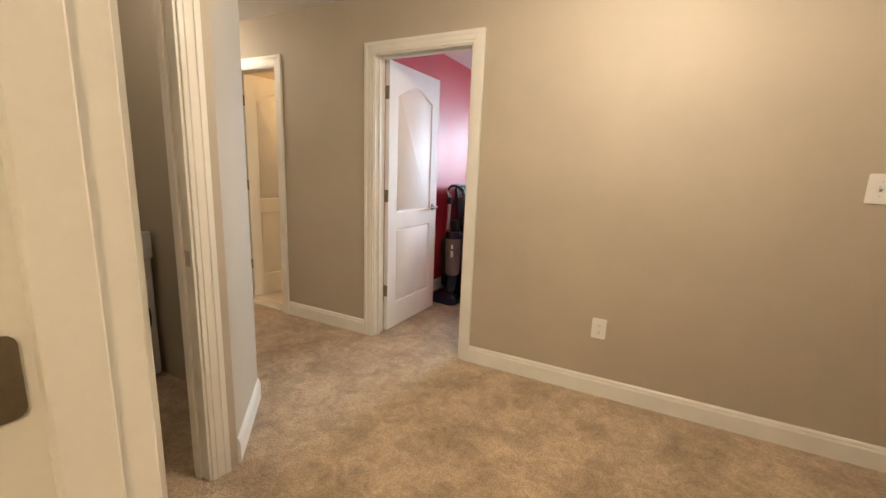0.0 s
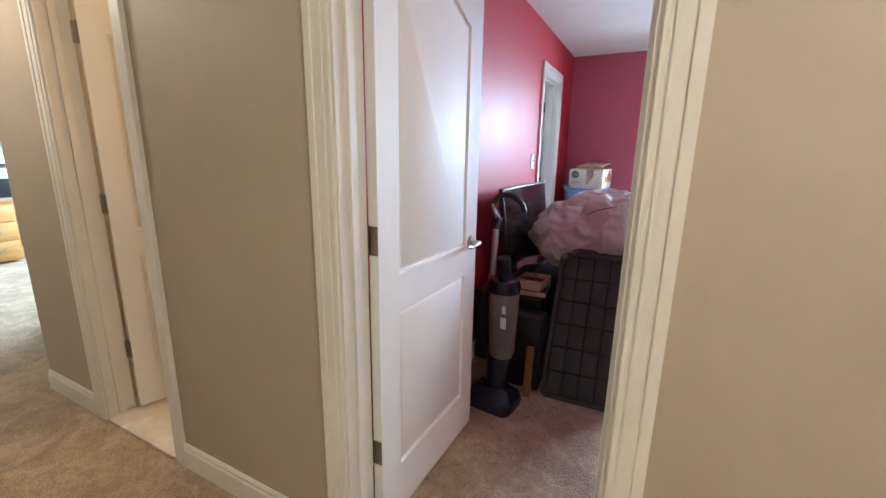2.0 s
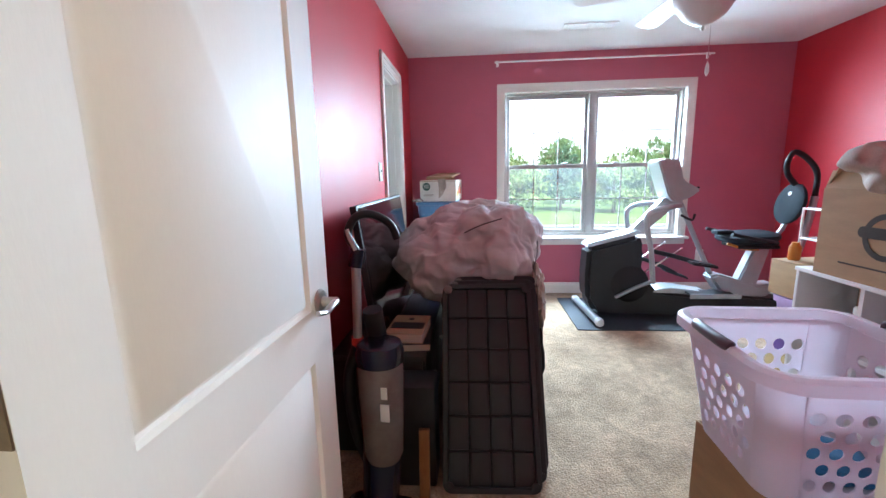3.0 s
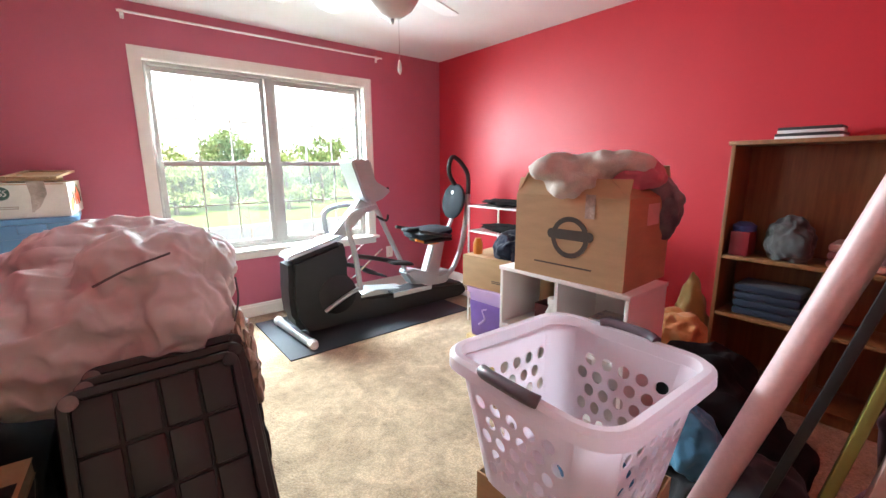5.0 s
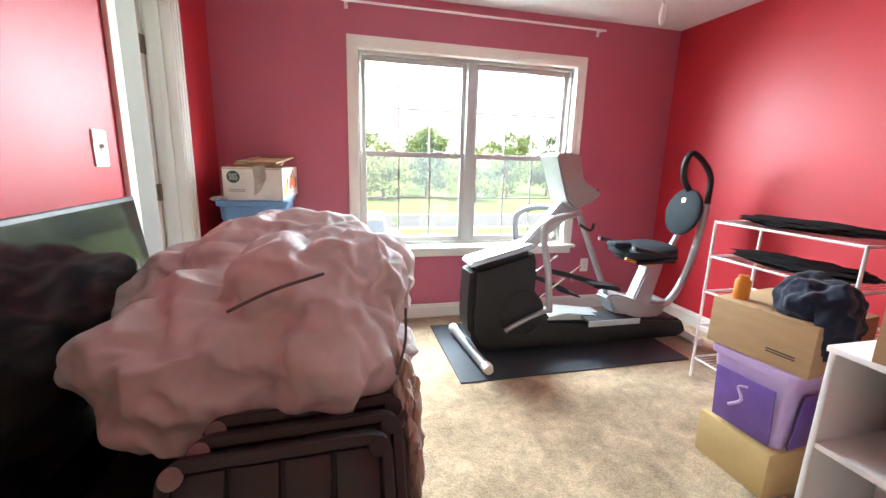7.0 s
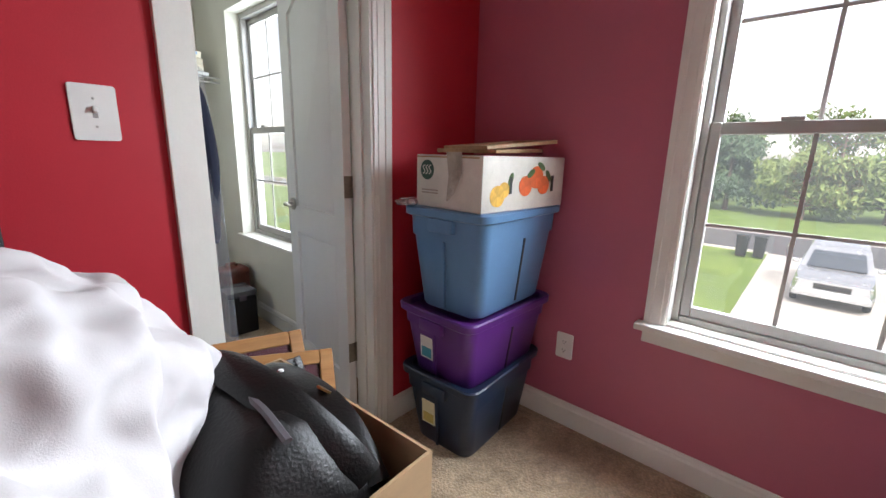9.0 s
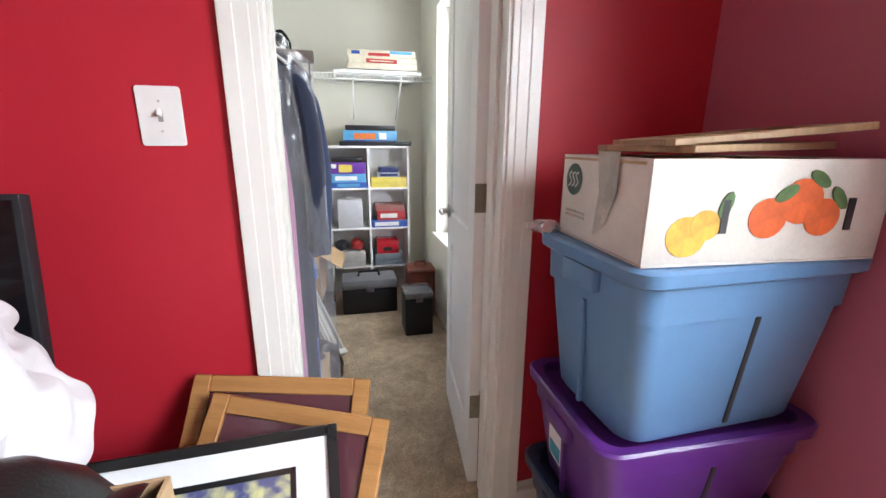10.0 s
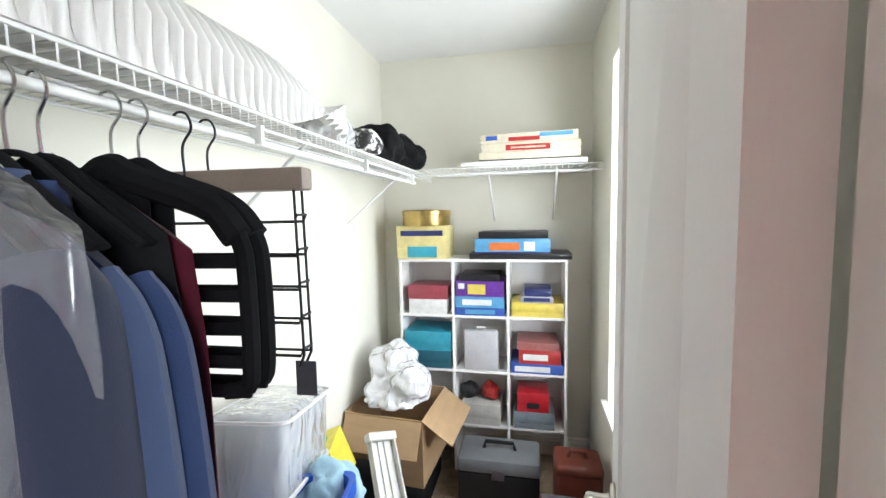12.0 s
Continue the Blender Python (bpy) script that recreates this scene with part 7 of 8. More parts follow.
part("end_cap", box(-0.072, 0.072, -0.036, 0.008, -0.002, 0.03, 0.006), M_ALU, lad)
part("end_cap", box(-0.072, 0.072, -0.036, 0.008, 0.63, 0.665, 0.006), M_ALU, lad)
heap("black_sack", [((0, 0, 0.10), (0.15, 0.13, 0.14), 4.0)], M_LEATHER, "shiny black bag slumped on the closet carpet", "bag", 0.012, 9, 5, pose(-0.98, 2.86, 0))
heap("white_sneaker", [((0, 0, 0.035), (0.05, 0.12, 0.045), 1.0), ((0, -0.05, 0.07), (0.042, 0.06, 0.05), 2.0)], M_MATWHITE, "white and blue sneaker on the carpet", "shoe", 0.004, 14, 4, pose(-0.72, 2.98, 0, 0, 0, 20))
cb = thing("clear_bag", pose(-0.93, 2.60, 0.70, 0, -8, 8), "clear zipped plastic bedding bag on the pile", "plastic bag")
part("body", box(-0.16, 0.16, -0.09, 0.13, 0, 0.24, 0.03, 4), film_mat("clear bedding bag", 0.45, (0.78, 0.80, 0.82)), cb)
part("folded_sheet", box(-0.145, 0.145, -0.075, 0.115, 0.012, 0.20, 0.035, 4), cloth("grey bed sheet", (0.46, 0.48, 0.50), 0.1, crease=12), cb, "grey sheet folded inside")
for z in (0.025, 0.225):
    part("piping", hoop([(x, y + 0.02, z) for x, y in rounded(0.33, 0.23, 0.035, 4)], ((-0.004, -0.004), (0.004, -0.004), (0.004, 0.004), (-0.004, 0.004))), M_MATWHITE, cb)
heap("grey_cloth_stack", [((0, 0, 0.16), (0.20, 0.13, 0.34), 3.5)], cloth("pale grey linen", (0.50, 0.51, 0.53), 0.1), "pale grey linens stacked along the wall", "linen", 0.016, 8, 5, pose(-0.98, 2.60, 0.22))
heap("blue_mesh_cloth", [((0, 0, 0.0), (0.10, 0.09, 0.13), 5.5)], cloth("light blue mesh", (0.36, 0.56, 0.66), 0.15, 0.9, 120, 0.4), "light blue mesh cloth on the pile", "cloth", 0.006, 6, 5, pose(-0.96, 2.78, 0.64))
pk = thing("snack_carton", pose(-1.20, 2.68, 0.52, 20, 0, 15), "green and yellow printed carton on the pile", "package")
part("body", box(-0.09, 0.09, -0.06, 0.06, 0, 0.16, 0.002), flat("yellow carton print", (0.68, 0.58, 0.05)), pk)
part("green_mark", disc(0.05, 0.001, 18, 0.6), flat("green print", (0.05, 0.30, 0.06)), pk).matrix_basis = pose(0, 0, 0.1605)


# ---- hanging clothes ----
def hook(bm, x, y, z):
    """A wire hook over the rail at (x, y, z), with its stem down to z - 0.10."""
    pts = [(x, y + 0.004, z - 0.10), (x, y + 0.003, z - 0.045), (x, y + 0.022, z - 0.015), (x, y + 0.015, z + 0.010), (x, y - 0.004, z + 0.014), (x, y - 0.018, z - 0.002)]
    add_tube(bm, smooth_line(pts, 5), 0.0023, 6)


RY, RZ = 2.755, SZ - 0.060


def hanger(x, span, mat, label, group="hangers", turn=0.0, hang=0.10):
    t = thing("clothes_hanger", pose(x, RY, RZ, 0, 0, turn), label, "hanger", group)
    bm = bmesh.new()
    hook(bm, 0, 0, 0)
    part("hook", bm, M_CHROME, t)
    part("arm", tube([(0, -span, -0.10 - hang), (0, -span * 0.5, -0.135), (0, -0.03, -0.095), (0, 0.03, -0.095), (0, span * 0.5, -0.135), (0, span, -0.10 - hang)], 0.008, 8, 0.55, soft=5), mat, t)
    return t


M_VELVET = cloth("black velvet flock", (0.010, 0.010, 0.011), 0.15, 0.95)


def garment(name, x, top, low, span, thick, mat, label, seed=1.0, flare=0.0, sleeves=False, group="hanging clothes"):
    """A garment on a hanger in the plane x; top is its neck and low its hem. Shoulders slope from the neck."""
    t = thing(name, pose(x, RY + 0.01, 0), label, "clothing", group)
    rings, n = [], 48
    for i in range(29):
        u = i / 28
        base = top + (low - top) * u
        wide = span * (0.93 + 0.07 * min(1, u * 5)) + flare * u
        ring = []
        for k in range(n):
            a = k * math.tau / n
            side = math.cos(a)
            w = 0.5 + 0.5 * noise.noise(Vector((side * 2.2 + seed, math.sin(a) * 2.2, base * 1.3)))
            pleat = math.sin(side * 13 + seed * 3 + 1.6 * noise.noise(Vector((seed, base * 2.2, side)))) * 0.010 * min(1, u * 2.5)
            fall = 0.105 * abs(side) ** 1.15 * (1 - u)
            ring.append((math.sin(a) * thick * (0.42 + 0.58 * min(1, u * 4)) * (0.6 + 0.8 * w) + pleat * abs(math.sin(a)) ** 0.5, side * wide * (0.98 + 0.04 * w), base - fall))
        rings.append(ring)
    part("body", loft(rings), mat, t)
    if sleeves:
        for s in (-1, 1):
            pts = [(0, s * span * 0.90, top - 0.10), (0.004, s * (span + 0.012), top - 0.17), (0.008, s * (span + 0.030), top - 0.36), (-0.004, s * (span + 0.022), top - 0.62)]
            part("sleeve", tube(pts, [0.030, 0.046, 0.050, 0.042], 14, 0.62, soft=8), mat, t)
    if sleeves:
        part("collar", hoop([(px, py, top - 0.004) for px, py in rounded(0.05, 0.13, 0.024, 5)], ((-0.004, -0.02), (0.006, -0.024), (0.002, 0.018), (-0.006, 0.016))), mat, t)
    return t


M_PINKSHIRT = cloth("pink shirt cotton", (0.55, 0.27, 0.40), 0.08)
M_CHARSHIRT = cloth("charcoal suit wool", (0.026, 0.032, 0.058), 0.1)
M_BLUESHIRT = cloth("navy blue wool", (0.025, 0.045, 0.115), 0.1)
M_BLUEPALE = cloth("slate blue cotton", (0.05, 0.075, 0.145), 0.1)
garment("pink_shirt", -0.165, 1.36, 0.42, 0.150, 0.016, M_PINKSHIRT, "pink shirt hanging in a clear dry-cleaning bag", seed=1.0)
garment("charcoal_jacket", -0.215, 1.535, 0.40, 0.180, 0.030, M_CHARSHIRT, "charcoal jacket hanging in a clear dry-cleaning bag", seed=2.0, sleeves=True)
garment("blue_coat", -0.258, 1.51, 0.66, 0.175, 0.024, M_BLUEPALE, "slate blue shirt hanging in the closet", seed=3.0, sleeves=True)
garment("navy_jacket", -0.295, 1.50, 0.58, 0.175, 0.024, M_BLUESHIRT, "navy blue jacket hanging in the closet", seed=4.0, flare=0.01, sleeves=True)
garment("black_dress", -0.335, 1.555, 0.95, 0.185, 0.016, M_BLACKCLOTH, "black dress with a wine red edge on a velvet hanger", seed=5.0)
garment("wine_dress", -0.362, 1.535, 0.85, 0.192, 0.012, cloth("wine velvet", (0.09, 0.006, 0.018), 0.2), "wine red dress hanging in the closet", seed=6.0)
garment("garment_bag", -0.205, 1.56, 0.10, 0.236, 0.066, film_mat("clear garment film", 0.12, sheen=4.0), "clear plastic dry-cleaning bag over shirts", seed=7.0, flare=0.02)
for i, x in enumerate((-0.175, -0.20, -0.222, -0.245, -0.27, -0.30, -0.335)):
    hanger(x, 0.17, M_VELVET if i else M_PLATE, "slim hanger hooked on the closet rail", turn=(-4, 3, -2, 5, 0, 4, -3)[i])


def tier_hanger(x, turn):
    """A flocked trouser hanger: a broad loop with rounded bars across."""
    t = thing("tier_hanger", pose(x, RY, RZ, 0, 0, turn), "black velvet multi-bar trouser hanger on the rail", "hanger", "trouser hangers")
    bm = bmesh.new()
    hook(bm, 0, 0, 0)
    part("hook", bm, M_CHROME, t)
    part("shoulder", tube([(0, -0.19, -0.20), (0, -0.15, -0.155), (0, -0.04, -0.115), (0, 0, -0.095), (0, 0.04, -0.115), (0, 0.15, -0.155), (0, 0.19, -0.20)], 0.022, 8, 1.0, soft=5), M_VELVET, t)
    for s in (-1, 1):
        part("side", tube([(0, s * 0.188, -0.19), (0, s * 0.20, -0.24), (0, s * 0.20, -0.40), (0, s * 0.185, -0.425), (0, s * 0.16, -0.43)], 0.013, 8, 1.0, soft=4), M_VELVET, t)
    part("spine", box(-0.004, 0.004, -0.055, 0.055, -0.43, -0.11, 0.003), M_VELVET, t)
    for z in (-0.235, -0.285, -0.335, -0.385, -0.43):
        part("bar", box(-0.004, 0.004, -0.198, 0.198, z - 0.010, z + 0.010, 0.003), M_VELVET, t)
    return t


th = tier_hanger(-0.425, 6)
copy_thing(th, pose(-0.468, RY, RZ, 0, 0, 4))
wh = thing("trouser_rack_hanger", pose(-0.58, RY, RZ, 0, 0, 3), "taupe topped wire trouser hanger with black swing bars", "hanger")
bm = bmesh.new()
hook(bm, -0.03, 0, 0), hook(bm, 0.03, 0, 0)
part("hook", bm, M_BLACK, wh)
part("top_bar", box(-0.02, 0.02, -0.21, 0.22, -0.125, -0.085, 0.006), paint("taupe wood", (0.26, 0.20, 0.16), 0.5, 0.1, 9, 100, 0.03), wh)
for s in (-1, 1):
    for dx in (-0.014, 0.014):
        part("upright", tube([(dx, s * 0.20, -0.12), (dx, s * 0.205, -0.42), (dx, s * 0.195, -0.44)], 0.0028, 6), M_BLACK, wh)
for z in (-0.18, -0.24, -0.30, -0.36, -0.42):
    b = part("swing_bar", tube([(0.016, -0.20, z), (0.016, 0.20, z), (0.016, 0.205, z + 0.012), (-0.016, 0.205, z + 0.012), (-0.016, 0.20, z), (-0.016, -0.20, z)], 0.0028, 6), M_BLACK, wh)
part("paper_tag", box(-0.001, 0.001, 0.180, 0.220, -0.500, -0.435), flat("grey tag", (0.06, 0.065, 0.075)), wh, "dark grey paper tag")

# ---- hallway, laundry and office ----
wash = thing("washing_machine", pose(-0.47, -1.78, 0), "white front-loading washing machine with a dark round door", "washing machine")
M_APPL = paint("white enamel", (0.72, 0.72, 0.72), 0.25, 0.04, 5, 100, 0.0)
part("body", box(-0.68, 0, 0, 0.62, 0.02, 0.88, 0.02, 3), M_APPL, wash)
part("control_panel", box(-0.005, 0.025, 0.004, 0.616, 0.73, 0.885, 0.012, m=pose(0, 0, 0)), M_APPL, wash)
part("display", box(0.025, 0.028, 0.33, 0.52, 0.765, 0.855, 0.002), M_SCREEN, wash)
part("dial", lathe([(0.05, 0), (0.052, 0.012), (0.045, 0.03), (0.04, 0.032)], 24, pose(0.024, 0.20, 0.81, 0, 90, 0)), M_SILVER, wash)
d = part("door", lathe([(0.26, 0), (0.265, 0.02), (0.255, 0.045), (0.24, 0.05)], 36, pose(0, 0.31, 0.40, 0, 90, 0)), M_CHAR, wash)
part("door_glass", lathe([(0.235, 0.0), (0.235, 0.056), (0.20, 0.075), (0.06, 0.088)], 36, pose(0, 0.31, 0.40, 0, 90, 0)), M_SCREEN, d)
part("door_grip", box(0.05, 0.075, 0.13, 0.16, 0.30, 0.50, 0.008), M_CHROME, d)
heap("folded_laundry", [((-0.78, -1.40, 0.94), (0.14, 0.16, 0.06), 1.0), ((-0.76, -1.42, 1.01), (0.11, 0.12, 0.035), 2.0)], cloth("mixed laundry", (0.55, 0.50, 0.44), 0.3, second=(0.12, 0.11, 0.11)), "folded laundry on the washing machine", "clothing", 0.01, 12, 4)
shelf = thing("laundry_shelf", pose(-1.298, -2.45, 1.69), "white wire shelf above the washing machine", "shelf")
bm = bmesh.new()
for k in range(51):
    add_tube(bm, [(0, 1.30 * k / 50, 0), (0.30, 1.30 * k / 50, 0), (0.30, 1.30 * k / 50, -0.03)], 0.0018, 4)
part("wires", bm, M_COATED, shelf)
for x, z in ((0.005, -0.004), (0.30, 0), (0.30, -0.03)):
    part("rail", tube([(x, 0, z), (x, 1.30, z)], 0.004, 6), M_COATED, shelf)
single("detergent_box", box(-1.22, -1.05, -1.57, -1.29, 1.695, 1.96, 0.006), paint("speckled white box", (0.62, 0.58, 0.50), 0.5, 0.4, 30, 90, 0.0, second=(0.38, 0.28, 0.18)), pose(0, 0, 0), "speckled white box on the laundry shelf", "box")
single("ironing_board", slab([(-0.15, -0.5), (0.15, -0.5), (0.15, 0.05), (0.11, 0.28), (0.05, 0.42), (0.0, 0.45), (-0.05, 0.42), (-0.11, 0.28), (-0.15, 0.05)], 0, 0.025, pose(0.06, -1.20, 0.50, 88, 0, 0), 0.004), paint("dusky grey cover", (0.12, 0.09, 0.08), 0.8, 0.1, 8, 200, 0.1), pose(0, 0, 0), "grey covered ironing board standing in the laundry", "ironing board")
lampshade = thing("ceiling_light", pose(1.95, -1.15, CEIL), "flush frosted ceiling light in the hallway", "ceiling light")
part("base", lathe([(0.16, -0.02), (0.165, 0)], 28), M_WHITE, lampshade)

M_HONEY = wood("honey pine desk", (0.52, 0.30, 0.10), (0.40, 0.21, 0.06), 0.4, "Y")
desk = thing("writing_desk", pose(-6.22, 0.70, 0), "honey pine kneehole desk with three drawers a side", "desk")
part("top", box(-0.02, 0.57, -0.02, 1.32, 0.71, 0.74, 0.006), M_HONEY, desk)
for y in (0, 0.92):
    p = part("pedestal", box(0, 0.54, y, y + 0.38, 0.03, 0.71, 0.004), M_HONEY, desk)
    for z in (0.07, 0.28, 0.49):
        f = part("drawer", box(0.54, 0.556, y + 0.02, y + 0.36, z, z + 0.19, 0.005), M_HONEY, desk)
        part("pull", tube([(0.56, y + 0.13, z + 0.11), (0.575, y + 0.16, z + 0.09), (0.575, y + 0.22, z + 0.09), (0.56, y + 0.25, z + 0.11)], 0.008, 6), M_BRONZE, f)
part("apron", boxes((0.50, 0.53, 0.38, 0.92, 0.60, 0.71), bevel=0.003), M_HONEY, desk)
part("back_panel", box(0.02, 0.035, 0.38, 0.92, 0.10, 0.71), M_BLACKWOOD, desk)
lap = thing("laptop", pose(-5.92, 0.98, 0.74), "open laptop with a black lid on the desk", "laptop")
part("keyboard_base", box(-0.12, 0.12, -0.17, 0.17, 0, 0.016, 0.004), M_SILVER, lap)
part("lid", box(-0.004, 0.004, -0.17, 0.17, 0.0, 0.23, 0.003, m=pose(0.12, 0, 0.014, 0, 12, 0)), M_BLACK, lap)
part("lid_mark", disc(0.025, 0.001, 16), M_WHITE, lap).matrix_basis = pose(0.154, 0, 0.125, 0, 102, 0)
pic = thing("wall_picture", pose(-6.3, 0.90, 1.08), "large black framed misty landscape print on the office wall", "picture frame")
PW, PH = 1.05, 1.02
part("frame", boxes((0, 0.03, 0, 0.055, 0, PH), (0, 0.03, PW - 0.055, PW, 0, PH), (0, 0.03, 0.055, PW - 0.055, 0, 0.055), (0, 0.03, 0.055, PW - 0.055, PH - 0.055, PH), bevel=0.004), M_BLACKFRAME, pic)
part("mat_board", box(0.006, 0.010, 0.055, PW - 0.055, 0.055, PH - 0.055), M_MATWHITE, pic)
part("print", box(0.0105, 0.012, 0.13, PW - 0.13, 0.16, PH - 0.10), paint("misty landscape", (0.52, 0.60, 0.68), 0.5, 0.4, 5, 30, 0.0, second=(0.05, 0.07, 0.08), edge=(0.36, 0.56), stretch=(1, 1, 1.6)), pic)

# ---- outside, one storey below ----
GZ = -3.1
M_GRASS = paint("lawn grass", (0.13, 0.20, 0.035), 0.9, 0.35, 0.6, 30, 0.3, second=(0.085, 0.14, 0.025))
M_ROAD = paint("asphalt", (0.075, 0.075, 0.08), 0.85, 0.15, 0.8, 60, 0.2)
M_CONC = paint("driveway concrete", (0.42, 0.40, 0.37), 0.85, 0.12, 0.7, 40, 0.15)
tagged(link("ground", box(-900, 900, -900, 900, GZ - 1, GZ), M_GRASS, False), "green mown lawn reaching to the horizon", "lawn", kind="structure")
tagged(link("driveway", box(0.0, 4.3, 7.0, 27.3, GZ, GZ + 0.03, 0.01), M_CONC, False), "pale concrete driveway", "driveway", kind="structure")
tagged(link("road", box(-300, 300, 27.3, 34.0, GZ, GZ + 0.02), M_ROAD, False), "grey asphalt road past the lawn", "road", kind="structure")
tagged(link("kerb", boxes((-300, 0.0, 27.15, 27.3, GZ, GZ + 0.10), (4.3, 300, 27.15, 27.3, GZ, GZ + 0.10), (-300, 300, 34.0, 34.15, GZ, GZ + 0.10)), M_CONC, False), "low concrete kerb", "kerb", kind="structure")


def car(m):
    c = thing("parked_car", m, "silver sport utility vehicle parked on the driveway", "car")
    paint_m = paint("silver car paint", (0.50, 0.52, 0.55), 0.25, 0.04, 4, 60, 0.0, metal=0.7, coat=0.6)
    dark = paint("tinted car glass", (0.05, 0.06, 0.075), 0.08, 0.05, 4, 60, 0.0)

    def ring(x, w, z0, z1):
        return [(x, -w, z0), (x, w, z0), (x, w * 1.02, (z0 + z1) / 2), (x, w * 0.95, z1), (x, -w * 0.95, z1), (x, -w * 1.02, (z0 + z1) / 2)]
    body = part("body", loft([ring(-2.30, 0.80, 0.45, 0.95), ring(-2.22, 0.90, 0.32, 1.05), ring(-0.9, 0.93, 0.28, 1.08), ring(0.9, 0.93, 0.28, 1.06), ring(2.05, 0.90, 0.32, 0.98), ring(2.30, 0.80, 0.42, 0.85)]), paint_m, c)
    part("cabin", loft([[(x, y, z) for x, y in ((-2.20 + k * 0.35, -0.86 + k * 0.16), (1.05 - k * 0.75, -0.86 + k * 0.16), (1.05 - k * 0.75, 0.86 - k * 0.16), (-2.20 + k * 0.35, 0.86 - k * 0.16))] for z, k in ((1.04, 0), (1.62, 0.9), (1.70, 1.15))]), paint_m, c)
    part("windscreen", slab([(-0.70, 0), (0.70, 0), (0.60, 0.68), (-0.60, 0.68)], 0, 0.012, pose(1.075, 0, 1.08, 0, 0, 90) @ pose(0, 0, 0, 42, 0, 0)), dark, c)
    for s in (-1, 1):
        part("side_window", slab([(-1.75, 1.12), (0.72, 1.12), (0.30, 1.52), (-1.65, 1.52)], 0, 0.012, pose(0, s * 0.845 - (0.0 if s > 0 else 0), 0) @ pose(0, 0, 0, 90 - s * 14 + (0 if s > 0 else 0), 0, 0) @ pose(0, 0 if s > 0 else 0, 0)), dark, c).matrix_basis = pose(0, s * 0.12, -0.02)
        part("headlight", box(2.12, 2.26, s * 0.72 - 0.14, s * 0.72 + 0.14, 0.72, 0.88, 0.04), M_CHROME, c)
        part("mirror", box(0.75, 0.88, s * 1.0 - 0.09, s * 1.0 + 0.09, 1.08, 1.22, 0.03), paint_m, c)
        for x in (-1.45, 1.45):
            w = part("wheel", lathe([(0.20, -0.10), (0.34, -0.09), (0.36, 0), (0.34, 0.09), (0.20, 0.10)], 24, pose(x, s * 0.84, 0.36, 90, 0, 0)), M_BLACK, c)
            part("rim", lathe([(0.20, 0), (0.19, 0.02), (0.05, 0.03)], 16, pose(x, s * 0.94, 0.36, -90 * s, 0, 0)), M_CHROME, w)
    part("grille", box(2.26, 2.315, -0.42, 0.42, 0.62, 0.80, 0.02), M_BLACK, c)
    part("bumper", box(2.18, 2.36, -0.88, 0.88, 0.36, 0.58, 0.06), paint_m, c)
    part("number_plate", box(2.36, 2.37, -0.17, 0.17, 0.42, 0.54), M_PLATE, c)
    return c


car(pose(2.15, 21.0, GZ + 0.03, 0, 0, -92))
for x, y in ((-0.9, 25.6), (-0.25, 25.8)):
    b = thing("wheelie_bin", pose(x, y, GZ + 0.02), "dark grey wheeled bin at the roadside", "bin", "bins by the road")
    part("body", loft([[(px, py, z) for px, py in rounded(0.45 * k, 0.5 * k, 0.05)] for z, k in ((0.05, 0.85), (0.95, 1.05))]), M_CHAR, b)
    part("lid", box(-0.26, 0.26, -0.30, 0.30, 0.95, 1.02, 0.03), M_CHAR, b)
util = thing("utility_box", pose(5.2, 20.6, GZ), "pale green utility cabinet on the lawn", "utility box")
part("cabinet", box(-0.5, 0.5, -0.4, 0.4, 0, 0.75, 0.03), paint("pale green metal", (0.40, 0.50, 0.42), 0.5, 0.1, 4, 60, 0.05), util)
part("lid", box(-0.53, 0.53, -0.43, 0.43, 0.75, 0.80, 0.02), paint("pale green lid", (0.44, 0.54, 0.46), 0.5, 0.1, 4, 60, 0.05), util)

# trees
M_BARK = paint("grey brown bark", (0.13, 0.10, 0.075), 0.9, 0.3, 3, 25, 0.6, stretch=(1, 1, 0.25))


def leaf_mat(name, light, dark):
    mat = paint(name, light, 0.7, 0.3, 1.2, 18, 0.0, second=dark)
    mat.node_tree.nodes["Principled BSDF"].inputs["Transmission Weight"].default_value = 0.0
    return mat


M_LEAVES = [leaf_mat("spring leaves", (0.12, 0.18, 0.055), (0.07, 0.115, 0.035)), leaf_mat("dark needles", (0.06, 0.11, 0.05), (0.035, 0.07, 0.035)), leaf_mat("yellow green leaves", (0.17, 0.22, 0.06), (0.11, 0.16, 0.045))]


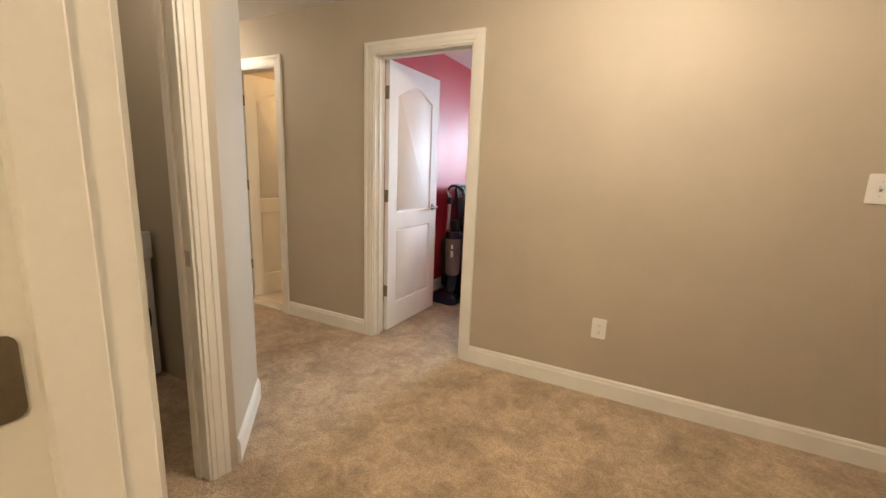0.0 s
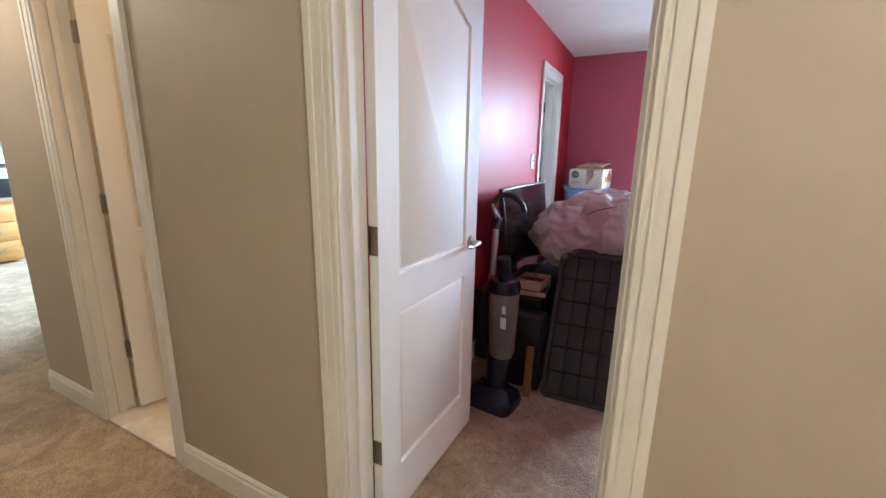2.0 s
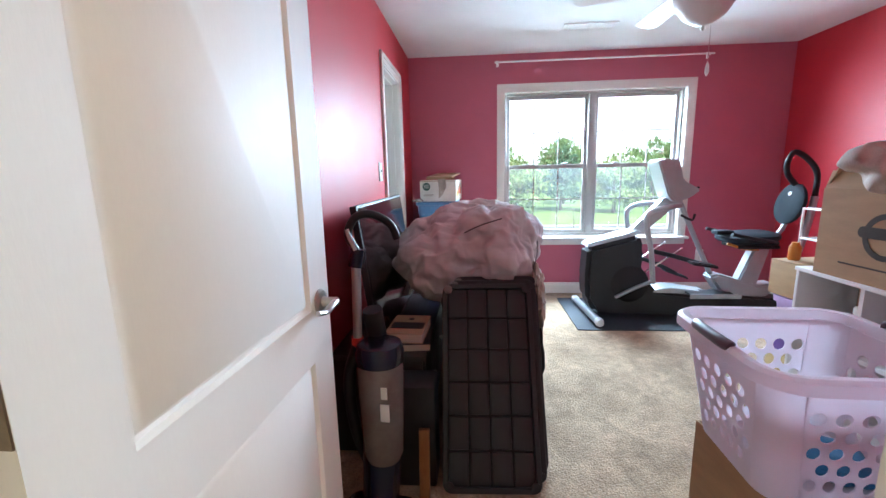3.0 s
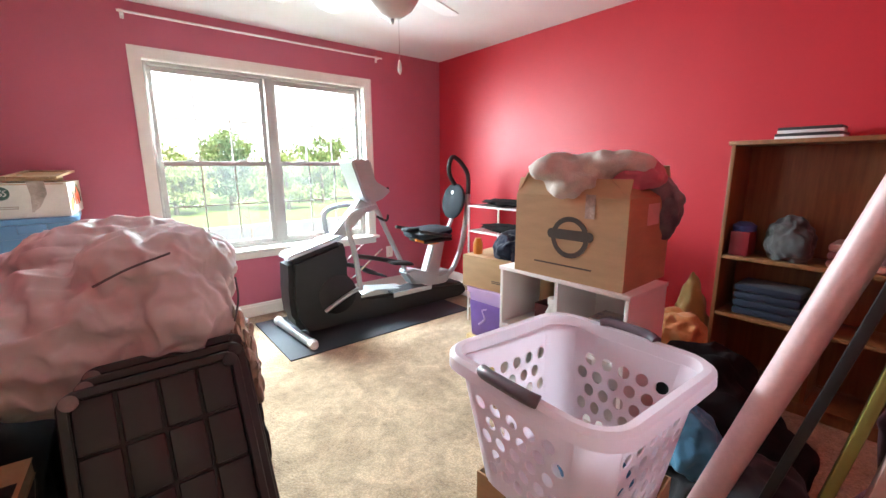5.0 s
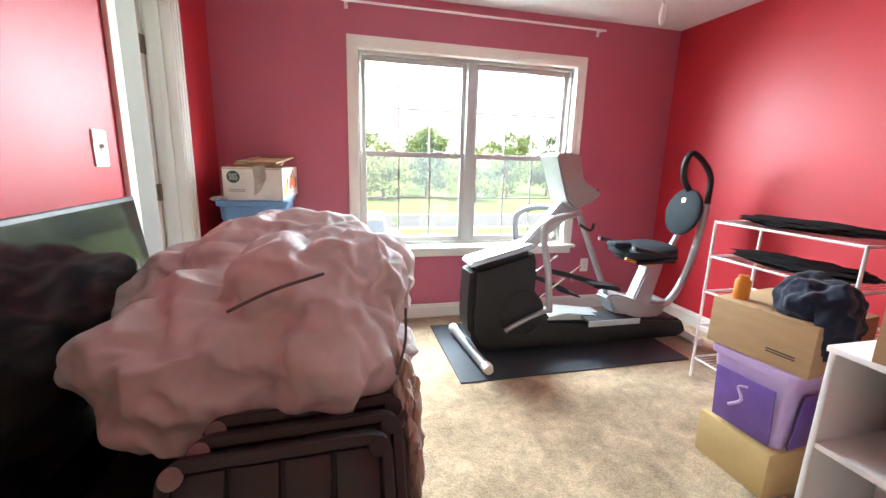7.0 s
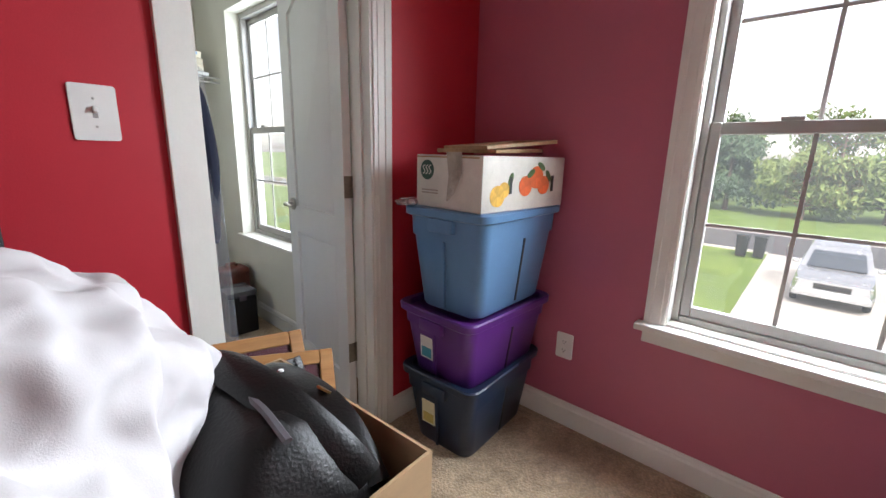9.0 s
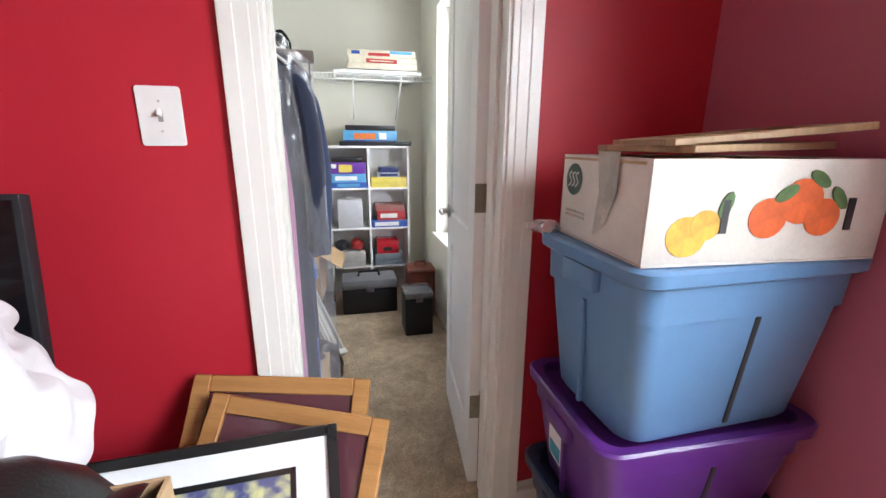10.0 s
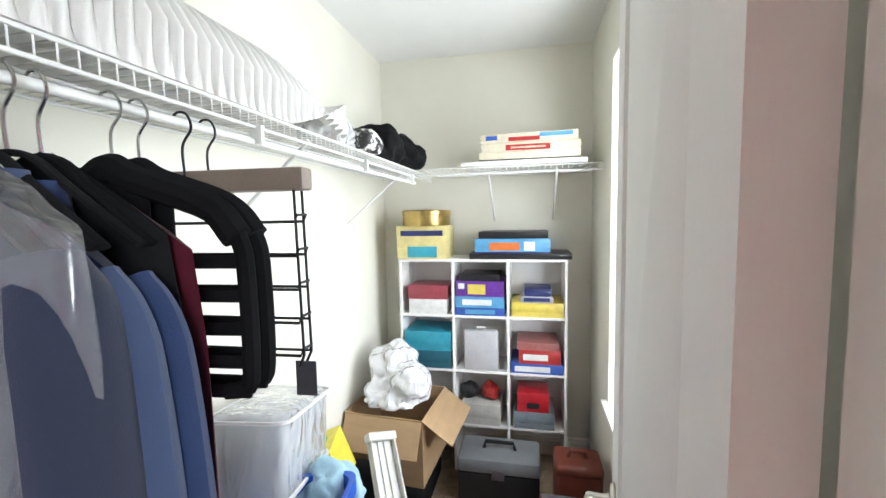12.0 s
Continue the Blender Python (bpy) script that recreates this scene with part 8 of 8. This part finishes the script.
def tree(m, height, spread, kind, seed, label, leaves=4200):
    rng = random.Random(seed)
    t = thing("tree", m, label, "tree", "trees across the road")
    limbs = bmesh.new()
    add_tube(limbs, [(0, 0, -0.2), (0.05, 0, height * 0.25), (-0.05, 0.05, height * 0.55), (0, 0, height * 0.9)], [0.22, 0.17, 0.11, 0.03], 8)
    tips = []
    for k in range(16):
        a, z0 = rng.uniform(0, math.tau), height * rng.uniform(0.14, 0.75)
        reach = spread * rng.uniform(0.55, 1.0) * ((1.15 - z0 / height) if kind == 1 else 1.0)
        tip = Vector((math.cos(a) * reach, math.sin(a) * reach, z0 + height * rng.uniform(0.02, 0.22) * (0.2 if kind == 1 else 1)))
        add_tube(limbs, [(0, 0, z0), tip * 0.5 + Vector((0, 0, z0 * 0.5 + 0.1)), tip], [0.07, 0.045, 0.015], 5)
        tips += [tip, tip * 0.7 + Vector((0, 0, z0 * 0.3))]
    part("trunk", limbs, M_BARK, t)
    tips.append(Vector((0, 0, height * 0.93)))
    verts, faces = [], []
    for k in range(leaves):
        c = rng.choice(tips) + Vector((rng.gauss(0, spread * 0.20), rng.gauss(0, spread * 0.20), rng.gauss(0, height * 0.055)))
        s = rng.uniform(0.15, 0.34)
        q = Euler((rng.uniform(0, 6.3), rng.uniform(0, 6.3), rng.uniform(0, 6.3))).to_matrix()
        b = len(verts)
        verts += [tuple(c + q @ Vector(p)) for p in ((-s, 0, 0), (0, -s * 0.45, s * 0.2), (s, 0, 0), (0, s * 0.45, s * 0.2))]
        faces.append((b, b + 1, b + 2, b + 3))
    me = bpy.data.meshes.new("crown")
    me.from_pydata(verts, [], faces)
    me.materials.append(M_LEAVES[kind])
    crown = new("crown", me)
    crown.parent = t
    return t


rng = random.Random(5)
for i, (x, y, h, s, k) in enumerate(((-13, 34, 7.5, 2.8, 0), (-8.5, 36, 8.5, 3.0, 1), (-4, 38, 8.0, 3.2, 1), (0.5, 35, 5.5, 2.6, 2), (4.5, 37, 6.0, 2.8, 2), (9, 40, 7.5, 3.0, 1), (-18, 38, 8.0, 3.0, 0),
                                    (13, 36, 6.0, 2.6, 2), (18, 41, 8.0, 3.0, 0), (-24, 40, 8.5, 3.2, 1), (24, 44, 8, 3, 1), (-6, 46, 9, 3.4, 0), (2, 48, 9, 3.4, 0), (-14, 48, 9, 3.4, 1), (11, 50, 9, 3.4, 0))):
    tree(pose(x * 1.2, y + 9.5, GZ, 0, 0, i * 47), h, s, k, i + 3, ("leafy green tree on the lawn across the road", "dark evergreen tree on the lawn across the road", "yellow green spring tree on the lawn across the road")[k])
sap = thing("street_tree", pose(6.2, 23.4, GZ), "thin bare young street tree by the driveway", "tree")
bm = bmesh.new()
add_tube(bm, [(0, 0, 0), (0.05, 0, 1.2), (0, 0.05, 2.4)], [0.05, 0.035, 0.01], 6)
for k in range(7):
    a = k * 2.4
    z = 1.0 + k * 0.18
    add_tube(bm, [(0, 0, z), (math.cos(a) * 0.5, math.sin(a) * 0.5, z + 0.5)], [0.018, 0.005], 5)
part("trunk", bm, M_BARK, sap)
# far tree line
verts, faces = [], []
rng = random.Random(11)
for k in range(16000):
    x = rng.uniform(-160, 160)
    y = rng.uniform(85, 110)
    top = 4.5 + 2.2 * noise.noise(Vector((x * 0.06, 0, 0))) + 1.2 * noise.noise(Vector((x * 0.3, 4, 0)))
    z = GZ + rng.uniform(0, 1) ** 0.7 * max(1.0, top)
    s = rng.uniform(0.4, 0.9)
    q = Euler((rng.uniform(0, 6.3), rng.uniform(0, 6.3), rng.uniform(0, 6.3))).to_matrix()
    b = len(verts)
    verts += [tuple(Vector((x, y, z)) + q @ Vector(p)) for p in ((-s, 0, 0), (0, -s * 0.6, 0), (s, 0, 0), (0, s * 0.6, 0))]
    faces.append((b, b + 1, b + 2, b + 3))
me = bpy.data.meshes.new("far_woods")
me.from_pydata(verts, [], faces)
me.materials.append(M_LEAVES[0])
tagged(new("far_woods", me), "distant line of green woods at the horizon", "woods", kind="stuff")
